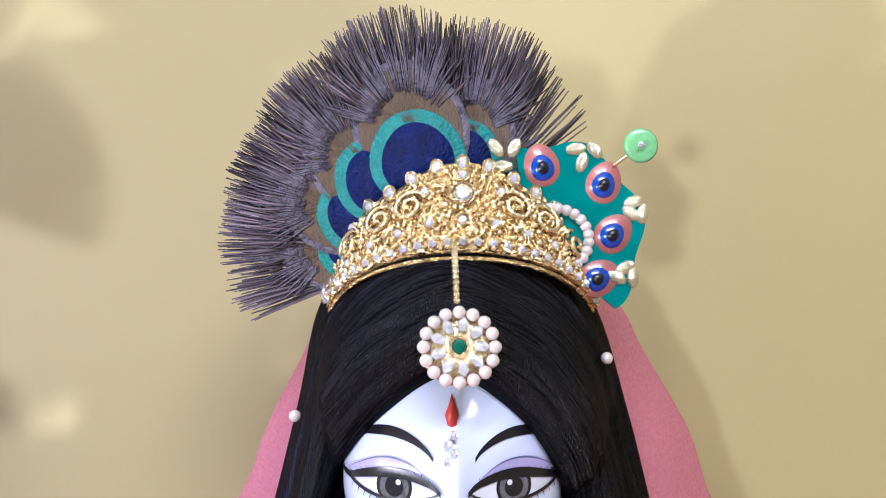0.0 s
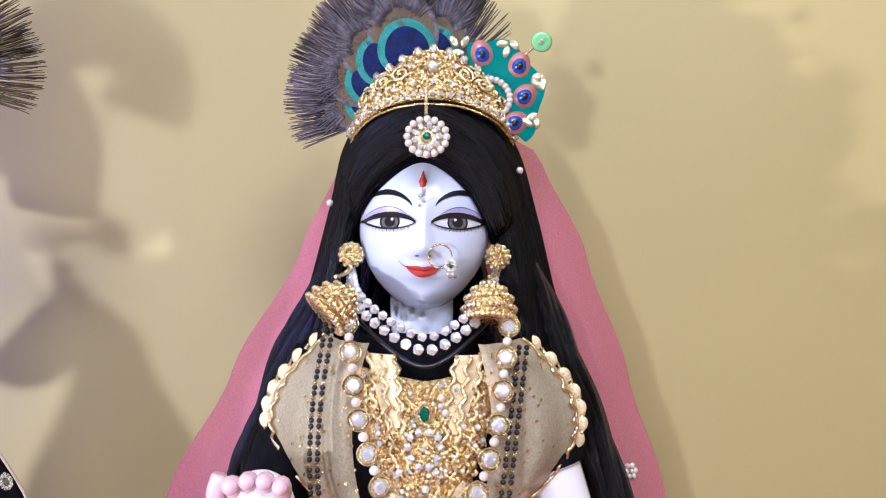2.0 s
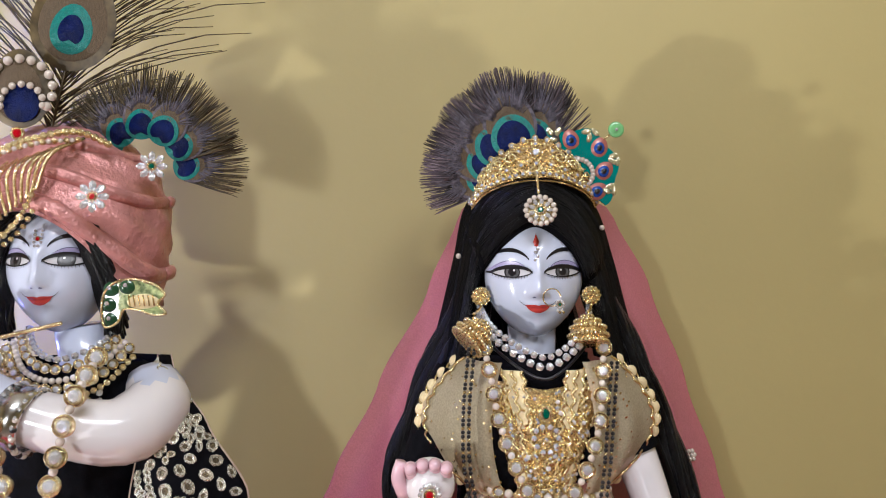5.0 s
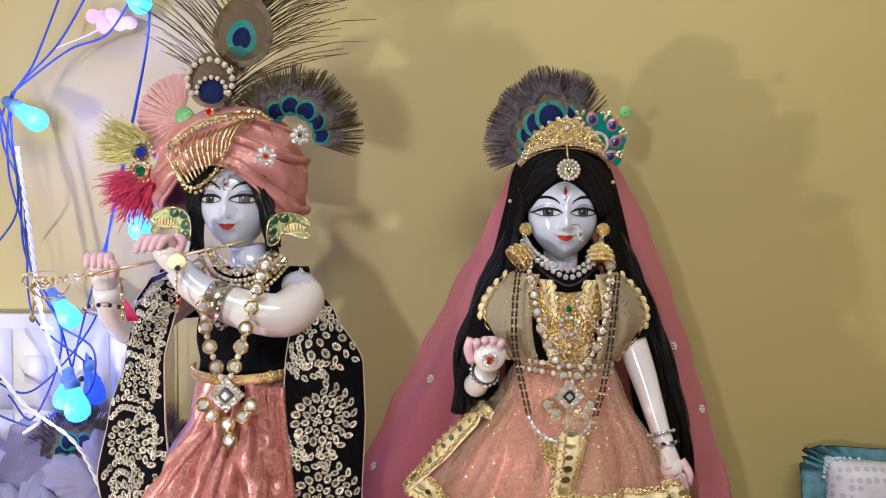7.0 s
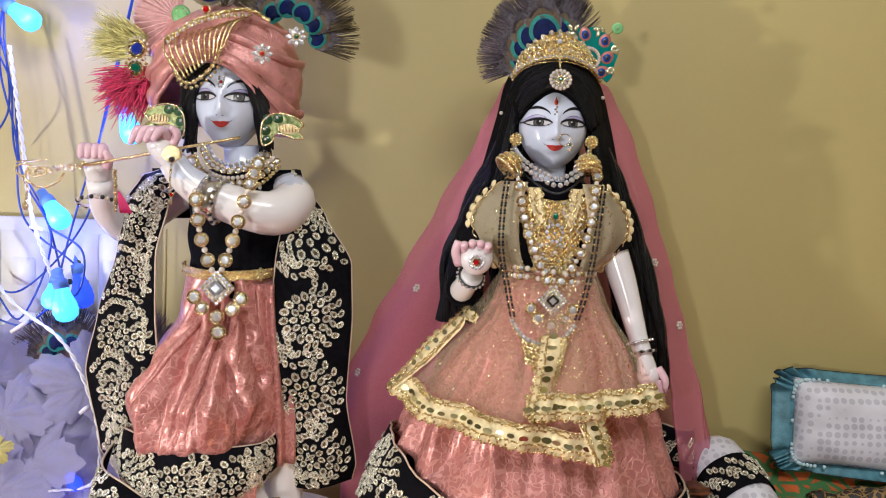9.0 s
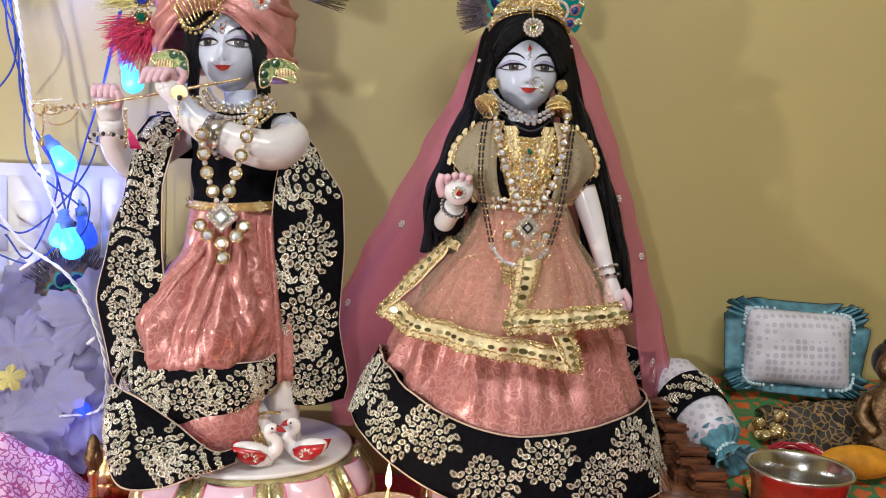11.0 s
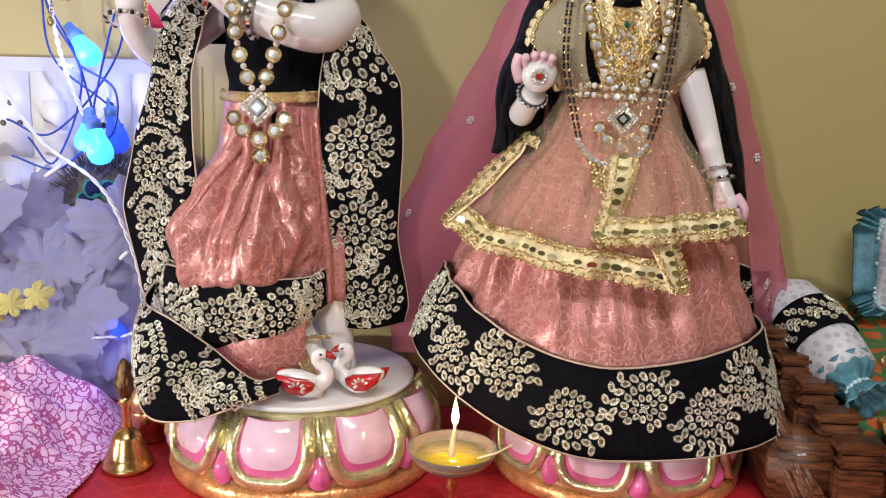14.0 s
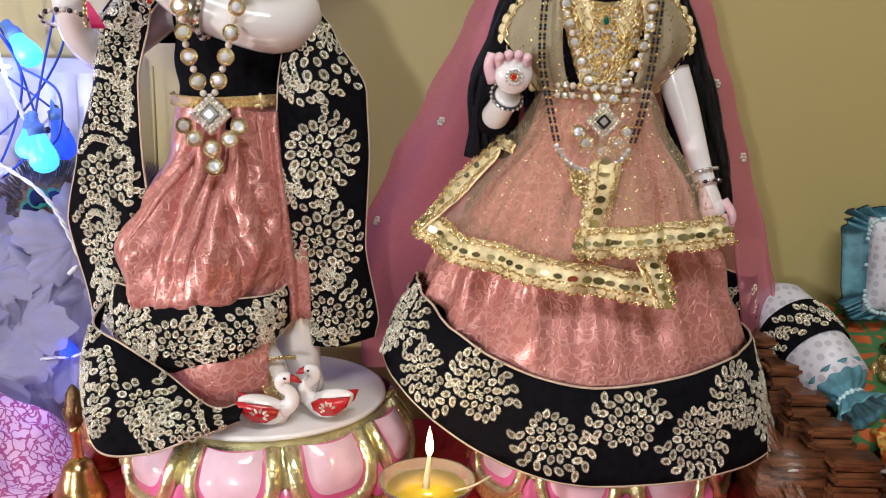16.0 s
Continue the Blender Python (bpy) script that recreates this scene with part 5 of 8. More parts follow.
pendant(mala, V((0.0050, -0.1880, 0.3320)), 0.0148)

for P in ([V((-0.0420, -0.1680, 0.4490)), V((-0.0460, -0.1780, 0.4130)), V((-0.0460, -0.1820, 0.3770)), V((-0.0390, -0.1880, 0.3420)), V((-0.0330, -0.1960, 0.3140))], [V((0.0490, -0.1650, 0.4390)), V((0.0440, -0.1760, 0.4030)), V((0.0400, -0.1820, 0.3730)), V((0.0330, -0.1900, 0.3380)), V((0.0250, -0.1980, 0.3140))]):
    ch = thing("bead_chain", P[-1], "double string of tiny black and gold beads", "necklace", "bead chains")
    for dx in (0, 0.0036):
        string(ch, [q + V((dx, 0, 0)) for q in P], [(BLACKM, 0.0014, "black_bead"), (BLACKM, 0.0014, "black_bead"), (GOLDM, 0.0011, "gold_bead")], 0.95)

cres = thing("waist_pendant", (0.005, -0.2, 0.24), "crescent silver pendant with gold bead tassels", "pendant")
string(cres, [V((-0.0320, -0.1980, 0.3130)), V((-0.0220, -0.2020, 0.3000)), V((-0.0070, -0.2050, 0.2940)), V((0.0050, -0.2050, 0.2950)), V((0.0180, -0.2030, 0.3030)), V((0.0270, -0.1990, 0.3140))], [(CRYSTALM, 0.0028, "crystal")], 0.85)
string(cres, [V((-0.0300, -0.1980, 0.3070)), V((-0.0210, -0.2020, 0.2960)), V((-0.0060, -0.2050, 0.2900)), V((0.0060, -0.2050, 0.2910)), V((0.0180, -0.2030, 0.2990)), V((0.0260, -0.1990, 0.3090))], [(GOLDM, 0.0020, "gold_bead")], 0.9)
TC = V((-0.0020, -0.2050, 0.2910))
for k in range(11):
    x = 0.0041 * (k - 5)
    ln = 0.014 + 0.030 * math.exp(-(x / 0.011) ** 2)
    string(cres, [TC + V((x, 0, 0.18 * abs(x))), TC + V((x * 0.85, -0.003, -ln * 0.5)), TC + V((x * 0.75, -0.007, -ln))], [(GOLDM, 0.0021, "gold_bead")], 0.92)

belt = thing("pearl_belt", (0.005, -0.18, 0.36), "belt of pearls, green beads and gold-set crystals", "belt")
for dz in (0, -0.008):
    string(belt, [(-0.038, -0.145, 0.358 + dz), (-0.026, -0.172, 0.360 + dz), (0.006, -0.182, 0.358 + dz), (0.036, -0.172, 0.356 + dz), (0.050, -0.145, 0.354 + dz)], [(PEARLM, 0.0028, "pearl"), (KUNDAN, 0.0042, "stone"), (PEARLM, 0.0028, "pearl"), (GOLDM, 0.0026, "gold_bead")], 1.0)

# ---- head jewels
tikka = thing("forehead_pendant", (0.0045, -0.168, 0.536), "round pearl forehead pendant with a green stone on gold chain", "jewel")
TM = facing((0.0042, -0.1705, 0.5365), (0, -1, 0.35))
bm = bmesh.new()
lathe(bm, [(0.001, -0.0008), (0.0098, -0.0008), (0.0100, 0.0004), (0.001, 0.0008)], n=28, m=TM)
part("gold_disc", bm, GOLD, tikka)
for k in range(16):
    a = 2 * math.pi * k / 16
    piece("pearl", PEARLM, sized(TM @ Matrix.Translation((0.0092 * math.cos(a), 0.0092 * math.sin(a), 0.0012)), 0.0018), tikka)
for k in range(9):
    a = 2 * math.pi * k / 9
    piece("crystal", CRYSTALM, TM @ Matrix.Translation((0.0058 * math.cos(a), 0.0058 * math.sin(a), 0.0014)) @ Matrix.Rotation(a, 4, "Z") @ Matrix.Diagonal((0.0024, 0.0016, 0.0016, 1)), tikka)
piece("stone", GREENSET, sized(TM @ Matrix.Translation((0, 0, 0.0012)), 0.0031), tikka, "green glass stone")
string(tikka, [(0.003, -0.138, 0.5640), (0.0032, -0.159, 0.5600), (0.0036, -0.1675, 0.5475)], [(GOLDM, 0.0010, "chain_link")], 0.85)

bindi = thing("forehead_jewel", (0.002, -0.166, 0.51), "small crystal forehead jewel under a red painted drop", "jewel", "forehead jewels")
for k in range(4):
    piece("crystal", CRYSTALM, sized(facing((0.0022 + 0.0008 * (-1) ** k, face_front(RHEAD, 0.0022, 0.508) - 0.0006, 0.5125 - 0.0024 * k)), 0.0014), bindi)
bm = bmesh.new()
outline(bm, [(0, 0.0075), (0.0008, 0.0045), (0.0019, 0.0015), (0.0012, -0.0012), (0, -0.0018), (-0.0012, -0.0012), (-0.0019, 0.0015), (-0.0008, 0.0045)], 0.0006, facing((0.0024, face_front(RHEAD, 0.0024, 0.5165) - 0.0002, 0.5155), (0, -1, 0.35)))
part("red_drop", bm, LIPRED, bindi, "dark red drop")

nath = thing("nose_ring", (0.014, -0.166, 0.476), "gold nose ring with green and white stones", "jewel")
NC = V((0.0110, -0.1675, 0.4815))
wire_part("ring", [NC + V((0.0055 * math.cos(a), -0.001, 0.0055 * math.sin(a))) for a in (k * 2 * math.pi / 20 for k in range(20))], 0.00045, GOLD, nath)
for k in range(9):
    piece("crystal", CRYSTALM, sized(facing(NC + V((0.0050 + 0.0024 * math.cos(k * 0.7), -0.002, -0.0045 + 0.0024 * math.sin(k * 0.7)))), 0.0011), nath)
piece("stone", GREENSET, sized(facing(NC + V((0.005, -0.002, -0.0045))), 0.0016), nath)
for k in range(4):
    piece("bead", GOLDM if k % 2 else PEARLM, sized(facing(NC + V((0.0036 + 0.0012 * k, -0.002, -0.0085 - 0.001 * (k % 2)))), 0.0009), nath)

for x, y, jx, jz, tiltd in ((-0.033, -0.134, -0.0385, 0.4575, 0.35), (0.0395, -0.136, 0.0345, 0.4585, 0.0)):
    er = thing("earring", (x, y, 0.455), "large gold filigree bell earring with a round stud", "earring", "earrings")
    m = facing((x, y - 0.010, 0.4815))
    bm = bmesh.new()
    lathe(bm, [(0.001, 0.0026), (0.0025, 0.0028), (0.005, 0.0016), (0.0062, 0.0002), (0.0055, -0.001)], n=20, m=m)
    part("stud", bm, GOLDDARK, er)
    for k in range(12):
        piece("gold_bead", GOLDM, sized(m @ Matrix.Translation((0.0056 * math.cos(k * 0.5236), 0.0056 * math.sin(k * 0.5236), 0.001)), 0.0012), er)
        if k < 7:
            piece("gold_bead", GOLDM, sized(m @ Matrix.Translation((0.0036 * math.cos(k * 0.8976), 0.0036 * math.sin(k * 0.8976), 0.003)), 0.0011), er)
    bm = bmesh.new()
    mj = Matrix.Translation((jx, y - 0.028, jz)) @ Matrix.Rotation(tiltd * 2.4, 4, "Y") @ Matrix.Rotation(-0.3, 4, "X") @ Matrix.Diagonal((0.86, 0.86, 0.86, 1))
    lathe(bm, [(0.0015, 0.0135), (0.003, 0.0125), (0.0085, 0.0095), (0.0125, 0.004), (0.0142, -0.003), (0.0136, -0.0085), (0.0118, -0.009)], n=30, m=mj)
    bell = part("bell", bm, GOLDDARK, er, "domed filigree bell")
    for h, r, n in ((-0.0075, 0.0141, 30), (-0.0025, 0.0145, 28), (0.0035, 0.0128, 24), (0.0085, 0.0092, 18), (0.0122, 0.004, 8)):
        bmr = bmesh.new()
        for k in range(n):
            ball(bmr, mj @ V((r * math.cos(6.2832 * k / n), r * math.sin(6.2832 * k / n), h)), 0.0014, 7, 5)
        part("beaded_rim", bmr, GOLD, er, kind="stuff")
    wire_part("hook", [(x, y - 0.011, 0.4745), ((x + jx) / 2, y - 0.018, 0.472), (jx, y - 0.028, jz + 0.0135)], 0.0011, GOLD, er, 10)

# ---- crown
crown = thing("tiara", (0.003, -0.145, 0.545), "gold filigree crown set with rows of crystals", "tiara")


def crown_f(u, v):
    s = 2 * u - 1
    a = s * 1.22
    x = 0.0060 + 0.0435 * math.sin(a) / math.sin(1.22)
    zb = 0.5610 - 0.0185 * abs(s) ** 2.0
    h = 0.0090 + 0.0190 * max(0, 1 - abs(s)) ** 0.9 + 0.0014 * abs(math.sin(s * 9))
    y = -0.133 + 0.022 * s * s + 0.010 * v
    return V((x * (1 + 0.03 * v), y, zb + h * v))


bm = bmesh.new()
grid(bm, crown_f, 60, 14)
part("filigree_plate", bm, GOLDDARK, crown, solid=0.0016)
for k in range(25):
    u = 0.02 + 0.96 * k / 24
    piece("crystal", CRYSTALM, sized(frame_on(crown_f, u, 0.10, 0.0012), 0.0016), crown)
for k in range(15):
    u = 0.03 + 0.94 * k / 14
    piece("stone", KUNDAN, frame_on(crown_f, u, 0.98, 0.0012) @ Matrix.Diagonal((0.0023, 0.0030, 0.0026, 1)), crown)
for k in range(11):
    piece("stone", KUNDAN, sized(frame_on(crown_f, 0.06 + 0.088 * k, 0.34, 0.0012), 0.0021), crown)
for u, v, r in ((0.5, 0.62, 0.0040), (0.40, 0.72, 0.0024), (0.60, 0.72, 0.0024), (0.5, 0.84, 0.0022), (0.02, 0.3, 0.0036), (0.98, 0.3, 0.0036)):
    piece("stone", KUNDAN, sized(frame_on(crown_f, u, v, 0.0014), r), crown)
for u0, sgn in ((0.27, 1), (0.73, -1), (0.36, 1), (0.64, -1), (0.16, 1), (0.84, -1)):
    c = frame_on(crown_f, u0, 0.62, 0.0012)
    bm = bmesh.new()
    tube(bm, [c @ V((sgn * 0.0060 * (1 - t / 34) * math.cos(t * 0.36), 0.0052 * (1 - t / 34) * math.sin(t * 0.36), 0.0008 + t * 0.00004)) for t in range(32)], 0.0009, 6)
    part("scroll", bm, GOLD, crown, "curled gold scroll")
bm = bmesh.new()
rng = random.Random(21)
for k in range(650):
    ball(bm, frame_on(crown_f, rng.random(), rng.uniform(0.02, 0.98), 0.001).translation, rng.uniform(0.0006, 0.0013), 6, 4)
part("granulation", bm, GOLD, crown, kind="stuff")
wire_part("lining", [crown_f(k / 20, -0.05) + V((0, 0.002, -0.0005)) for k in range(21)], 0.0008, GOLDDARK, crown, 60, "beaded gold edge")


# ---- peacock feathers
BARB = mat("feather_barb", (0.030, 0.022, 0.020), 0.5, 0.0, var=0.4, scale=60, bump=0, tint=(0.125, 0.095, 0.110), isle=0.65, spec=0.3)
BARBG = mat("golden_brown_barb", (0.045, 0.030, 0.014), 0.45, 0.1, var=0.4, scale=90, bump=0, tint=(0.095, 0.068, 0.030), isle=0.5)
EYEBROWN = mat("bronze_feather_eye", (0.13, 0.090, 0.054), 0.5, 0.1, var=0.2, scale=300, bump=0.6, fine=900, stretch=(6, 1, 1))
EYEEDGE = mat("lilac_feather_edge", (0.095, 0.082, 0.105), 0.5, 0.0, var=0.5, scale=300, bump=0.6, fine=900)
EYETEAL = mat("teal_feather_eye", (0.0, 0.17, 0.15), 0.4, 0.0, var=0.2, scale=300, bump=0.5, fine=900)
EYEBLUE = mat("blue_feather_eye", (0.0006, 0.006, 0.060), 0.4, 0.0, var=0.5, scale=120, bump=0.5, fine=900, spec=0.15)


def oval(bm, m, cx, cy, rx, ry, z, mi, notch=0.0, pts=28):
    """A thin feather oval in m's xy plane, y outwards."""
    ring = []
    for k in range(pts):
        a = 2 * math.pi * k / pts
        y = ry * math.sin(a)
        if notch and math.sin(a) < -0.6:
            y += notch * ry * math.exp(-(math.cos(a) / 0.35) ** 2)
        ring.append((cx + rx * math.cos(a) * (1 - 0.12 * math.sin(a)), cy + y))
    lo = [bm.verts.new(m @ V((x, y, z))) for x, y in ring]
    hi = [bm.verts.new(m @ V((cx + (x - cx) * 0.96, cy + (y - cy) * 0.96, z + 0.0004))) for x, y in ring]
    c = bm.verts.new(m @ V((cx, cy, z + 0.0006)))
    for k in range(pts):
        bm.faces.new((lo[k], lo[(k + 1) % pts], hi[(k + 1) % pts], hi[k])).material_index = mi
        bm.faces.new((hi[k], hi[(k + 1) % pts], c)).material_index = mi


def barb(bm, p, q, sag, w, mi=0):
    """One feather barb: a thin four-sided spike from p to q, bent by sag."""
    p, q = V(p), V(q)
    mid = (p + q) / 2 + V(sag)
    tube(bm, [p, (p + mid) / 2 + (mid - (p + q) / 2) * 0.25, mid, (mid + q) / 2 + (mid - (p + q) / 2) * 0.25, q], [w, w, w * 0.95, w * 0.85, w * 0.45], 3, mi)


def fan_feather(owner, piv, ang, r_in, r_eye, size, reach, seed, spread, depth, mats, n=64, dark=BARB):
    """One clipped eye feather of a fan, at angle ang in the upright plane."""
    rng = random.Random(seed)
    m = Matrix.Translation(piv) @ Matrix.Rotation(math.pi / 2, 4, "X") @ Matrix.Rotation(ang - math.pi / 2, 4, "Z") @ Matrix.Translation((0, 0, depth))
    bm = bmesh.new()
    for k in range(n):
        a = spread * (2 * (k + rng.random()) / n - 1)
        r0, r1 = r_eye * 0.75, reach * (1 - 0.10 * rng.random() ** 2) * (1 - 0.10 * abs(a / spread) ** 2)
        z = rng.uniform(-0.0010, 0.0004)
        b = a + rng.uniform(-0.05, 0.05) + 0.03 * math.sin(9 * a + seed)
        barb(bm, m @ V((r0 * math.sin(a), r0 * math.cos(a), z)), m @ V((r1 * math.sin(b), r1 * math.cos(b), z + rng.uniform(-0.003, 0.002))), (0.0007 * rng.uniform(-1, 1), 0, 0.0007 * rng.uniform(-1, 1)), 0.00046)
    ft = part("feather", bm, dark, owner, "clipped dark barbs", kind="stuff")
    for nm, mm, cnt, s0, s1, wd in (("rim_fringe", EYEEDGE, n // 2, 0.62, 1.75, 0.00042), ("bronze_fringe", EYEBROWN, n // 3, 0.10, 1.00, 0.00036), ("dark_fringe", dark, n // 8, 1.1, 2.3, 0.00036)):
        bm = bmesh.new()
        for k in range(cnt):
            g = math.pi * (rng.uniform(-0.40, 0.40))
            c0, c1 = size * s0 * rng.uniform(0.9, 1.1), size * s1 * rng.uniform(0.8, 1.1)
            base = r_eye - 0.12 * size
            p0 = (c0 * math.sin(g) * 0.9, base + c0 * math.cos(g))
            p1 = (c1 * math.sin(g) * 0.72, base + c1 * math.cos(g))
            if math.hypot(*p1) > reach * 0.97:
                continue
            barb(bm, m @ V((p0[0], p0[1], 0.0024)), m @ V((p1[0], p1[1], 0.0006)), (0.0004 * rng.uniform(-1, 1), -0.0004, 0.0004 * rng.uniform(-1, 1)), wd)
        if bm.faces:
            part(nm, bm, mm, ft, kind="stuff")
        else:
            bm.free()
    for nm, mm, rx, ry, cy, z, nt in (("edge", EYEEDGE, 1.0, 1.16, -0.10, 0.0010, 0), ("bronze_eye", EYEBROWN, 0.87, 1.02, -0.13, 0.0016, 0), ("teal_ring", EYETEAL, 0.82, 0.80, -0.62, 0.0022, 0), ("blue_centre", EYEBLUE, 0.62, 0.62, -0.68, 0.0028, 0.4)):
        bm = bmesh.new()
        oval(bm, m, 0, r_eye + cy * size, size * rx, size * ry, z, 0, nt)
        part(nm, bm, mm, ft)
    return ft


plume = thing("peacock_feather_fan", (0.0, -0.125, 0.565), "fan of clipped peacock feathers with blue eyes", "feather fan", "feather fans")
PIV = (-0.001, -0.108, 0.562)
for k, (deg, size, rch, re) in enumerate(((55, 0.0110, 0.071, 0.036), (178, 0.0150, 0.074, 0.038), (76, 0.0160, 0.078, 0.041), (157, 0.0158, 0.075, 0.040), (132, 0.0170, 0.077, 0.042), (104, 0.0190, 0.081, 0.043))):
    fan_feather(plume, PIV, math.radians(deg), 0, re, size, rch, 100 + k, 0.36 if deg > 60 else 0.20, 0.0012 * k, None, 190 if deg > 60 else 40)

TEAL = mat("teal_acrylic", (0.0, 0.17, 0.155), 0.25, 0.0, var=0.1, scale=60, bump=0.02, coat=0.6)
SALMON = mat("salmon_enamel", (0.36, 0.12, 0.10), 0.3, var=0.1, bump=0.02, coat=0.5)
BLUEEN = mat("blue_enamel", (0.005, 0.05, 0.30), 0.2, var=0.1, bump=0.02, coat=0.6)
LEAFG = mat("green_enamel", (0.16, 0.42, 0.16), 0.35, var=0.2, scale=200, bump=0.1, coat=0.3)
YELLOWG = mat("pale_yellow_crystal", (0.74, 0.74, 0.52), 0.06, 0.8, var=0.2, scale=500, bump=0.3, fine=700, coat=1)
side = thing("enamel_plume", (0.04, -0.13, 0.555), "teal enamel plume with four painted eyes, pearls and crystals", "jewel")
SM = facing((0.0355, -0.1165, 0.566), (0.12, -1, 0)) @ Matrix.Diagonal((1.06, 1.06, 1, 1))
EYES = [(-0.004, 0.0215, 0.5), (0.0155, 0.0165, -0.75), (0.0185, 0.0010, -1.6), (0.0140, -0.0125, -2.2)]
bm = bmesh.new()
pts = []
for k in range(60):
    a = math.radians(-48 + 163 * k / 59)
    r = 0.0285 + 0.0016 * math.cos((a - 0.25) * 6.5)
    pts.append((r * math.cos(a) * 0.97, r * math.sin(a)))
pts += [(-0.010, 0.012), (-0.006, 0.000), (0.004, -0.010)]
outline(bm, pts, 0.0016, SM)
part("plate", bm, TEAL, side, smooth=False)
for ex, ey, ea in EYES:
    mm = SM @ Matrix.Translation((ex, ey, 0.0012)) @ Matrix.Rotation(ea * 0.5, 4, "Z")
    for nm, mt, rx, ry, z in (("eye_ground", SALMON, 0.0055, 0.0066, 0.0004), ("eye_ring", BLUEEN, 0.0036, 0.0040, 0.0009), ("eye_pupil", BLACKP, 0.0017, 0.0020, 0.0014)):
        bm = bmesh.new()
        oval(bm, mm, 0, -0.0008 if nm != "eye_ground" else 0, rx, ry, z, 0)
        part(nm, bm, mt, side)
for k in range(12):
    a = math.radians(100 - 165 * k / 11)
    piece("pearl", PEARLM, sized(SM @ Matrix.Translation((0.0105 * math.cos(a), 0.0095 * math.sin(a) - 0.001, 0.0024)), 0.0018), side)
bm = bmesh.new()
ball(bm, (0, 0, 0), (1, 1, 0.4), 10, 6)
DROPM = mesh_of("drop_crystal", bm, [YELLOWG])
for k, (x, y) in enumerate(((-0.016, 0.021), (-0.0125, 0.0265), (-0.018, 0.0265), (0.0065, 0.0265), (0.0085, 0.0225), (0.0125, 0.0262), (0.0245, 0.0105), (0.0275, 0.0070), (0.0238, 0.0072), (0.022, -0.0095), (0.0245, -0.0125), (0.0195, -0.0125))):
    piece("drop_crystal", DROPM, SM @ Matrix.Translation((x, y, 0.002)) @ Matrix.Rotation(k * 1.1, 4, "Z") @ Matrix.Diagonal((0.0034, 0.0020, 0.0022, 1)), side)
button = thing("green_button", (0.059, -0.133, 0.594), "small green button pin with a crystal", "pin", "button pins")
bm = bmesh.new()
BMX = facing((0.0630, -0.1190, 0.5950))
lathe(bm, [(0.001, -0.0005), (0.0050, -0.0005), (0.0056, 0.0004), (0.0050, 0.0012), (0.003, 0.0008), (0.0012, 0.001)], n=24, m=BMX)
part("disc", bm, LEAFG, button)
piece("crystal", CRYSTALM, sized(BMX @ Matrix.Translation((0, 0, 0.0016)), 0.0014), button)
wire_part("pin", [(0.0630, -0.1185, 0.5950), (0.055, -0.1165, 0.589)], 0.0006, GOLD, button, 6)

# ---- hand jewels and veil flowers
ring = thing("palm_jewel", (-0.067, -0.199, 0.366), "round crystal hand jewel with a red stone", "jewel")
HM = facing((-0.0672, -0.1975, 0.3655))
piece("stone", REDSET, sized(HM @ Matrix.Translation((0, 0, 0.001)), 0.0037), ring)
for k in range(12):
    piece("crystal", CRYSTALM, sized(HM @ Matrix.Translation((0.0058 * math.cos(k * 0.5236), 0.0058 * math.sin(k * 0.5236), 0.0004)), 0.0017), ring)
for c, ax, r, lab in ((V((-0.0715, -0.178, 0.350)), V((0.3, -0.75, 0.6)), 0.0120, "dark beaded bangle on the raised wrist"), (V((0.0985, -0.157, 0.281)), V((0.2, -0.3, -1)), 0.0108, "silver and black beaded bangle on the hanging wrist"), (V((0.0955, -0.153, 0.290)), V((0.25, -0.3, -1)), 0.0112, "crystal bangle on the hanging wrist")):
    bg = thing("bangle", c, lab, "bangle", "bangles")
    m = facing(c, ax)
    bm = bmesh.new()
    tube(bm, [m @ V((r * math.cos(k * 0.2618), r * math.sin(k * 0.2618), 0)) for k in range(25)], 0.0014, 6)
    part("band", bm, STEEL if "silver" in lab or "crystal" in lab else DARKP, bg)
    for k in range(18):
        piece("bead", BLACKM if k % 2 and "black" in lab else CRYSTALM, sized(m @ Matrix.Translation((r * 1.1 * math.cos(k * 0.349), r * 1.1 * math.sin(k * 0.349), 0)), 0.0017), bg)
for u, v in ((0.085, 0.50), (0.12, 0.70), (0.17, 0.80), (0.07, 0.88), (0.14, 0.90), (0.90, 0.56), (0.93, 0.42)):
    m = frame_on(veil, u, v, 0.001)
    fl = bmesh.new()
    for k in range(6):
        ball(fl, m @ V((0.0032 * math.cos(k * 1.047), 0.0032 * math.sin(k * 1.047), 0)), 0.0018, 8, 5)
    ball(fl, m @ V((0, 0, 0.0008)), 0.0014, 8, 5)
    part("beaded_flower", fl, PEARL, veil_thing, "tiny beaded flower")
string(veil_thing, [veil(0.0, 0.02 + 0.03 * k) + V((0, -0.001, 0)) for k in range(10)], [(GOLDM, 0.0011, "edge_bead")], 2.2)
string(veil_thing, [veil(1.0, 0.02 + 0.03 * k) + V((0, -0.001, 0)) for k in range(8)], [(GOLDM, 0.0011, "edge_bead")], 2.2)
for p in ((-0.0475, -0.118, 0.5085), (0.0525, -0.118, 0.527)):
    piece("pearl", PEARLM, sized(Matrix.Translation(p), 0.0020), veil_thing)


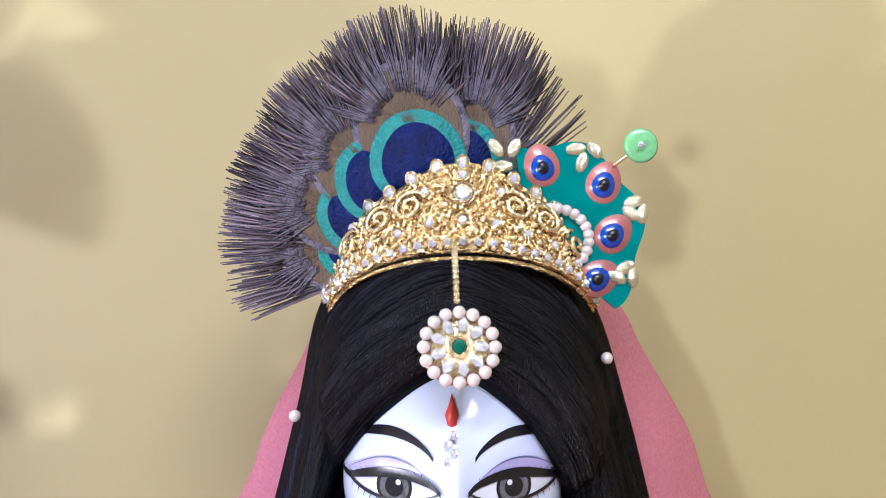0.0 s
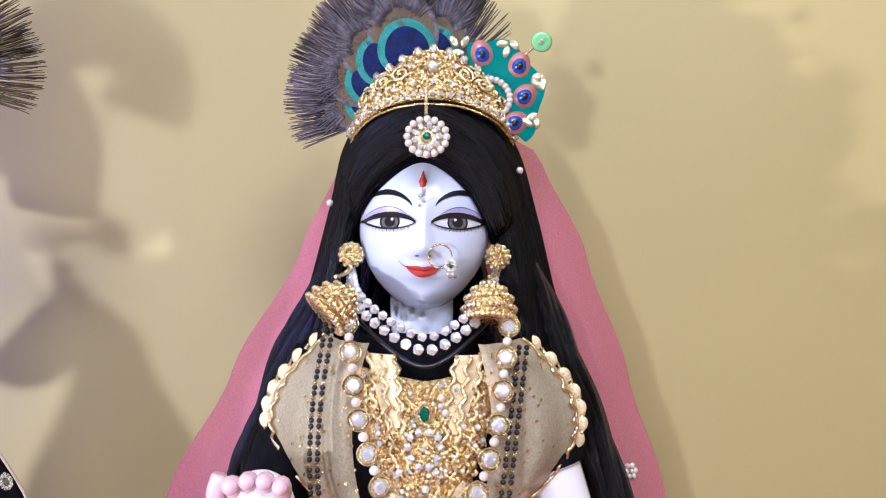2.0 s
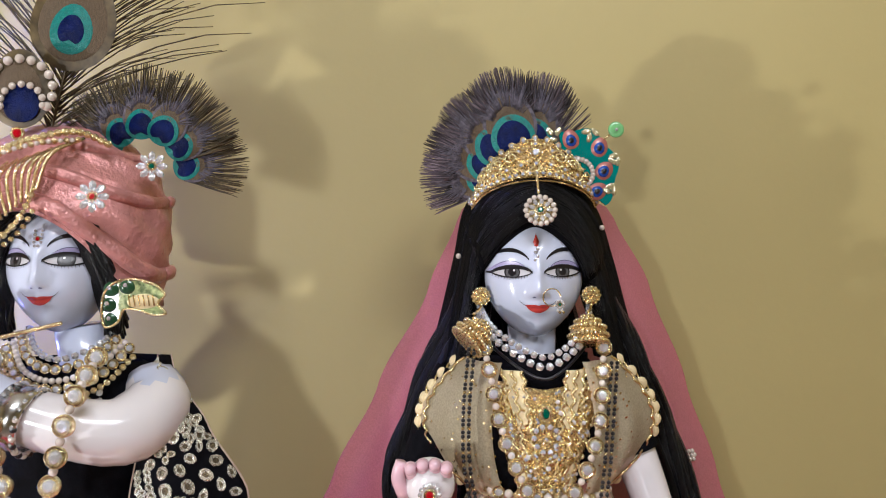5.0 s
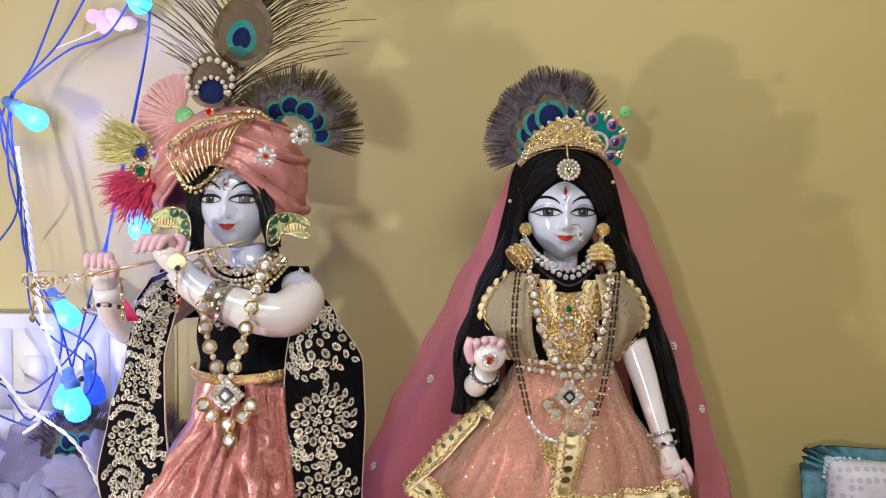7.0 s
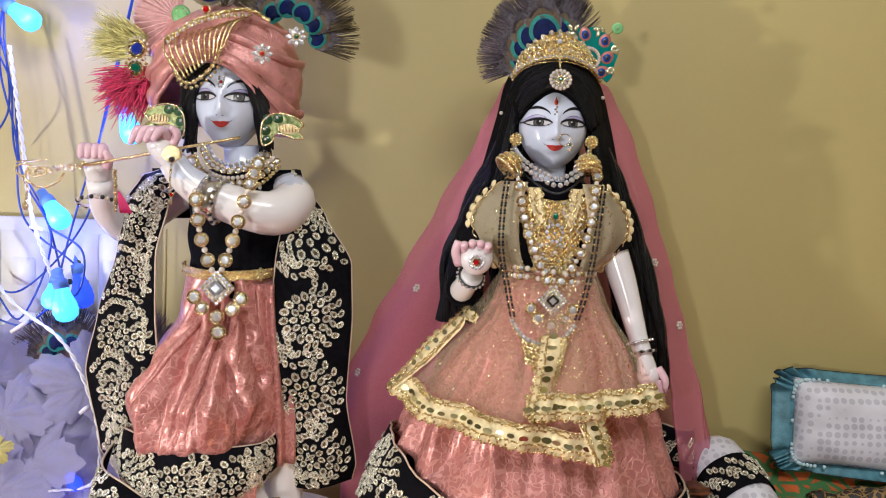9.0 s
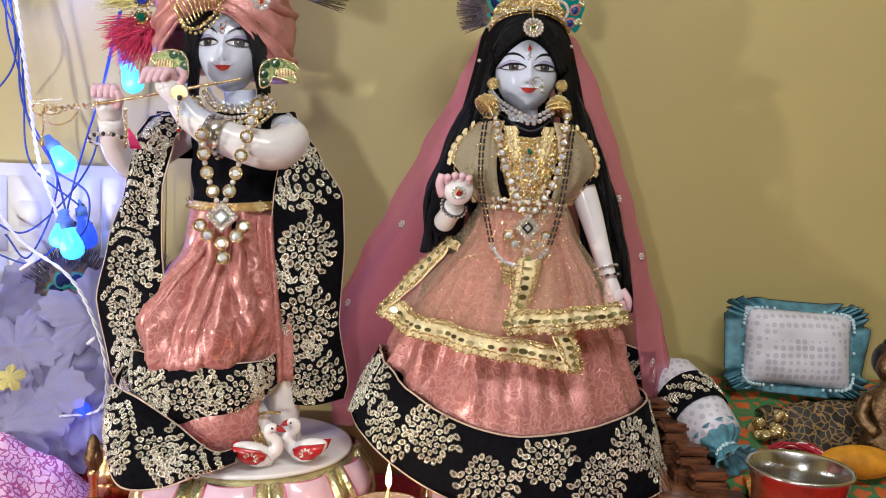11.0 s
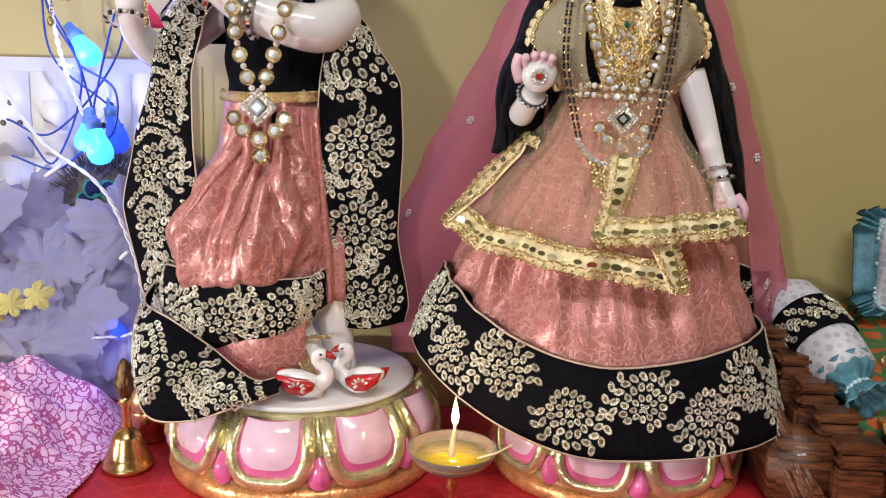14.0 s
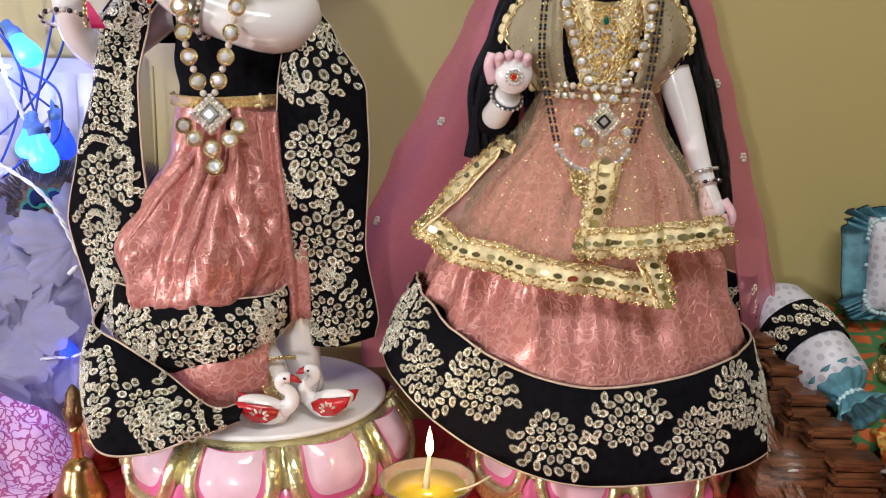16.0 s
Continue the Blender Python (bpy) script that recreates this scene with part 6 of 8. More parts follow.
# ---------------------------------------------------------------- jewels of the flute-playing statue
kneck = thing("crystal_necklace", (-0.30, -0.185, 0.42), "broad gold necklace with rows of crystals and pearls", "necklace")
for j, (dz, dy, me, r, nm) in enumerate(((0.0, 0, CRYSTALM, 0.0027, "crystal"), (-0.0058, -0.004, KUNDAN, 0.0034, "stone"), (-0.0125, -0.007, PEARLM, 0.0021, "pearl"), (-0.0175, -0.009, KUNDAN, 0.0036, "stone"), (-0.024, -0.010, GOLDM, 0.0022, "gold_bead"))):
    w = 0.030 + 0.0035 * j
    string(kneck, [(-0.302 - w, -0.150 + dy, 0.464 + dz * 0.7), (-0.302 - w * 0.6, -0.166 + dy, 0.452 + dz), (-0.302, -0.174 + dy, 0.446 + dz), (-0.302 + w * 0.6, -0.166 + dy, 0.452 + dz), (-0.302 + w, -0.150 + dy, 0.464 + dz * 0.7)], [(me, r, nm)], 1.02)
rng = random.Random(31)
for k in range(34):
    x = rng.uniform(-0.028, 0.028)
    piece("crystal", CRYSTALM if k % 3 else GOLDM, sized(facing((-0.300 + x, -0.186 + 6 * x * x, 0.4275 - 0.4 * 0.018 * rng.random() - 0.012 * (1 - abs(x) / 0.028) * rng.random())), rng.uniform(0.0014, 0.0024)), kneck)

kmala = thing("stone_mala", (-0.31, -0.20, 0.31), "long necklace of gold-set crystals over the black blouse", "necklace", "stone malas")
string(kmala, [V((-0.3380, -0.1780, 0.4470)), V((-0.3200, -0.2200, 0.4150)), V((-0.3180, -0.2140, 0.3840)), V((-0.3090, -0.2120, 0.3540)), V((-0.3030, -0.2120, 0.3430))], [(KUNDAN, 0.0068, "stone"), (PEARLM, 0.0028, "pearl")], 1.0)
string(kmala, [V((-0.2750, -0.1780, 0.4480)), V((-0.2740, -0.2160, 0.4250)), V((-0.2800, -0.2200, 0.4010)), V((-0.2890, -0.2140, 0.3740)), V((-0.3010, -0.2120, 0.3430))], [(KUNDAN, 0.0068, "stone"), (PEARLM, 0.0028, "pearl")], 1.0)
pendant(kmala, V((-0.3010, -0.2130, 0.3340)), 0.0165)

kbelt = thing("gold_belt", (-0.30, -0.18, 0.345), "gold filigree belt with a round flower clasp", "belt")
bm = bmesh.new()


def beltf(u, v):
    a = math.pi * (1.02 + 0.96 * u)
    return V((-0.303 + 0.051 * math.cos(a), -0.142 - 0.047 * abs(math.sin(a)), 0.3435 + 0.010 * (0.5 - v) + 0.010 * abs(u - 0.45) ** 1.2 - 0.002))


grid(bm, beltf, 60, 6)
part("band", bm, GOLDDARK, kbelt, solid=0.0015)
for u in [0.04 + k * 0.031 for k in range(30)]:
    piece("gold_bead", GOLDM, sized(frame_on(beltf, u, 0.15, 0.0012), 0.0014), kbelt)
    piece("gold_bead", GOLDM, sized(frame_on(beltf, u, 0.85, 0.0012), 0.0014), kbelt)
c = frame_on(beltf, 0.72, 0.5, 0.0012)
for k in range(8):
    piece("gold_petal", GOLDM, c @ Matrix.Rotation(k * 0.785, 4, "Z") @ Matrix.Translation((0.0042, 0, 0.001)) @ Matrix.Diagonal((0.0030, 0.0018, 0.0014, 1)), kbelt)
piece("gold_bead", GOLDM, sized(c @ Matrix.Translation((0, 0, 0.001)), 0.0022), kbelt)

flute = thing("flute", (-0.37, -0.215, 0.455), "thin gold flute with an ornate pierced end and chain", "flute")
F0, F1 = V((-0.4250, -0.2120, 0.4400)), V((-0.2870, -0.2000, 0.4710))
wire_part("tube", [F0, F1], [0.0015, 0.0015, 0.0013], GOLD, flute, 12)
F2 = V((-0.4770, -0.2120, 0.4330))
for k in range(16):
    p = F0.lerp(F2, k / 15)
    piece("gold_link", GOLDM, sized(Matrix.Translation(p + V((0, 0, 0.0014 * (-1) ** k))), 0.0026 - 0.0006 * (k % 3)), flute)
for cx, cz, r in ((0.006, 0.0, 0.0062), (-0.004, 0.001, 0.0068), (0.013, 0.0005, 0.0045)):
    wire_part("pierced_scroll", [F2 + V((cx + r * math.cos(a), 0, cz + r * 0.8 * math.sin(a))) for a in (k * 2 * math.pi / 16 for k in range(17))], 0.0010, GOLD, flute, 40)
wire_part("end_bar", [F2 + V((-0.010, 0, 0.008)), F2 + V((0.018, 0, 0.011))], 0.0009, GOLD, flute, 6)
CH = [F2 + V((-0.004, 0, -0.006)), F2 + V((0.010, 0, -0.014)), F2 + V((0.026, 0, -0.010)), F2 + V((0.034, 0, 0.0))]
string(flute, CH, [(GOLDM, 0.0013, "chain_link")], 0.9)
string(flute, [F2 + V((-0.002, 0, -0.006)), F2 + V((0.0, 0, -0.016)), F2 + V((-0.002, 0, -0.030))], [(GOLDM, 0.0014, "chain_link")], 0.95)
piece("bell_drop", GOLDM, Matrix.Translation(F2 + V((-0.002, 0, -0.032))) @ Matrix.Diagonal((0.003, 0.003, 0.0042, 1)), flute)

for c, ax, r, lab, dark in ((V((-0.4250, -0.1860, 0.4060)), V((-0.1, 0.35, 0.95)), 0.0158, "black and white beaded bracelet", 1), (V((-0.3120, -0.1990, 0.4140)), V((1, -0.1, -0.28)), 0.0190, "broad silver cuff with crystals", 0), (V((-0.3050, -0.1990, 0.4110)), V((1, -0.1, -0.25)), 0.0188, "black and white beaded bracelet", 1)):
    bg = thing("bracelet", c, lab, "bracelet", "bracelets")
    m = facing(c, ax)
    bm = bmesh.new()
    if dark:
        tube(bm, [m @ V((r * math.cos(k * 0.2618), r * math.sin(k * 0.2618), 0)) for k in range(25)], 0.0014, 6)
    else:
        lathe(bm, [(r, -0.009), (r + 0.001, -0.009), (r + 0.0012, 0.009), (r, 0.009)], n=36, m=m, close=False)
    part("band", bm, WHITEP if dark else STEEL, bg)
    for k in range(22):
        a = k * 2 * math.pi / 22
        for zz in ((0,) if dark else (-0.007, 0.007)):
            piece("bead", (BLACKM if k % 2 else PEARLM) if dark else CRYSTALM, sized(m @ Matrix.Translation(((r + 0.001) * math.cos(a), (r + 0.001) * math.sin(a), zz)), 0.0022 if dark else 0.0016), bg)

hj = thing("hand_jewel", (-0.352, -0.225, 0.44), "gold shell hand jewel with a dark stone and hanging chain", "jewel")
m = facing(V((-0.3410, -0.2235, 0.4520)), (-0.1, -1, 0.1))
bm = bmesh.new()
pts = [(0.0095 * math.cos(math.radians(20 + 200 * k / 24 - 30)) * (1 + 0.06 * math.cos(k * math.pi)), 0.0095 * math.sin(math.radians(20 + 200 * k / 24 - 30)) * (1 + 0.06 * math.cos(k * math.pi))) for k in range(25)]
outline(bm, pts + [(-0.002, -0.007), (0.002, -0.007)], 0.002, m, 0, 0.1)
part("shell", bm, GOLD, hj, smooth=False)
piece("stone", BLACKM, sized(m @ Matrix.Translation((0.001, -0.004, 0.002)), 0.0028), hj)
string(hj, [V((-0.3410, -0.2240, 0.4460)), V((-0.3430, -0.2220, 0.4300)), V((-0.3430, -0.2180, 0.4080))], [(GOLDM, 0.0012, "chain_link"), (GOLDM, 0.0012, "chain_link"), (PEARLM, 0.0011, "pearl")], 1.0)
piece("red_bead", REDSET, sized(facing(V((-0.3420, -0.2210, 0.4170))), 0.0022), hj)
tas = thing("thread_tassel", (-0.405, -0.2, 0.40), "gold wrist ornament with a pink thread tassel", "tassel")
string(tas, [V((-0.4000, -0.2050, 0.4360)), V((-0.4000, -0.2030, 0.4180)), V((-0.4010, -0.2010, 0.3970))], [(GOLDM, 0.0022, "gold_bead"), (GOLDM, 0.0015, "gold_bead")], 0.9)
bm = bmesh.new()
for k in range(18):
    tube(bm, spline([V((-0.3970, -0.2040, 0.4180)), V((-0.3930, -0.2050, 0.4090)) + V((0.0004 * (k - 9), 0, 0)), V((-0.3890, -0.2050, 0.3980)) + V((0.0006 * (k - 9), 0.0005 * (k % 3), 0))], 6), 0.0005, 4)
TASSEL = mat("magenta_thread", (0.55, 0.01, 0.12), 0.6, var=0.3)
part("threads", bm, TASSEL, tas, "magenta threads", kind="stuff")

FISHG = mat("mottled_green_gold_enamel", (0.05, 0.11, 0.03), 0.2, 0.3, var=0.5, scale=260, bump=0.4, fine=500, tint=(0.30, 0.34, 0.14), coat=0.6)
for cx, sd in ((V((-0.3680, -0.1650, 0.4870)), -1), (V((-0.2560, -0.1650, 0.4820)), 1)):
    er = thing("fish_earring", cx, "green and gold enamel fish-shaped earring with crystals", "earring", "fish earrings")
    m = facing(cx, (0.1 * sd, -1, 0)) @ Matrix.Diagonal((-sd, 1, 1, 1))
    bm = bmesh.new()
    outline(bm, [(-0.020, 0.004), (-0.014, 0.010), (-0.002, 0.014), (0.010, 0.013), (0.018, 0.006), (0.020, -0.006), (0.018, -0.016), (0.010, -0.013), (0.006, -0.005), (-0.004, -0.006), (-0.012, -0.009), (-0.020, -0.008), (-0.015, -0.002)], 0.003, m, 0, 0.05)
    part("green_plate", bm, FISHG, er, "dark green enamel plate", smooth=False)
    FISH = [(-0.020, 0.004), (-0.014, 0.010), (-0.002, 0.014), (0.010, 0.013), (0.018, 0.006), (0.020, -0.006), (0.018, -0.016), (0.010, -0.013), (0.006, -0.005), (-0.004, -0.006), (-0.012, -0.009), (-0.020, -0.008), (-0.015, -0.002), (-0.020, 0.004)]
    wire_part("gold_rim", [m @ V((x, y, 0.0032)) for x, y in FISH], 0.0009, GOLD, er, 90)
    for x, y, r in ((0.014, 0.008, 0.0048), (0.0155, -0.002, 0.0048), (0.0145, -0.0115, 0.0045), (0.004, 0.0095, 0.0048)):
        bm = bmesh.new()
        oval(bm, m @ Matrix.Translation((x, y, 0.003)), 0, 0, r, r, 0, 0)
        part("green_enamel", bm, DARKGREEN, er, "dark green enamel")
        piece("crystal", CRYSTALM, sized(m @ Matrix.Translation((x + 0.001, y + 0.001, 0.004)), 0.0016), er)
    bm = bmesh.new()
    oval(bm, m @ Matrix.Translation((-0.006, 0.0, 0.003)), 0, 0, 0.010, 0.0048, 0, 0)
    part("fish_body", bm, CREAM, er, "pale gold ribbed body")
    for k in range(6):
        wire_part("rib", [m @ V((-0.013 + 0.003 * k, -0.003, 0.0042)), m @ V((-0.012 + 0.003 * k, 0.004, 0.0042))], 0.0005, GOLDDARK, er, 4)

ktil = thing("forehead_jewel", (-0.304, -0.185, 0.51), "small crystal and red stone forehead jewel", "jewel", "forehead jewels")
for k in range(5):
    for dx in (-0.0022, 0.0022):
        z = 0.5275 - 0.0024 * k
        xx = -0.3115 + dx * (1 if k < 4 else 0.5)
        piece("crystal", CRYSTALM, sized(facing((xx, face_front(KHEAD, xx, z) - 0.0008, z)), 0.0012), ktil)
piece("stone", REDSET, sized(facing((-0.3115, face_front(KHEAD, -0.3115, 0.523) - 0.0008, 0.5225)), 0.0017), ktil)

# ---- turban trimmings
trim = thing("gold_turban_trim", (-0.33, -0.18, 0.55), "gold bead trimming with hanging strands across a turban", "trimming")
for j in range(13):
    a = j / 12
    P0 = V((-0.3670, -0.1720, 0.5630)).lerp(V((-0.2880, -0.1650, 0.5870)), a)
    P2 = V((-0.3450, -0.1880, 0.5210)).lerp(V((-0.3060, -0.1920, 0.5520)), a)
    P1 = (P0 + P2) / 2 + V((-0.004 + 0.004 * a, -0.013, 0.004))
    wire_part("strand", [P0, P1, P2], 0.0012, GOLD, trim, 24)
string(trim, [V((-0.3640, -0.1780, 0.5600)), V((-0.3350, -0.1860, 0.5760)), V((-0.3080, -0.1860, 0.5850)), V((-0.2880, -0.1740, 0.5900)), V((-0.2700, -0.1650, 0.5820))], [(GOLDM, 0.0026, "gold_bead")], 0.85)
string(trim, [V((-0.3650, -0.1780, 0.5560)), V((-0.3370, -0.1880, 0.5720)), V((-0.3080, -0.1880, 0.5810)), V((-0.2850, -0.1760, 0.5850))], [(GOLDM, 0.0020, "gold_bead"), (PEARLM, 0.0016, "pearl")], 0.95)
string(trim, [V((-0.3570, -0.1840, 0.5410)), V((-0.3490, -0.1900, 0.5250)), V((-0.3360, -0.1920, 0.5190)), V((-0.3200, -0.1930, 0.5300)), V((-0.3110, -0.1930, 0.5430)), V((-0.3070, -0.1920, 0.5550))], [(GOLDM, 0.0024, "gold_bead"), (GOLDM, 0.0016, "gold_bead")], 0.95)
string(trim, [V((-0.3560, -0.1850, 0.5350)), V((-0.3460, -0.1910, 0.5190)), V((-0.3330, -0.1930, 0.5150)), V((-0.3160, -0.1940, 0.5260)), V((-0.3060, -0.1940, 0.5410))], [(GOLDM, 0.0018, "gold_bead")], 1.5)

for c, lab, g in ((V((-0.2690, -0.1970, 0.5470)), "silver flower brooch with a red stone", REDSET), (V((-0.2460, -0.1600, 0.5690)), "crystal brooch with a green stone", GREENSET)):
    br = thing("brooch", c, lab, "brooch", "brooches")
    m = facing(c, (0.15, -1, 0.1))
    for k in range(8):
        piece("silver_petal", CRYSTALM, m @ Matrix.Rotation(k * 0.785, 4, "Z") @ Matrix.Translation((0.0068, 0, 0.0006)) @ Matrix.Diagonal((0.0036, 0.0026, 0.0018, 1)), br)
    for k in range(10):
        piece("crystal", CRYSTALM, sized(m @ Matrix.Translation((0.0040 * math.cos(k * 0.628), 0.0040 * math.sin(k * 0.628), 0.0015)), 0.0012), br)
    piece("stone", g, sized(m @ Matrix.Translation((0, 0, 0.0012)), 0.0028), br)


def long_feather(owner, base, eye, size, seed, n=70, flare=1.0, reach=1.0):
    """A long peacock feather: a stem, an eye and loose curved barbs."""
    rng = random.Random(seed)
    base, eye = V(base), V(eye)
    d = (eye - base).normalized()
    sidev = d.cross(V((0, -1, 0))).normalized()
    bm = bmesh.new()
    tube(bm, [base, (base + eye) / 2, eye], [0.0011, 0.0008, 0.0004], 5)
    L = (eye - base).length + size * 1.5
    for k in range(n):
        t = 0.05 + 0.9 * k / n
        p = base + d * min(t * L, (eye - base).length + size * 0.4)
        for sd in (-1, 1):
            ln = size * (1.7 + 1.6 * math.sin(math.pi * min(1, t * 0.9 + 0.1))) * rng.uniform(0.75, 1.15) * reach
            q = p + sidev * sd * ln * 0.72 * flare * (1.1 - 0.4 * t) * rng.uniform(0.7, 1.15) + d * ln * (0.45 + 0.6 * t) + V((0, rng.uniform(-0.008, 0.006), 0))
            mid = sidev * sd * ln * rng.uniform(-0.12, 0.05) + d * ln * rng.uniform(0.04, 0.14)
            barb(bm, p, q, mid, 0.0006)
    ft = part("feather", bm, BARBG, owner, "loose golden brown barbs", kind="stuff")
    m = facing(eye + V((0, -0.0035, 0)))
    ang = math.atan2(d.z, d.x) - math.pi / 2
    m = m @ Matrix.Rotation(ang, 4, "Z")
    for nm, mm, r, cy, z in (("golden_edge", BARBG, 1.25, 0.1, 0.0), ("bronze_eye", EYEBROWN, 1.0, 0.08, 0.0006), ("teal_ring", EYETEAL, 0.62, -0.15, 0.0012), ("blue_centre", EYEBLUE, 0.38, -0.18, 0.0018)):
        b2 = bmesh.new()
        oval(b2, m, 0, cy * size, size * r * 0.88, size * r * 1.05, z, 0, 0.35 if nm == "blue_centre" else 0)
        part(nm, b2, mm, ft)
    return ft


tall = thing("peacock_feather", V((-0.3210, -0.1450, 0.5890)), "tall peacock feather with a teal eye rising from a turban", "feather")
long_feather(tall, V((-0.3210, -0.1450, 0.5870)), V((-0.3050, -0.1380, 0.6680)), 0.0265, 7, 84, 1.35, 1.25)
kfan = thing("peacock_feather_fan", V((-0.2570, -0.1400, 0.5710)), "fan of clipped peacock feathers pinned to a turban", "feather fan", "feather fans")
for k, (deg, size, rch, re) in enumerate(((6, 0.0115, 0.072, 0.037), (140, 0.0115, 0.068, 0.035), (118, 0.0125, 0.071, 0.037), (32, 0.0120, 0.073, 0.038), (88, 0.0130, 0.073, 0.039), (58, 0.0130, 0.074, 0.039))):
    fan_feather(kfan, V((-0.2590, -0.1400, 0.5680)), math.radians(deg), 0, re, size, rch, 200 + k, 0.34, 0.0011 * k, None, 90, BARBG)

kalgi = thing("pearl_edged_plume", V((-0.3320, -0.1600, 0.5900)), "peacock eye plume edged with large pearls", "plume")
b2 = bmesh.new()
oval(b2, facing(V((-0.3320, -0.1600, 0.6210))), 0, 0, 0.0205, 0.026, 0, 0)
part("dark_ground", b2, BARBG, kalgi)
b2 = bmesh.new()
oval(b2, facing(V((-0.3320, -0.1610, 0.6190))), 0, 0, 0.0155, 0.020, 0, 0)
part("bronze_eye", b2, EYEBROWN, kalgi)
b2 = bmesh.new()
oval(b2, facing(V((-0.3300, -0.1625, 0.6110))), 0, 0, 0.0118, 0.0125, 0, 0)
part("blue_eye", b2, EYEBLUE, kalgi)
c = V((-0.3310, -0.1620, 0.6200))
for k in range(13):
    a = math.radians(-35 + 250 * k / 12)
    piece("pearl", PEARLM, sized(Matrix.Translation(c + V((0.0215 * math.cos(a), 0, 0.020 * math.sin(a)))), 0.0031), kalgi)
c = V((-0.3290, -0.1640, 0.6110))
for k in range(9):
    a = math.radians(-10 + 200 * k / 8)
    piece("pearl", PEARLM, sized(Matrix.Translation(c + V((0.0140 * math.cos(a), 0, 0.0120 * math.sin(a)))), 0.0024), kalgi)
piece("stone", REDSET, sized(facing(V((-0.3310, -0.1650, 0.5910))), 0.0045), kalgi)

# pleated pink fan, pins and feather tufts
FANP = mat("pale_pink_net", (0.72, 0.46, 0.46), 0.7, var=0.1, scale=200, bump=0.3, fine=900)
pf = thing("pleated_net_fan", V((-0.3670, -0.1400, 0.5880)), "pale pink pleated net fan", "fan")
c = V((-0.3660, -0.1410, 0.5860))
bm = bmesh.new()
grid(bm, lambda u, v: c + V((0.044 * v * math.cos(math.radians(70 + 170 * u)), 0.0035 * v * (1 if int(u * 34) % 2 else -1), 0.044 * v * math.sin(math.radians(70 + 170 * u)))), 35, 6)
part("pleats", bm, FANP, pf, solid=0.0006, smooth=False)
bp = thing("green_button", V((-0.3600, -0.1500, 0.5880)), "small green button pin", "pin", "button pins")
bm = bmesh.new()
lathe(bm, [(0.001, 0.0025), (0.004, 0.003), (0.008, 0.0015), (0.0095, 0.0), (0.008, -0.001)], n=24, m=facing(V((-0.3600, -0.1500, 0.5880))))
part("disc", bm, LEAFG, bp)
for k in range(10):
    piece("gold_bead", GOLDM, sized(facing(V((-0.3590, -0.1520, 0.5880)) + V((0.0055 * math.cos(k * 0.628), 0, 0.0055 * math.sin(k * 0.628)))), 0.0009), bp)
wire_part("pin", [V((-0.3600, -0.1500, 0.5880)), V((-0.3440, -0.1600, 0.5770))], 0.0008, GOLD, bp, 4)
for c, lab, me in ((V((-0.4020, -0.1500, 0.5540)), "round gold pin with a blue drop stone", BLUESET), (V((-0.4040, -0.1480, 0.5360)), "round gold pin with a dark green stone", GREENSET)):
    bp = thing("jewelled_pin", c, lab, "pin", "jewelled pins")
    piece("stone", me, sized(facing(c), 0.0092 if me is BLUESET else 0.0078), bp)
    for k in range(14):
        piece("pearl", PEARLM if me is BLUESET else GOLDM, sized(facing(c + V((0.0108 * math.cos(k * 0.4488), 0, 0.0108 * math.sin(k * 0.4488)))), 0.0017), bp)
    wire_part("pin", [c, c + V((0.02, 0.01, 0.0))], 0.0008, GOLD, bp, 4)
for c, dirs, col, lab in ((V((-0.3990, -0.1430, 0.5590)), (135, 200), (0.62, 0.56, 0.22), "pale yellow feather tuft"), (V((-0.3960, -0.1430, 0.5280)), (180, 262), (0.55, 0.03, 0.10), "bright crimson feather tuft")):
    tm = mat("dyed_feather", col, 0.7, var=0.3, scale=200, bump=0, isle=0.3)
    tf = thing("feather_tuft", c, lab, "feather", "feather tufts")
    bm = bmesh.new()
    rng = random.Random(int(col[0] * 100))
    for k in range(520):
        a = math.radians(rng.uniform(*dirs))
        L = rng.uniform(0.018, 0.046)
        p = c + V((rng.uniform(-0.014, 0.006), rng.uniform(-0.004, 0.006), rng.uniform(-0.010, 0.010)))
        q = p + V((L * math.cos(a), rng.uniform(-0.014, 0.008), L * math.sin(a)))
        barb(bm, p, q, (rng.uniform(-0.003, 0.003), 0, rng.uniform(-0.003, 0.003)), 0.0006)
    part("plumage", bm, tm, tf, kind="stuff")
anklet = thing("gold_anklet", (-0.262, -0.205, 0.11), "gold chain anklet hanging over a marble foot", "anklet")
for k in range(5):
    string(anklet, [(-0.278 + 0.003 * k, -0.200 - 0.002 * k, 0.128), (-0.268 + 0.004 * k, -0.214, 0.114 - 0.003 * k), (-0.256 + 0.003 * k, -0.226 + 0.001 * k, 0.100)], [(GOLDM, 0.0014, "chain_link")], 0.95)
string(anklet, [(-0.279, -0.190, 0.127), (-0.270, -0.208, 0.132), (-0.254, -0.204, 0.134), (-0.245, -0.190, 0.130)], [(GOLDM, 0.0022, "gold_bead")], 0.95)


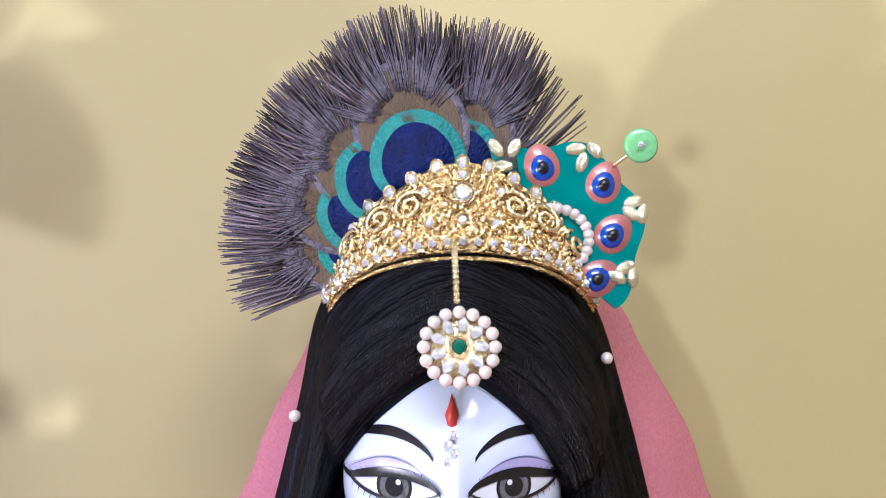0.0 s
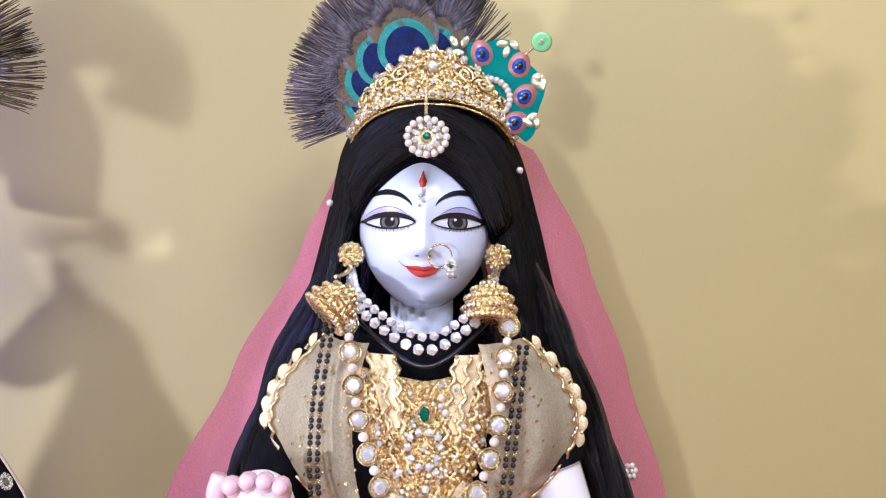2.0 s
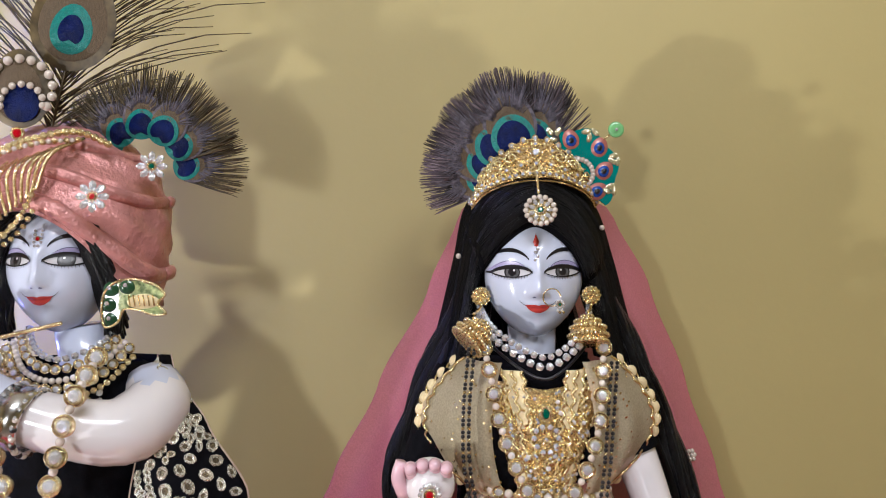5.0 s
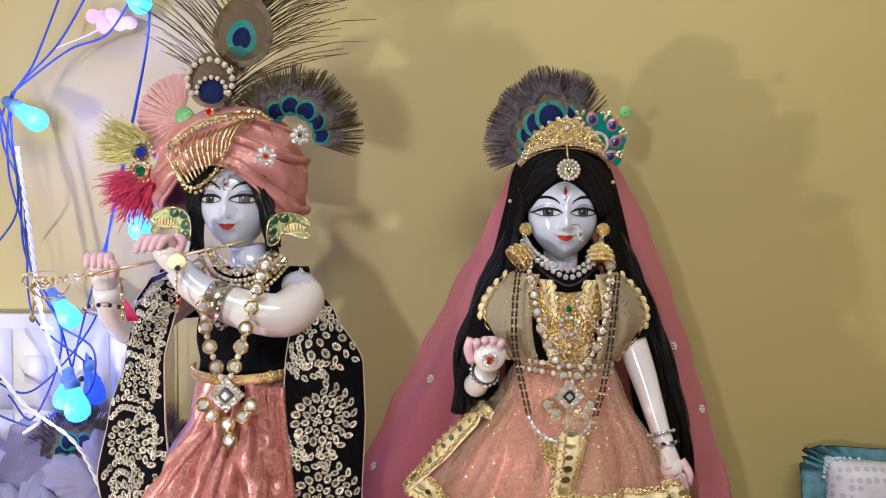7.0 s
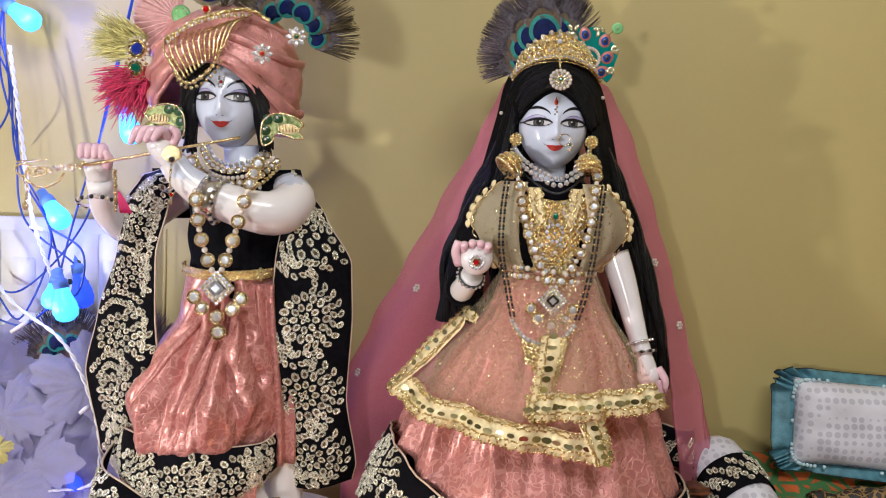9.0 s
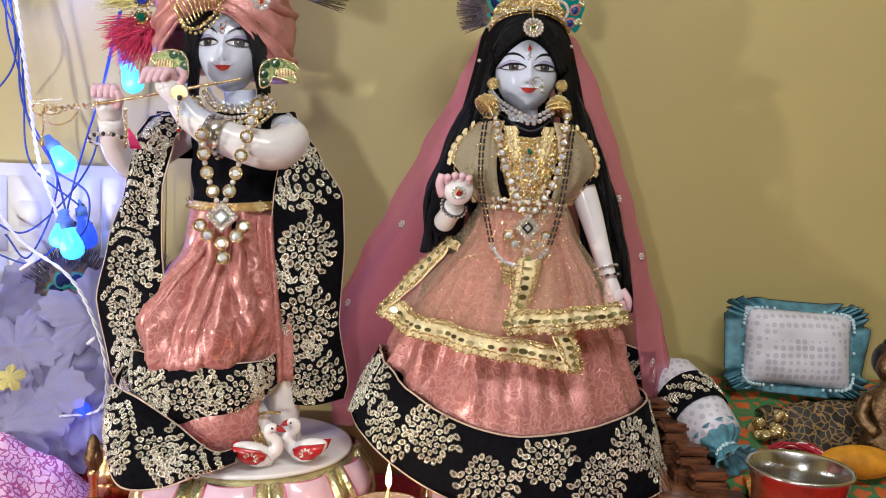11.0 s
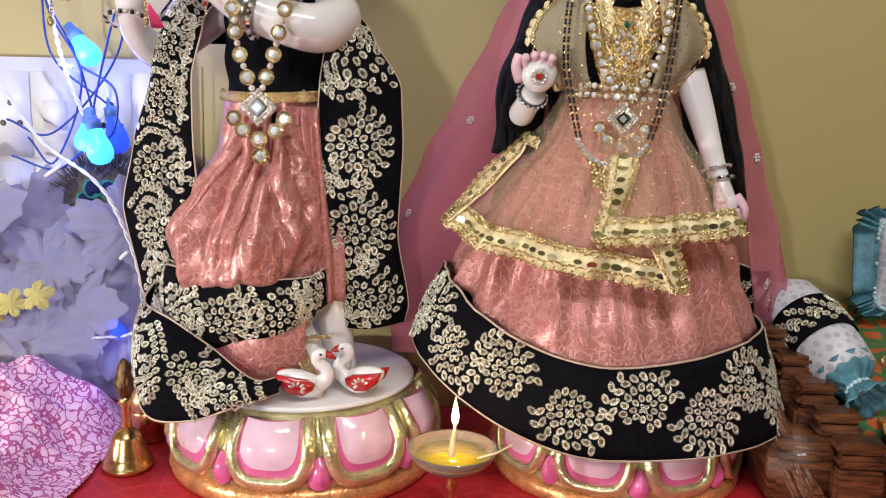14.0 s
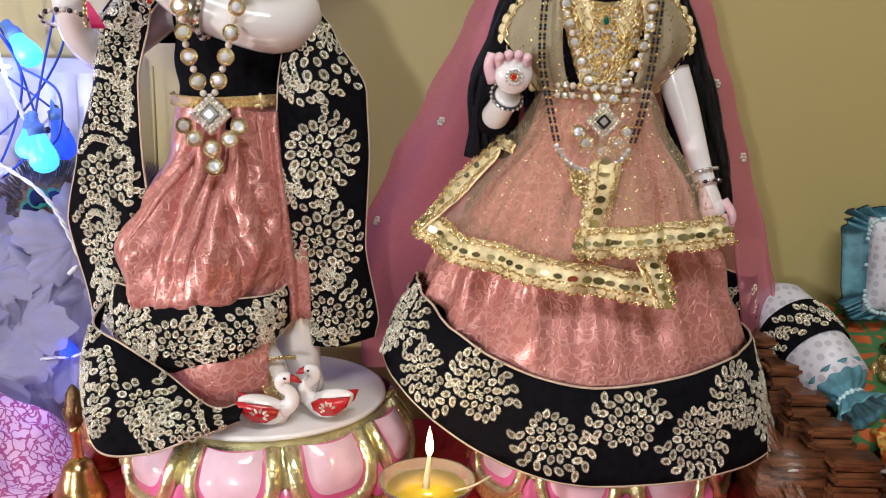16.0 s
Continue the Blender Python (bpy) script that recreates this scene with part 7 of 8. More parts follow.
# ---------------------------------------------------------------- small things on the pedestal and the cloth
REDEN = mat("red_enamel", (0.42, 0.015, 0.02), 0.25, var=0.2, scale=200, bump=0.1, coat=0.5)
for c, sd, rot in ((V((-0.258, -0.232, 0.085)), 1, 0.15), (V((-0.215, -0.214, 0.085)), -1, -0.25)):
    bm = bmesh.new()
    m = Matrix.Translation(c) @ Matrix.Rotation(rot, 4, "Z") @ Matrix.Diagonal((sd, 1, 1, 1))

    def body(u, v):
        a, b = 2 * math.pi * u, v
        x = -0.024 + 0.042 * b
        r = 0.0125 * math.sin(math.pi * min(1, 0.03 + b * 0.97)) ** 0.6
        return m @ V((x, 0.78 * r * math.cos(a), 0.0125 + 0.010 * (1 - b) ** 2.2 + r * math.sin(a) * 0.98))

    vs = grid(bm, body, 24, 16, wrap=True)
    caps(bm, [r[0] for r in vs]), caps(bm, [r[-1] for r in vs])
    tube(bm, [m @ p for p in spline([(0.010, 0, 0.014), (0.018, 0, 0.020), (0.017, 0, 0.029), (0.010, 0, 0.035), (0.011, 0, 0.041), (0.0175, 0, 0.0415)], 20)], [0.0075, 0.0065, 0.0052, 0.0048, 0.0056, 0.0042], 14)
    tube(bm, [m @ V(p) for p in ((0.017, 0, 0.0415), (0.022, 0, 0.0395), (0.0265, 0, 0.0370))], [0.0034, 0.0028, 0.0008], 10, 1)
    for ys in (-1, 1):
        wing_pts = [(-0.026, 0.011), (-0.022, 0.001), (-0.013, -0.0075), (-0.002, -0.009), (0.007, -0.004), (0.009, 0.002), (0.002, 0.006), (-0.010, 0.008)]
        wm = m @ Matrix.Translation((0, ys * 0.0088, 0.0155)) @ Matrix.Rotation(-ys * math.pi / 2 if ys < 0 else math.pi / 2, 4, "X")
        if ys > 0:
            wm = m @ Matrix.Translation((0, 0.0088, 0.0155)) @ Matrix.Rotation(math.pi / 2, 4, "X") @ Matrix.Diagonal((1, 1, -1, 1))
        else:
            wm = m @ Matrix.Translation((0, -0.0088, 0.0155)) @ Matrix.Rotation(math.pi / 2, 4, "X")
        outline(bm, wing_pts, 0.0026, wm, 1, 0.12)
        for k in range(6):
            a = math.radians(150 - 48 * k / 1.3)
            oval(bm, wm @ Matrix.Translation((-0.007 + 0.006 * math.cos(a), -0.0015 + 0.0045 * math.sin(a), 0.0024)) @ Matrix.Rotation(a - math.pi / 2, 4, "Z"), 0, 0, 0.0012, 0.0024, 0, 2, 0, 10)
        ball(bm, m @ V((0.0130, ys * 0.0046, 0.0422)), (0.0016, 0.0008, 0.0012), 8, 6, 3)
    single("swan_figurine", bm, [WHITEP, REDEN, PALEGOLD, BLACKP], "white ceramic swan figurine with red painted wings", "figurine", "swan figurines")

bell = thing("brass_bell", (-0.432, -0.205, 0), "small brass hand bell with an ornate dark handle", "bell")
bm = bmesh.new()
lathe(bm, [(0.0, 0.001), (0.0225, 0.001), (0.0235, 0.003), (0.0228, 0.006), (0.0215, 0.007), (0.0218, 0.010), (0.0190, 0.013), (0.0185, 0.016), (0.0160, 0.022), (0.0140, 0.028), (0.0135, 0.030), (0.0120, 0.034), (0.0075, 0.038), (0.0045, 0.040)], (-0.432, -0.205, 0), 40)
part("cup", bm, BRASS, bell)
bm = bmesh.new()
lathe(bm, [(0.0045, 0.039), (0.0052, 0.042), (0.0042, 0.048), (0.0046, 0.060), (0.0065, 0.064), (0.0055, 0.067), (0.0050, 0.070)], (-0.432, -0.205, 0), 20)
part("shaft", bm, BRASS, bell)
bm = bmesh.new()
lathe(bm, [(0.005, 0.069), (0.0082, 0.076), (0.0088, 0.083), (0.0065, 0.092), (0.0060, 0.098), (0.0030, 0.104), (0.0005, 0.1065)], (-0.432, -0.205, 0), 18)
fin = part("finial", bm, DARKBRASS, bell, "dark cast finial")
for k in range(8):
    a = k * 0.785
    bm = bmesh.new()
    ball(bm, (-0.432 + 0.0078 * math.cos(a), -0.205 + 0.0078 * math.sin(a), 0.080 + 0.004 * (k % 2)), (0.002, 0.002, 0.005), 8, 6)
    part("knob", bm, DARKBRASS, fin)

pot = thing("brass_pot", (-0.437, -0.140, 0), "small brass and copper pot on the red cloth", "pot")
bm = bmesh.new()
lathe(bm, [(0.0, 0.0005), (0.014, 0.0005), (0.015, 0.004), (0.012, 0.008), (0.018, 0.014), (0.0225, 0.024), (0.0222, 0.034), (0.021, 0.037)], (-0.437, -0.140, 0), 36)
part("belly", bm, COPPER, pot, "red copper belly")
bm = bmesh.new()
lathe(bm, [(0.0215, 0.036), (0.0235, 0.039), (0.0205, 0.050), (0.014, 0.062), (0.0125, 0.067), (0.017, 0.073), (0.0165, 0.074), (0.010, 0.070)], (-0.437, -0.140, 0), 36)
part("shoulder", bm, BRASS, pot)

LAMPGLASS = mat("clear_lamp_glass", (0.92, 0.88, 0.76), 0.06, var=0.05, bump=0.1, fine=300, trans=0.85)
OIL = mat("lamp_oil", (0.58, 0.43, 0.03), 0.04, var=0.05, bump=0.0, coat=1.0)
FLAME = mat("flame", (1.0, 0.62, 0.25), 0.5, var=0.0, bump=0, emit=14.0)
WAX = mat("cotton_wick", (0.72, 0.58, 0.36), 0.8, var=0.1, bump=0.3)
LX, LY = -0.126, -0.305
diya = thing("oil_lamp", (LX, LY, 0), "brass oil lamp on a stem with a burning wick", "lamp")
bm = bmesh.new()
lathe(bm, [(0.003, 0.060), (0.012, 0.061), (0.024, 0.066), (0.031, 0.072), (0.0345, 0.079), (0.0350, 0.0805), (0.0335, 0.0800), (0.030, 0.0745), (0.022, 0.069), (0.010, 0.066), (0.001, 0.0655)], (LX, LY, 0), 44)
part("dish", bm, LAMPGLASS, diya, "clear glass bowl")
bm = bmesh.new()
lathe(bm, [(0.0005, 0.0738), (0.0296, 0.0738), (0.0290, 0.0728), (0.001, 0.0722)], (LX, LY, 0), 40)
part("oil", bm, OIL, diya, "yellow oil")
bm = bmesh.new()
lathe(bm, [(0.0, 0.0005), (0.020, 0.0005), (0.021, 0.003), (0.014, 0.006), (0.005, 0.010), (0.0035, 0.016), (0.005, 0.020), (0.0035, 0.024), (0.0032, 0.044), (0.005, 0.048), (0.0035, 0.052), (0.0040, 0.058), (0.006, 0.0605)], (LX, LY, 0), 28)
part("stem", bm, BRASS, diya)
bm = bmesh.new()
tube(bm, spline([(LX - 0.001, LY - 0.002, 0.069), (LX, LY, 0.083), (LX + 0.0015, LY + 0.002, 0.098)], 10), [0.0026, 0.0024, 0.0018, 0.001], 8)
part("wick", bm, WAX, diya, "cotton wick")
bm = bmesh.new()
lathe(bm, [(0.0004, 0.0965), (0.0024, 0.1000), (0.0030, 0.1040), (0.0022, 0.1105), (0.0010, 0.1160), (0.0002, 0.1200)], (LX + 0.0015, LY + 0.002, 0), 16)
fl = part("flame", bm, FLAME, diya, "small yellow flame")
fl.visible_shadow = False
wk = wire_part("cotton_thread", [(LX + 0.020, LY - 0.010, 0.0765), (LX + 0.033, LY - 0.012, 0.082), (LX + 0.046, LY - 0.006, 0.087)], 0.0009, WAX, diya, 10)

# ---------------------------------------------------------------- beside the flute player: board, lights, leaves, lace
board = thing("switch_board", (-0.60, -0.03, 0.10), "white plastic switch board with sockets on the wall", "switch board")
bm = bmesh.new()
box(bm, (-0.80, -0.028, 0.085), (-0.452, -0.001, 0.3785), 0.003)
part("back_box", bm, BOARD, board)
for ix, x in enumerate((-0.745, -0.689, -0.633, -0.577, -0.521, -0.480)):
    for iz, z in enumerate((0.117, 0.178, 0.238, 0.318)):
        w, h = (0.027 if ix < 5 else 0.012), (0.0285 if iz < 3 else 0.046)
        bm = bmesh.new()
        box(bm, (x - w, -0.0315, z - h), (x + w, -0.0278, z + h), 0.0012)
        pl = part("module", bm, BOARD, board)
        if ix in (1, 2, 4) and iz in (1, 3) or (ix, iz) == (3, 2):
            for dx, dz in ((0, 0.012), (-0.0095, -0.010), (0.0095, -0.010)):
                bm = bmesh.new()
                lathe(bm, [(0.0002, 0.0002), (0.0030, 0.0002), (0.0034, 0.0), (0.0034, -0.002)], n=14, m=facing((x + 0.006 + dx, -0.0318, z + dz)))
                part("socket_hole", bm, DARKP, pl, "dark socket hole")
        else:
            bm = bmesh.new()
            box(bm, (x - w * 0.5, -0.0350, z - 0.016), (x + w * 0.5, -0.0312, z + 0.016), 0.0015)
            part("rocker", bm, BOARD, pl)

BLUEW = mat("blue_wire", (0.012, 0.05, 0.30), 0.35, var=0.2, bump=0)
WHITEW = mat("white_wire", (0.72, 0.72, 0.74), 0.4, var=0.05, bump=0)
BULB = mat("lit_blue_bulb", (0.07, 0.45, 1.0), 0.2, var=0.05, bump=0, emit=1.9)
BULBD = mat("deep_blue_bulb", (0.02, 0.05, 1.0), 0.2, var=0.05, bump=0, emit=2.0)
CAPB = mat("blue_bulb_cap", (0.10, 0.22, 0.50), 0.4, var=0.1, bump=0)
string_light = thing("fairy_light_string", (-0.60, -0.04, 0.0), "tangled blue wires of a fairy light string", "wires")
for P in ([V((-0.5070, -0.0350, 0.7370)), V((-0.5440, -0.0350, 0.6790)), V((-0.5970, -0.0400, 0.6200)), V((-0.6020, -0.0450, 0.5730)), V((-0.5810, -0.0450, 0.5180)), V((-0.5700, -0.0500, 0.4310)), V((-0.5340, -0.0550, 0.3570)), V((-0.5650, -0.0600, 0.2700)), V((-0.5930, -0.0600, 0.2950))],
          [V((-0.5370, -0.0350, 0.7380)), V((-0.5700, -0.0350, 0.6610)), V((-0.5940, -0.0400, 0.6170)), V((-0.5960, -0.0450, 0.5420)), V((-0.5760, -0.0500, 0.4680)), V((-0.5680, -0.0500, 0.3810)), V((-0.5090, -0.0550, 0.3320))],
          [V((-0.4370, -0.0350, 0.7370)), V((-0.4460, -0.0350, 0.6600)), V((-0.4790, -0.0450, 0.4930)), V((-0.5010, -0.0550, 0.4070)), V((-0.5190, -0.0600, 0.3330)), V((-0.5260, -0.0600, 0.2890))],
          [V((-0.4410, -0.0350, 0.7370)), V((-0.4440, -0.0350, 0.6730)), V((-0.4830, -0.0450, 0.4810)), V((-0.4980, -0.0500, 0.3810)), V((-0.5640, -0.0600, 0.3010)), V((-0.6150, -0.0600, 0.3130))],
          [V((-0.6190, -0.0350, 0.6360)), V((-0.6010, -0.0400, 0.5860)), V((-0.5840, -0.0450, 0.5240)), V((-0.5760, -0.0500, 0.4490)), V((-0.5420, -0.0500, 0.3810)), V((-0.5190, -0.0500, 0.2930))],
          [V((-0.6170, -0.0450, 0.4520)), V((-0.5870, -0.0450, 0.4990)), V((-0.5940, -0.0400, 0.5740)), V((-0.5950, -0.0400, 0.6230))],
          [V((-0.6120, -0.0600, 0.2750)), V((-0.5620, -0.0650, 0.2620)), V((-0.5300, -0.0650, 0.2840)), V((-0.5010, -0.0600, 0.3020)), V((-0.4970, -0.0600, 0.3460)), V((-0.5340, -0.0550, 0.3690))],
          [V((-0.4550, -0.0350, 0.7370)), V((-0.4870, -0.0350, 0.6910)), V((-0.5320, -0.0350, 0.6730)), V((-0.5940, -0.0400, 0.6260))]):
    wire_part("wire", P, 0.0012, BLUEW, string_light, 70)
white_string = thing("white_light_string", (-0.58, -0.05, 0.0), "twisted white wires of a small light string", "wires")
for P in ([V((-0.5830, -0.0500, 0.5670)), V((-0.5670, -0.0550, 0.4680)), V((-0.5530, -0.0600, 0.3820)), V((-0.5230, -0.0650, 0.3030))], [V((-0.6220, -0.0700, 0.3620)), V((-0.5710, -0.0750, 0.2930)), V((-0.5130, -0.0800, 0.2530)), V((-0.4840, -0.0850, 0.2110)), V((-0.4640, -0.0900, 0.1500)), V((-0.4660, -0.1000, 0.1020)), V((-0.5080, -0.1100, 0.0940))]):
    for s in (0, math.pi):
        Q = spline(P, 140)
        wire_part("strand", [q + V((0.0013 * math.cos(i * 0.55 + s), 0.0013 * math.sin(i * 0.55 + s), 0)) for i, q in enumerate(Q)], 0.0013, WHITEW, white_string, 280)
for P in ([V((-0.5550, -0.0600, 0.3710)), V((-0.5400, -0.0620, 0.3680))], [V((-0.5710, -0.0700, 0.2550)), V((-0.5520, -0.0700, 0.2680))], [V((-0.4850, -0.0900, 0.1740)), V((-0.4760, -0.0900, 0.1820))]):
    wire_part("tiny_bulb", P, [0.0022, 0.0026, 0.0026, 0.0018], WHITEW, white_string, 8)


def bulb(p, d, r, material, label):
    b = thing("fairy_bulb", p, label, "light bulb", "fairy bulbs")
    z = V(d).normalized()
    m = z.to_track_quat("Z", "Y").to_matrix().to_4x4()
    m.translation = V(p)
    bm = bmesh.new()
    lathe(bm, [(0.25 * r, -1.9 * r), (0.62 * r, -1.7 * r), (0.68 * r, -1.2 * r), (0.95 * r, -0.3 * r), (1.0 * r, 0.25 * r), (0.85 * r, 0.75 * r), (0.45 * r, 1.05 * r), (0.08 * r, 1.12 * r)], n=24, m=m)
    g = part("glass", bm, material, b, "glowing blue envelope")
    bm = bmesh.new()
    lathe(bm, [(0.2 * r, -3.3 * r), (0.42 * r, -3.2 * r), (0.5 * r, -2.4 * r), (0.66 * r, -2.3 * r), (0.66 * r, -1.6 * r)], n=16, m=m)
    part("cap", bm, CAPB, b, "blue plastic cap")
    return b


for p, d, r, mt in ((V((-0.5650, -0.0450, 0.5970)), (0.8, 0, -0.5), 0.0125, BULB), (V((-0.4500, -0.0450, 0.4790)), (0.35, 0, -1), 0.0125, BULB), (V((-0.4490, -0.0400, 0.7250)), (0.6, 0, -0.8), 0.0125, BULB), (V((-0.5230, -0.0600, 0.3820)), (0.6, -0.2, -0.7), 0.0120, BULB), (V((-0.5110, -0.0700, 0.2840)), (0.3, -0.1, -1), 0.0135, BULB), (V((-0.5260, -0.0700, 0.2940)), (-0.2, -0.1, -1), 0.0105, BULB), (V((-0.5100, -0.0250, 0.2940)), (0.2, 0, -1), 0.0150, BULBD), (V((-0.4860, -0.1000, 0.1000)), (0.4, -0.2, -0.4), 0.0075, BULBD)):
    bulb(p, d, r, mt, "lit blue fairy bulb hanging on blue wire")

LEAFW = VEIL.copy()
LEAFW.name = "white_sheer_leaf"
for n in LEAFW.node_tree.nodes:
    if n.type == "BSDF_PRINCIPLED":
        n.inputs["Base Color"].default_value = (0.38, 0.37, 0.56, 1)
    if n.type == "BSDF_TRANSLUCENT":
        n.inputs[0].default_value = (0.38, 0.37, 0.56, 1)
    if n.type == "BSDF_TRANSPARENT":
        n.inputs[0].default_value = (1, 1, 1, 1)
    if n.type == "MAP_RANGE":
        n.inputs[3].default_value, n.inputs[4].default_value = 0.62, 0.88
LEAFY = mat("yellow_cloth_leaf", (0.50, 0.44, 0.14), 0.6, var=0.1, scale=60, bump=0.25, fine=300)
LEAFPK = mat("pink_cloth_petal", (0.70, 0.42, 0.55), 0.6, var=0.1, scale=60, bump=0.25, fine=300)
spray = thing("artificial_leaf_spray", (-0.57, -0.07, 0), "spray of large white cloth leaves on white stems", "artificial plant")


def cloth_leaf(c, R, turn, lean, seed, material, owner, to=(0, -1, 0.25), lobes=5):
    rng = random.Random(seed)
    m = facing(c, V(to) + V((lean, 0, 0)), turn)
    ph = rng.uniform(0, 6)

    def f(u, v):
        a = 2 * math.pi * u
        g = abs(math.cos(a * lobes / 2))
        rr = R * (0.55 + 0.45 * g ** 0.8 + 0.05 * math.sin(a * 23)) * (1 - 0.25 * max(0, -math.sin(a)))
        r = rr * v
        z = 0.10 * R * math.cos(2 * a + ph) * v * v - 0.07 * R * g ** 6 * v - 0.14 * R * v * v + 0.09 * R * noise.noise(V((r * 60 * math.cos(a), r * 60 * math.sin(a), seed)))
        return m @ V((r * math.cos(a), r * math.sin(a), z))

    bm = bmesh.new()
    grid(bm, f, 92, 10, wrap=True)
    bmesh.ops.remove_doubles(bm, verts=bm.verts, dist=1e-6)
    part("leaf", bm, material, owner)


for k, (a, b, c) in enumerate(((-0.600, -0.060, 0.200), (-0.640, -0.075, 0.150), (-0.570, -0.085, 0.165), (-0.540, -0.095, 0.120), (-0.505, -0.085, 0.150), (-0.485, -0.075, 0.200), (-0.615, -0.100, 0.100), (-0.570, -0.110, 0.085), (-0.520, -0.105, 0.075), (-0.480, -0.095, 0.100), (-0.665, -0.085, 0.205), (-0.655, -0.110, 0.080))):
    cloth_leaf((a, b, c), 0.072 + 0.012 * math.sin(k * 2.1), k * 1.3, 0.5 * math.sin(k * 1.7), k, LEAFW, spray)
    wire_part("stem", [(a, b + 0.004, c), ((a - 0.57) / 2, -0.05, c * 0.45), (-0.57 + 0.004 * k - 0.02, -0.055, 0.0)], 0.0012, WHITEW, spray, 14)
for k, (a, b, c) in enumerate(((-0.588, -0.118, 0.128), (-0.610, -0.120, 0.120), (-0.560, -0.120, 0.140))):
    cloth_leaf((a, b, c), 0.017, k * 2.0, 0.4, 40 + k, LEAFY, spray)
blossom = thing("pink_cloth_blossom", V((-0.4800, -0.0300, 0.7060)), "pale pink cloth blossom hanging among blue wires", "artificial flower")
for k in range(4):
    cloth_leaf(V((-0.4830, -0.0300, 0.7070)) + V((0.010 * (k - 1.5), -0.004, 0.003 * (-1) ** k)), 0.013, k * 1.1, 0.3, 60 + k, LEAFPK, blossom, lobes=2)
wire_part("stem", [V((-0.4840, -0.0280, 0.7080)), V((-0.5070, -0.0320, 0.6920)), V((-0.5450, -0.0350, 0.6760))], 0.0008, WHITEW, blossom, 14)

darkf = thing("dark_feather_bunch", V((-0.5410, -0.0350, 0.1960)), "bunch of dark clipped peacock feathers before a switch board", "feather bunch")
for k, (deg, re) in enumerate(((40, 0.030), (150, 0.032), (180, 0.03), (75, 0.034), (112, 0.036))):
    fan_feather(darkf, V((-0.5200, -0.0450, 0.2170)), math.radians(deg), 0, re, 0.014, 0.068, 300 + k, 0.40, 0.001 * k, None, 90)
wire_part("quills", [V((-0.5210, -0.0430, 0.2170)), (-0.515, -0.045, 0.12), (-0.512, -0.045, 0.0)], 0.0022, BARBG, darkf, 14)
darkg = thing("dark_feather_bunch", V((-0.4370, -0.0500, 0.2270)), "bunch of dark clipped feathers behind a black shawl", "feather bunch")
for k, deg in enumerate((30, 60, 95)):
    fan_feather(darkg, V((-0.4360, -0.0500, 0.2270)), math.radians(deg), 0, 0.028, 0.012, 0.058, 330 + k, 0.35, 0.001 * k, None, 70)
wire_part("quills", [V((-0.4360, -0.0500, 0.2270)), (-0.43, -0.05, 0.10), (-0.43, -0.05, 0.0)], 0.0022, BARBG, darkg, 14)
STICK = mat("bamboo_stick", (0.35, 0.26, 0.06), 0.5, var=0.2, scale=90, stretch=(1, 1, 0.1))
bm = bmesh.new()
tube(bm, [(-0.418, -0.03, 0.0), (-0.4175, -0.028, 0.2), (-0.4165, -0.026, 0.372)], [0.0022, 0.0022, 0.0012], 8)
single("incense_stick", bm, STICK, "thin yellow brown stick leaning by the wall", "stick")

LACE = patterned("pink_lace", (0.95, 0.60, 0.80), (0.52, 0.11, 0.30), 115, 0.7, width=0.11, bump=0.6, wave=True)
lace = thing("pink_lace_cloth", (-0.56, -0.19, 0), "crumpled bright pink lace cloth on the altar", "cloth")
bm = bmesh.new()


def lace_f(u, v):
    x, y = -0.735 + 0.275 * u, -0.095 - 0.235 * v
    e = min(1.0, 7 * (1 - u)) * min(1.0, 9 * (1 - v)) * min(1, 0.45 + 4 * v)
    h = 0.092 * (1 - 0.55 * v) * math.exp(-((u - 0.42) / 0.48) ** 2) * e
    h += (0.022 * noise.noise(V((u * 5, v * 4, 1.0))) + 0.010 * noise.noise(V((u * 11, v * 12, 3.0))) + 0.008 * math.sin(9 * u + 7 * v)) * e
    return V((x + 0.012 * noise.noise(V((u * 5, v * 5, 7))), y + 0.014 * noise.noise(V((u * 6, v * 3, 9))), max(0.0035, h)))


grid(bm, lace_f, 90, 70)
part("lace", bm, LACE, lace, solid=0.0012)
bm = bmesh.new()
for k in range(46):
    p = lace_f(1.0, k / 45)
    ball(bm, p + V((0.002, 0, 0.001)), (0.0042, 0.0035, 0.0016), 8, 6)
part("scalloped_edge", bm, LACE, lace, kind="stuff")

# ---------------------------------------------------------------- carved seat with cushions and vessels
throne = thing("carved_wooden_seat", (0.30, -0.11, 0), "dark carved wooden seat with stepped arm and marble inlay", "seat")
bm = bmesh.new()
box(bm, (0.185, -0.205, 0.0), (0.68, -0.010, 0.050), 0.003)
part("platform", bm, WOOD2, throne)
for x0, x1, z0, z1 in ((0.232, 0.66, 0.006, 0.024), (0.232, 0.66, 0.030, 0.044)):
    bm = bmesh.new()
    box(bm, (x0, -0.2105, z0), (x1, -0.2045, z1), 0.002)
    part("front_moulding", bm, WOOD2, throne)
bm = bmesh.new()
box(bm, (0.222, -0.214, 0.0505), (0.68, -0.190, 0.0535), 0.001)
part("inlay_strip", bm, WHITEP, throne, "white stone inlay")
for k in range(6):
    bm = bmesh.new()
    oval(bm, Matrix.Translation((0.250 + 0.062 * k, -0.2055, 0.0538)), 0, 0, 0.017, 0.0075, 0, 0)
    part("grey_inlay", bm, GREYST, throne, "grey stone oval")
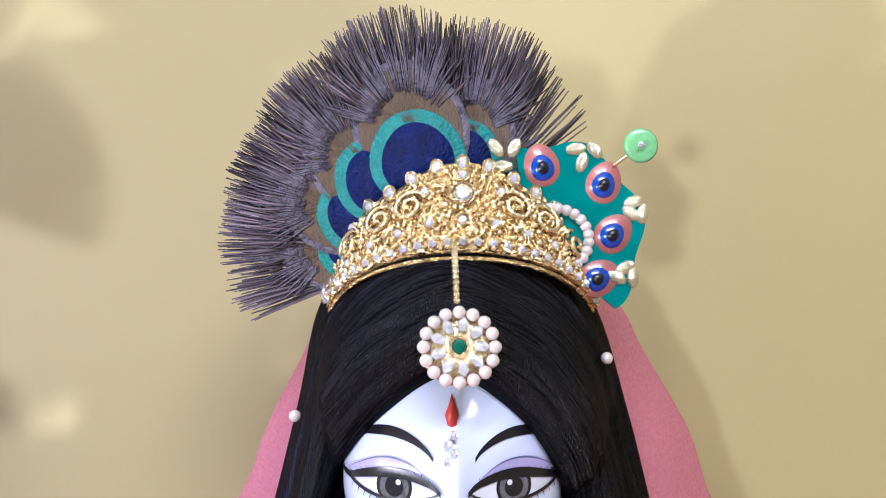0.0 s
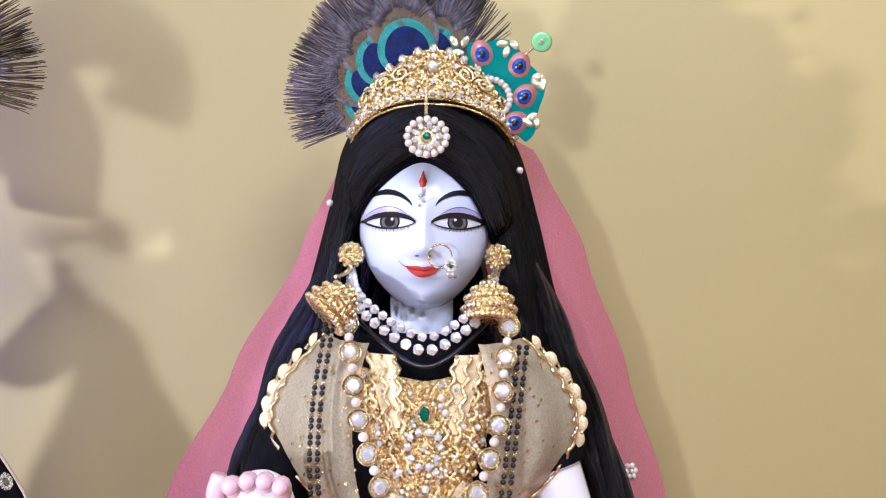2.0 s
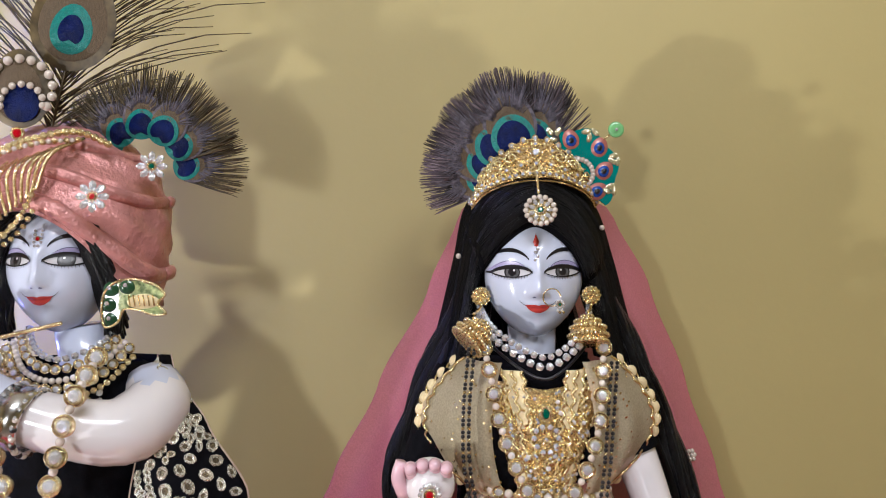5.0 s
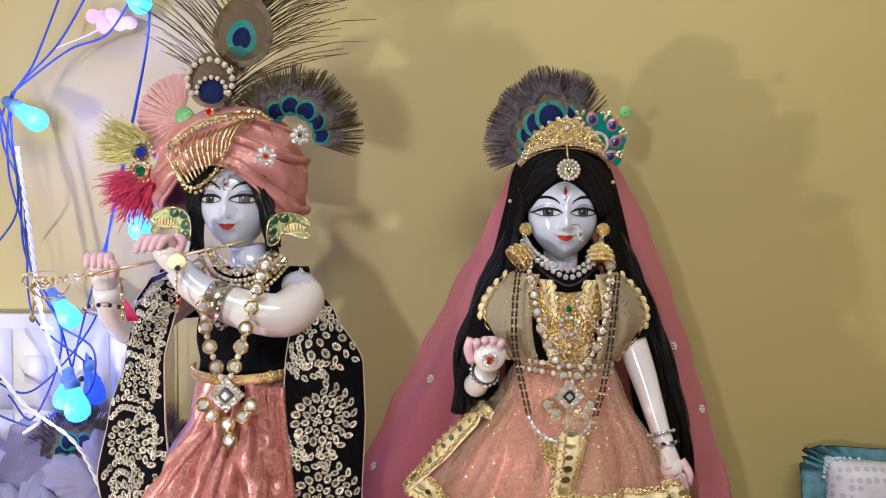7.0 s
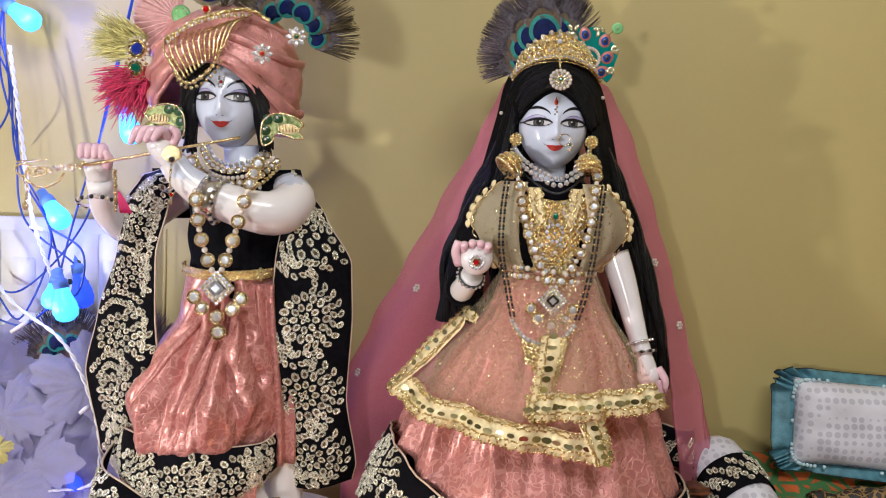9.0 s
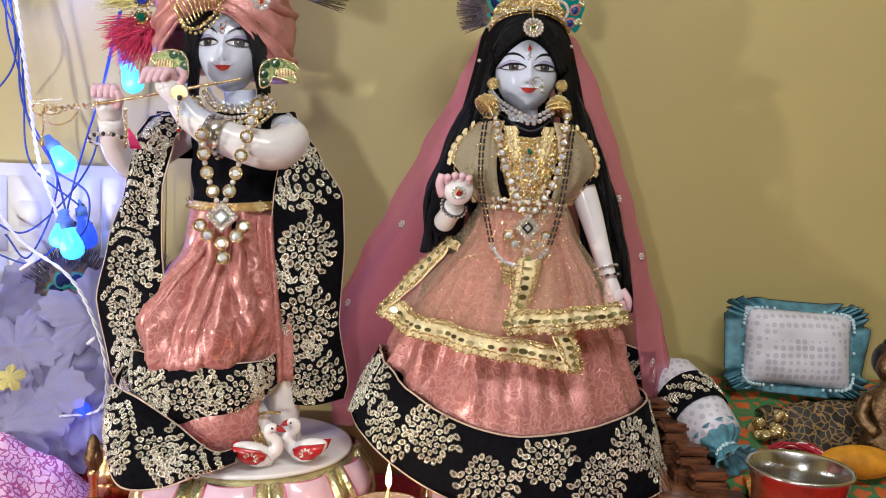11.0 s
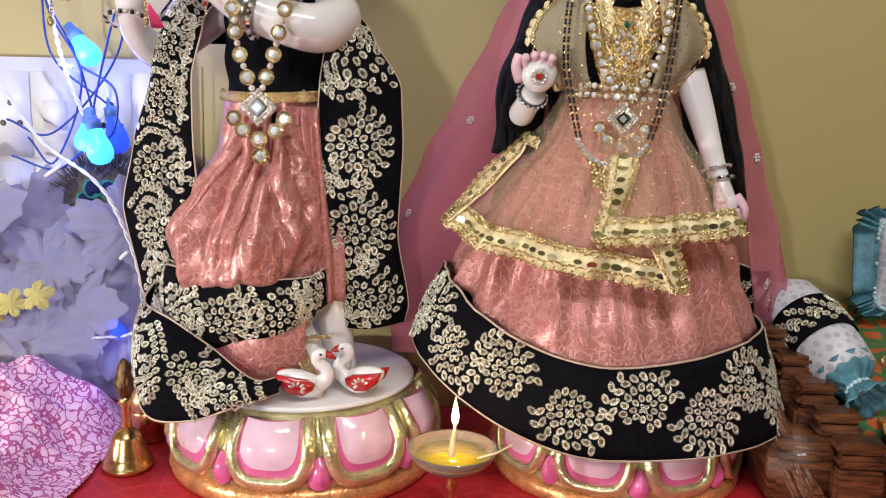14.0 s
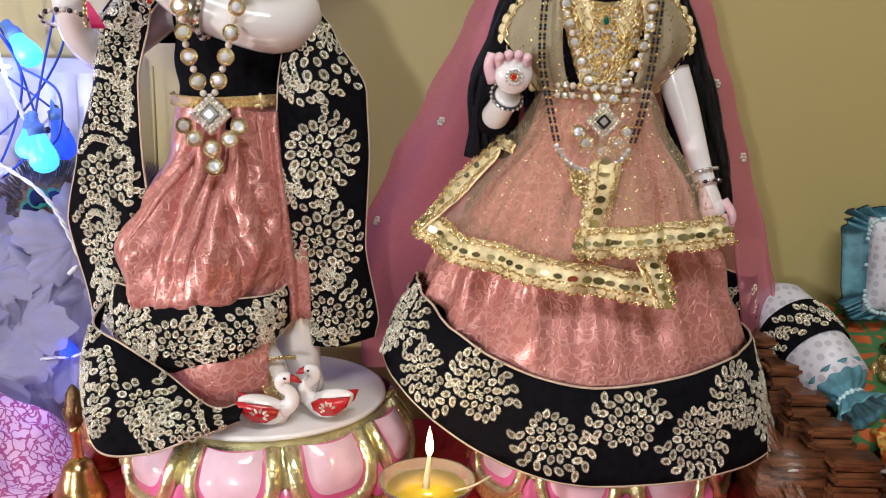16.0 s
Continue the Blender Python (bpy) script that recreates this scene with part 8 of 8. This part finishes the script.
for k in range(6):
    t = k / 5
    c = V((0.158, -0.085, 0.148)).lerp(V((0.214, -0.212, 0.060)), t)
    w = 0.017 + 0.010 * t
    bm = bmesh.new()
    box(bm, (c.x - w * 0.6, c.y - 0.0142, c.z - 0.0040), (c.x + w, c.y + 0.013, c.z + 0.006), 0.0034)
    box(bm, (c.x - w * 0.55, c.y - 0.0150, c.z - 0.0170), (c.x + w * 1.05, c.y + 0.013, c.z - 0.0052), 0.0040)
    box(bm, (c.x - w * 0.6, c.y - 0.0142, max(0.0, c.z - 0.045 - 0.01 * k)), (c.x + w, c.y + 0.013, c.z - 0.0182), 0.0034)
    part("arm_step", bm, WOOD, throne, "rounded wooden step", smooth=False)
rng = random.Random(91)
for k in range(30):
    t = k / 29
    j = rng.uniform(-0.004, 0.004)
    P = spline([(0.138 + 0.014 * t, -0.098 - 0.085 * t, 0.140 - 0.050 * t + j), (0.146 + 0.020 * t, -0.150 - 0.050 * t, 0.104 - 0.050 * t + j), (0.158 + 0.022 * t + j, -0.200 - 0.018 * t, 0.058 - 0.034 * t), (0.172 + 0.022 * t + j, -0.223, 0.010)], 26)
    bm = bmesh.new()
    tube(bm, [p + V((0.0022 * math.sin(i * 0.5 + k), 0.0020 * math.cos(i * 0.6 + 2 * k), 0)) for i, p in enumerate(P)], [0.0016, 0.0030, 0.0038, 0.0034, 0.0018], 7)
    part("carved_leaf", bm, WOOD, throne, "flowing carved leaf ridge")
bm = bmesh.new()
box(bm, (0.148, -0.215, 0.0), (0.205, -0.08, 0.062), 0.006)
part("arm_base", bm, WOOD, throne)

MAT1 = patterned("orange_green_mat", (0.45, 0.10, 0.02), (0.05, 0.16, 0.05), 60, 0.8, width=0.2, bump=0.5)
bm = bmesh.new()
grid(bm, lambda u, v: (0.232 + 0.44 * u, -0.012 - 0.172 * v, 0.0540 + 0.088 * (1 - v) + 0.0022 * noise.noise(V((u * 20, v * 9, 0)))), 60, 30)
single("woven_mat", bm, MAT1, "orange and green woven mat on the wooden seat", "mat", solid=0.003)


def dotted(name, col, dots, scale):
    m = mat(name, col, 0.45, var=0.04, bump=0.2, fine=600)
    nt = m.node_tree
    b = nt.nodes["Principled BSDF"]
    old = b.inputs["Base Color"].links[0].from_socket
    tc = nt.nodes.new("ShaderNodeTexCoord")
    v = nt.nodes.new("ShaderNodeTexVoronoi")
    v.inputs["Scale"].default_value, v.inputs["Randomness"].default_value = scale, 0.15
    nt.links.new(tc.outputs["Object"], v.inputs[0])
    r = nt.nodes.new("ShaderNodeMapRange")
    r.inputs[1].default_value, r.inputs[2].default_value, r.inputs[3].default_value, r.inputs[4].default_value = 0.36, 0.42, 1, 0
    nt.links.new(v.outputs["Distance"], r.inputs[0])
    mx = nt.nodes.new("ShaderNodeMix")
    mx.data_type = "RGBA"
    nt.links.new(r.outputs[0], mx.inputs[0])
    nt.links.new(old, mx.inputs[6])
    mx.inputs[7].default_value = (*dots, 1)
    nt.links.new(mx.outputs[2], b.inputs["Base Color"])
    return m


DOTS = dotted("white_dotted_satin", (0.60, 0.60, 0.67), (0.44, 0.44, 0.51), 115)
FRILL = mat("blue_net_frill", (0.075, 0.21, 0.27), 0.55, var=0.35, scale=90, bump=0.3)
pillow = thing("small_pillow", (0.37, -0.05, 0.055), "small white dotted pillow with a blue net frill", "pillow")
PM = Matrix.Translation((0.357, -0.046, 0.188)) @ Matrix.Rotation(math.radians(78), 4, "X") @ Matrix.Rotation(math.radians(-3), 4, "Z")


def cushion(u, v, up=1):
    x, y = 2 * u - 1, 2 * v - 1
    puff = max(0.0, 1 - abs(x) ** 3.2) ** 0.55 * max(0.0, 1 - abs(y) ** 2.8) ** 0.55
    sag = 1 - 0.05 * (1 - x * x) * y * y
    return PM @ V((0.067 * x * (1 - 0.05 * (1 - y * y)), 0.047 * y * sag, up * 0.023 * puff + 0.0016 * noise.noise(V((x * 3, y * 3, up))) * puff))


bm = bmesh.new()
grid(bm, lambda u, v: cushion(u, v, 1), 48, 32)
grid(bm, lambda u, v: cushion(u, v, -1), 48, 32)
bmesh.ops.remove_doubles(bm, verts=bm.verts, dist=1e-5)
part("cushion", bm, DOTS, pillow)


def frill(u, v):
    a = 2 * math.pi * u
    ca, sa = math.cos(a), math.sin(a)
    sx, sy = math.copysign(abs(ca) ** 0.25, ca), math.copysign(abs(sa) ** 0.25, sa)
    k = 1 + 0.0 * v
    return PM @ V(((0.064 + 0.023 * v) * sx, (0.045 + 0.012 * v) * sy, 0.009 * v * math.sin(a * 26 + 2 * math.sin(a * 5)) - 0.004 * v)) + V((0.004 * v * noise.noise(V((ca * 6, sa * 6, 2))), 0, 0.005 * v * noise.noise(V((ca * 6, sa * 6, 5)))))


bm = bmesh.new()
grid(bm, frill, 200, 5, wrap=True)
fr = part("frill", bm, FRILL, pillow, "gathered blue net frill", solid=0.0005)
bm = bmesh.new()
tube(bm, [frill(k / 200, 1.0) for k in range(201)], 0.0006, 4)
part("dark_edge", bm, DARKP, fr)
bm = bmesh.new()
for k in range(70):
    ball(bm, frill(k / 70, 0.15) + V((0, -0.006, 0)), 0.0022, 7, 5)
part("braid", bm, FRILLW, pillow, "pale blue looped braid", kind="stuff")

bolster = thing("small_bolster", (0.225, -0.13, 0.055), "small white bolster with a black embroidered band and blue ends", "bolster")
A, B = V((0.196, -0.060, 0.157)), V((0.232, -0.156, 0.101))
AX = (B - A).normalized()
BM_ = AX.to_track_quat("Z", "Y").to_matrix().to_4x4()
BM_.translation = A
LB = (B - A).length
bm = bmesh.new()
lathe(bm, [(0.004, -0.004), (0.022, 0.0), (0.029, 0.010), (0.0315, 0.03), (0.0325, LB * 0.5), (0.0315, LB - 0.03), (0.028, LB - 0.006), (0.012, LB)], n=40, m=BM_)
part("stuffed_roll", bm, DOTS, bolster)


def bandf(u, v):
    a = 2 * math.pi * u
    z = 0.036 + 0.040 * v
    return BM_ @ V((0.0338 * math.cos(a), 0.0338 * math.sin(a), z))


bm = bmesh.new()
grid(bm, bandf, 40, 6, wrap=True)
bb = part("black_band", bm, BLACKC, bolster, "black embroidered band", solid=0.0008)
CLOSED.append(bandf)
for k in range(10):
    stitched("embroidered_vine", bandf, k / 10, 0.5, vine([(-0.011, -0.010), (0.0, 0.004), (0.011, 0.010)], 0.0085), bb)
bm = bmesh.new()


def knot(u, v):
    a = 2 * math.pi * u
    r = tab(v, [(0, 0.029), (0.3, 0.022), (0.5, 0.010), (0.7, 0.014), (1.0, 0.024)])
    r *= 1 + 0.10 * math.sin(a * 11) * (0.3 + v)
    return BM_ @ V((r * math.cos(a), r * math.sin(a), LB - 0.012 + 0.040 * v))


grid(bm, knot, 66, 12, wrap=True)
part("tied_end", bm, FRILL, bolster, "gathered blue net end", solid=0.0006)
bm = bmesh.new()
for k in range(16):
    ball(bm, knot(k / 16, 0.52) + V((0, -0.002, 0)), 0.0026, 7, 5)
part("tie_cord", bm, FRILLW, bolster, "pale blue cord", kind="stuff")

bowl = thing("copper_tumbler", (0.268, -0.268, 0), "wide copper vessel with a steel lined rim", "vessel")
bm = bmesh.new()
lathe(bm, [(0.0005, 0.0009), (0.036, 0.0009), (0.039, 0.0046), (0.0405, 0.0560), (0.0430, 0.0970), (0.0465, 0.1119), (0.0475, 0.1137)], (0.268, -0.268, 0), 56, close=False)
part("outer_wall", bm, COPPER, bowl)
bm = bmesh.new()
lathe(bm, [(0.0476, 0.1125), (0.0498, 0.1150), (0.0482, 0.1175), (0.0452, 0.1150), (0.0415, 0.0970), (0.0388, 0.0560), (0.036, 0.0149), (0.001, 0.0124)], (0.268, -0.268, 0), 56, close=False)
part("inner_lining", bm, STEEL, bowl, "steel lining")

DARKCL = patterned("black_gold_cloth", (0.012, 0.010, 0.008), (0.22, 0.13, 0.04), 110, 0.6, width=0.08, bump=0.5)
bm = bmesh.new()
grid(bm, lambda u, v: (0.300 + 0.165 * u, -0.075 - 0.055 * v, 0.107 - 0.028 * v + 0.036 * math.sin(math.pi * min(1, 0.15 + v * 0.85)) * (0.55 + 0.45 * math.sin(math.pi * u)) + 0.008 * noise.noise(V((u * 8, v * 6, 0)))), 50, 24)
single("folded_black_cloth", bm, DARKCL, "folded black and gold cloth lying on the mat", "cloth", solid=0.003)
orn = thing("gold_ornament", (0.30, -0.105, 0.056), "lumpy antique gold ornament lying on the mat", "ornament")
rng = random.Random(77)
for k in range(16):
    piece("gold_bead", GOLDM, sized(Matrix.Translation((0.288 + 0.034 * rng.random(), -0.125 + 0.03 * rng.random(), 0.096 + 0.028 * rng.random())), rng.uniform(0.005, 0.008)), orn)
bm = bmesh.new()
IX, IY = 0.428, -0.125
lathe(bm, [(0.001, 0.056), (0.030, 0.056), (0.032, 0.066), (0.022, 0.085), (0.020, 0.100), (0.024, 0.118), (0.020, 0.132), (0.009, 0.138), (0.009, 0.144)], (IX, IY, 0), 26)
ball(bm, (IX, IY - 0.002, 0.162), (0.0165, 0.0165, 0.0205), 20, 14)
ball(bm, (IX, IY + 0.004, 0.182), (0.0075, 0.0075, 0.010), 12, 8, 1)
ball(bm, (IX, IY + 0.004, 0.166), (0.0178, 0.016, 0.021), 16, 10, 1)
for sx in (-1, 1):
    tube(bm, spline([(IX + sx * 0.020, IY, 0.126), (IX + sx * 0.032, IY - 0.008, 0.104), (IX + sx * 0.022, IY - 0.026, 0.088)], 10), [0.008, 0.0075, 0.006], 10)
idol = single("brass_idol", bm, [DARKBRASS, BLACKP], "small seated brass idol with a black topknot", "statue")
idol.location.z = 0.026
YEL = mat("yellow_velvet", (0.62, 0.27, 0.01), 0.7, var=0.2, scale=80, bump=0.3)
bm = bmesh.new()
ball(bm, (0.382, -0.162, 0.087), (0.042, 0.022, 0.018), 32, 16)
single("yellow_cushion", bm, YEL, "small plump orange yellow cushion on the mat", "cushion")
THREAD = mat("red_thread", (0.42, 0.012, 0.03), 0.7, var=0.3)
skein = thing("red_thread_skein", (0.315, -0.16, 0.056), "loose skein of red sacred thread on the mat", "thread")
for k in range(14):
    r1, r2 = rng.uniform(0.030, 0.044), rng.uniform(0.014, 0.022)
    ph = rng.uniform(-0.3, 0.3)
    wire_part("thread_loop", [(0.318 + r1 * math.cos(a + ph), -0.160 + r2 * math.sin(a), 0.077 + 0.010 * rng.random() + 0.014 * max(0, math.sin(a))) for a in (j * 2 * math.pi / 14 for j in range(15))], 0.0013, THREAD if k % 5 else WHITEW, skein, 40)
ORG = patterned("orange_sequin_cloth", (0.60, 0.12, 0.01), (0.6, 0.35, 0.08), 90, 0.6, width=0.15, bump=0.6)
bm = bmesh.new()
grid(bm, lambda u, v: (0.248 + 0.050 * u + 0.01 * v, -0.205 + 0.055 * v, 0.0560 + 0.020 * math.sin(math.pi * v) * math.sin(math.pi * min(1, u + 0.2)) + 0.006 * noise.noise(V((u * 9, v * 9, 2)))), 26, 26)
single("orange_cloth", bm, ORG, "crumpled orange sequined cloth beside a bolster", "cloth", solid=0.002)

bm = bmesh.new()


def cuff(u, v):
    a = math.radians(200 + 150 * u)
    return V((0.148 + 0.024 * math.cos(a) + 0.006 * v, -0.082 + 0.020 * math.sin(a), 0.192 - 0.042 * v + 0.004 * math.sin(a * 2)))


grid(bm, cuff, 30, 10)
trimband = thing("folded_black_trim", (0.148, -0.09, 0.150), "folded end of black embroidered cloth behind a skirt", "cloth")
tb = part("cloth", bm, BLACKC, trimband, solid=0.0015)
for k in range(3):
    stitched("embroidered_vine", cuff, 0.25 + 0.25 * k, 0.5, vine([(-0.008, -0.010), (0.0, 0.002), (0.008, 0.010)], 0.0075), tb)
bm = bmesh.new()
tube(bm, [cuff(k / 30, 0.0) for k in range(31)], 0.0010, 6)
part("piping", bm, PIPING, tb, "pale gold piping")
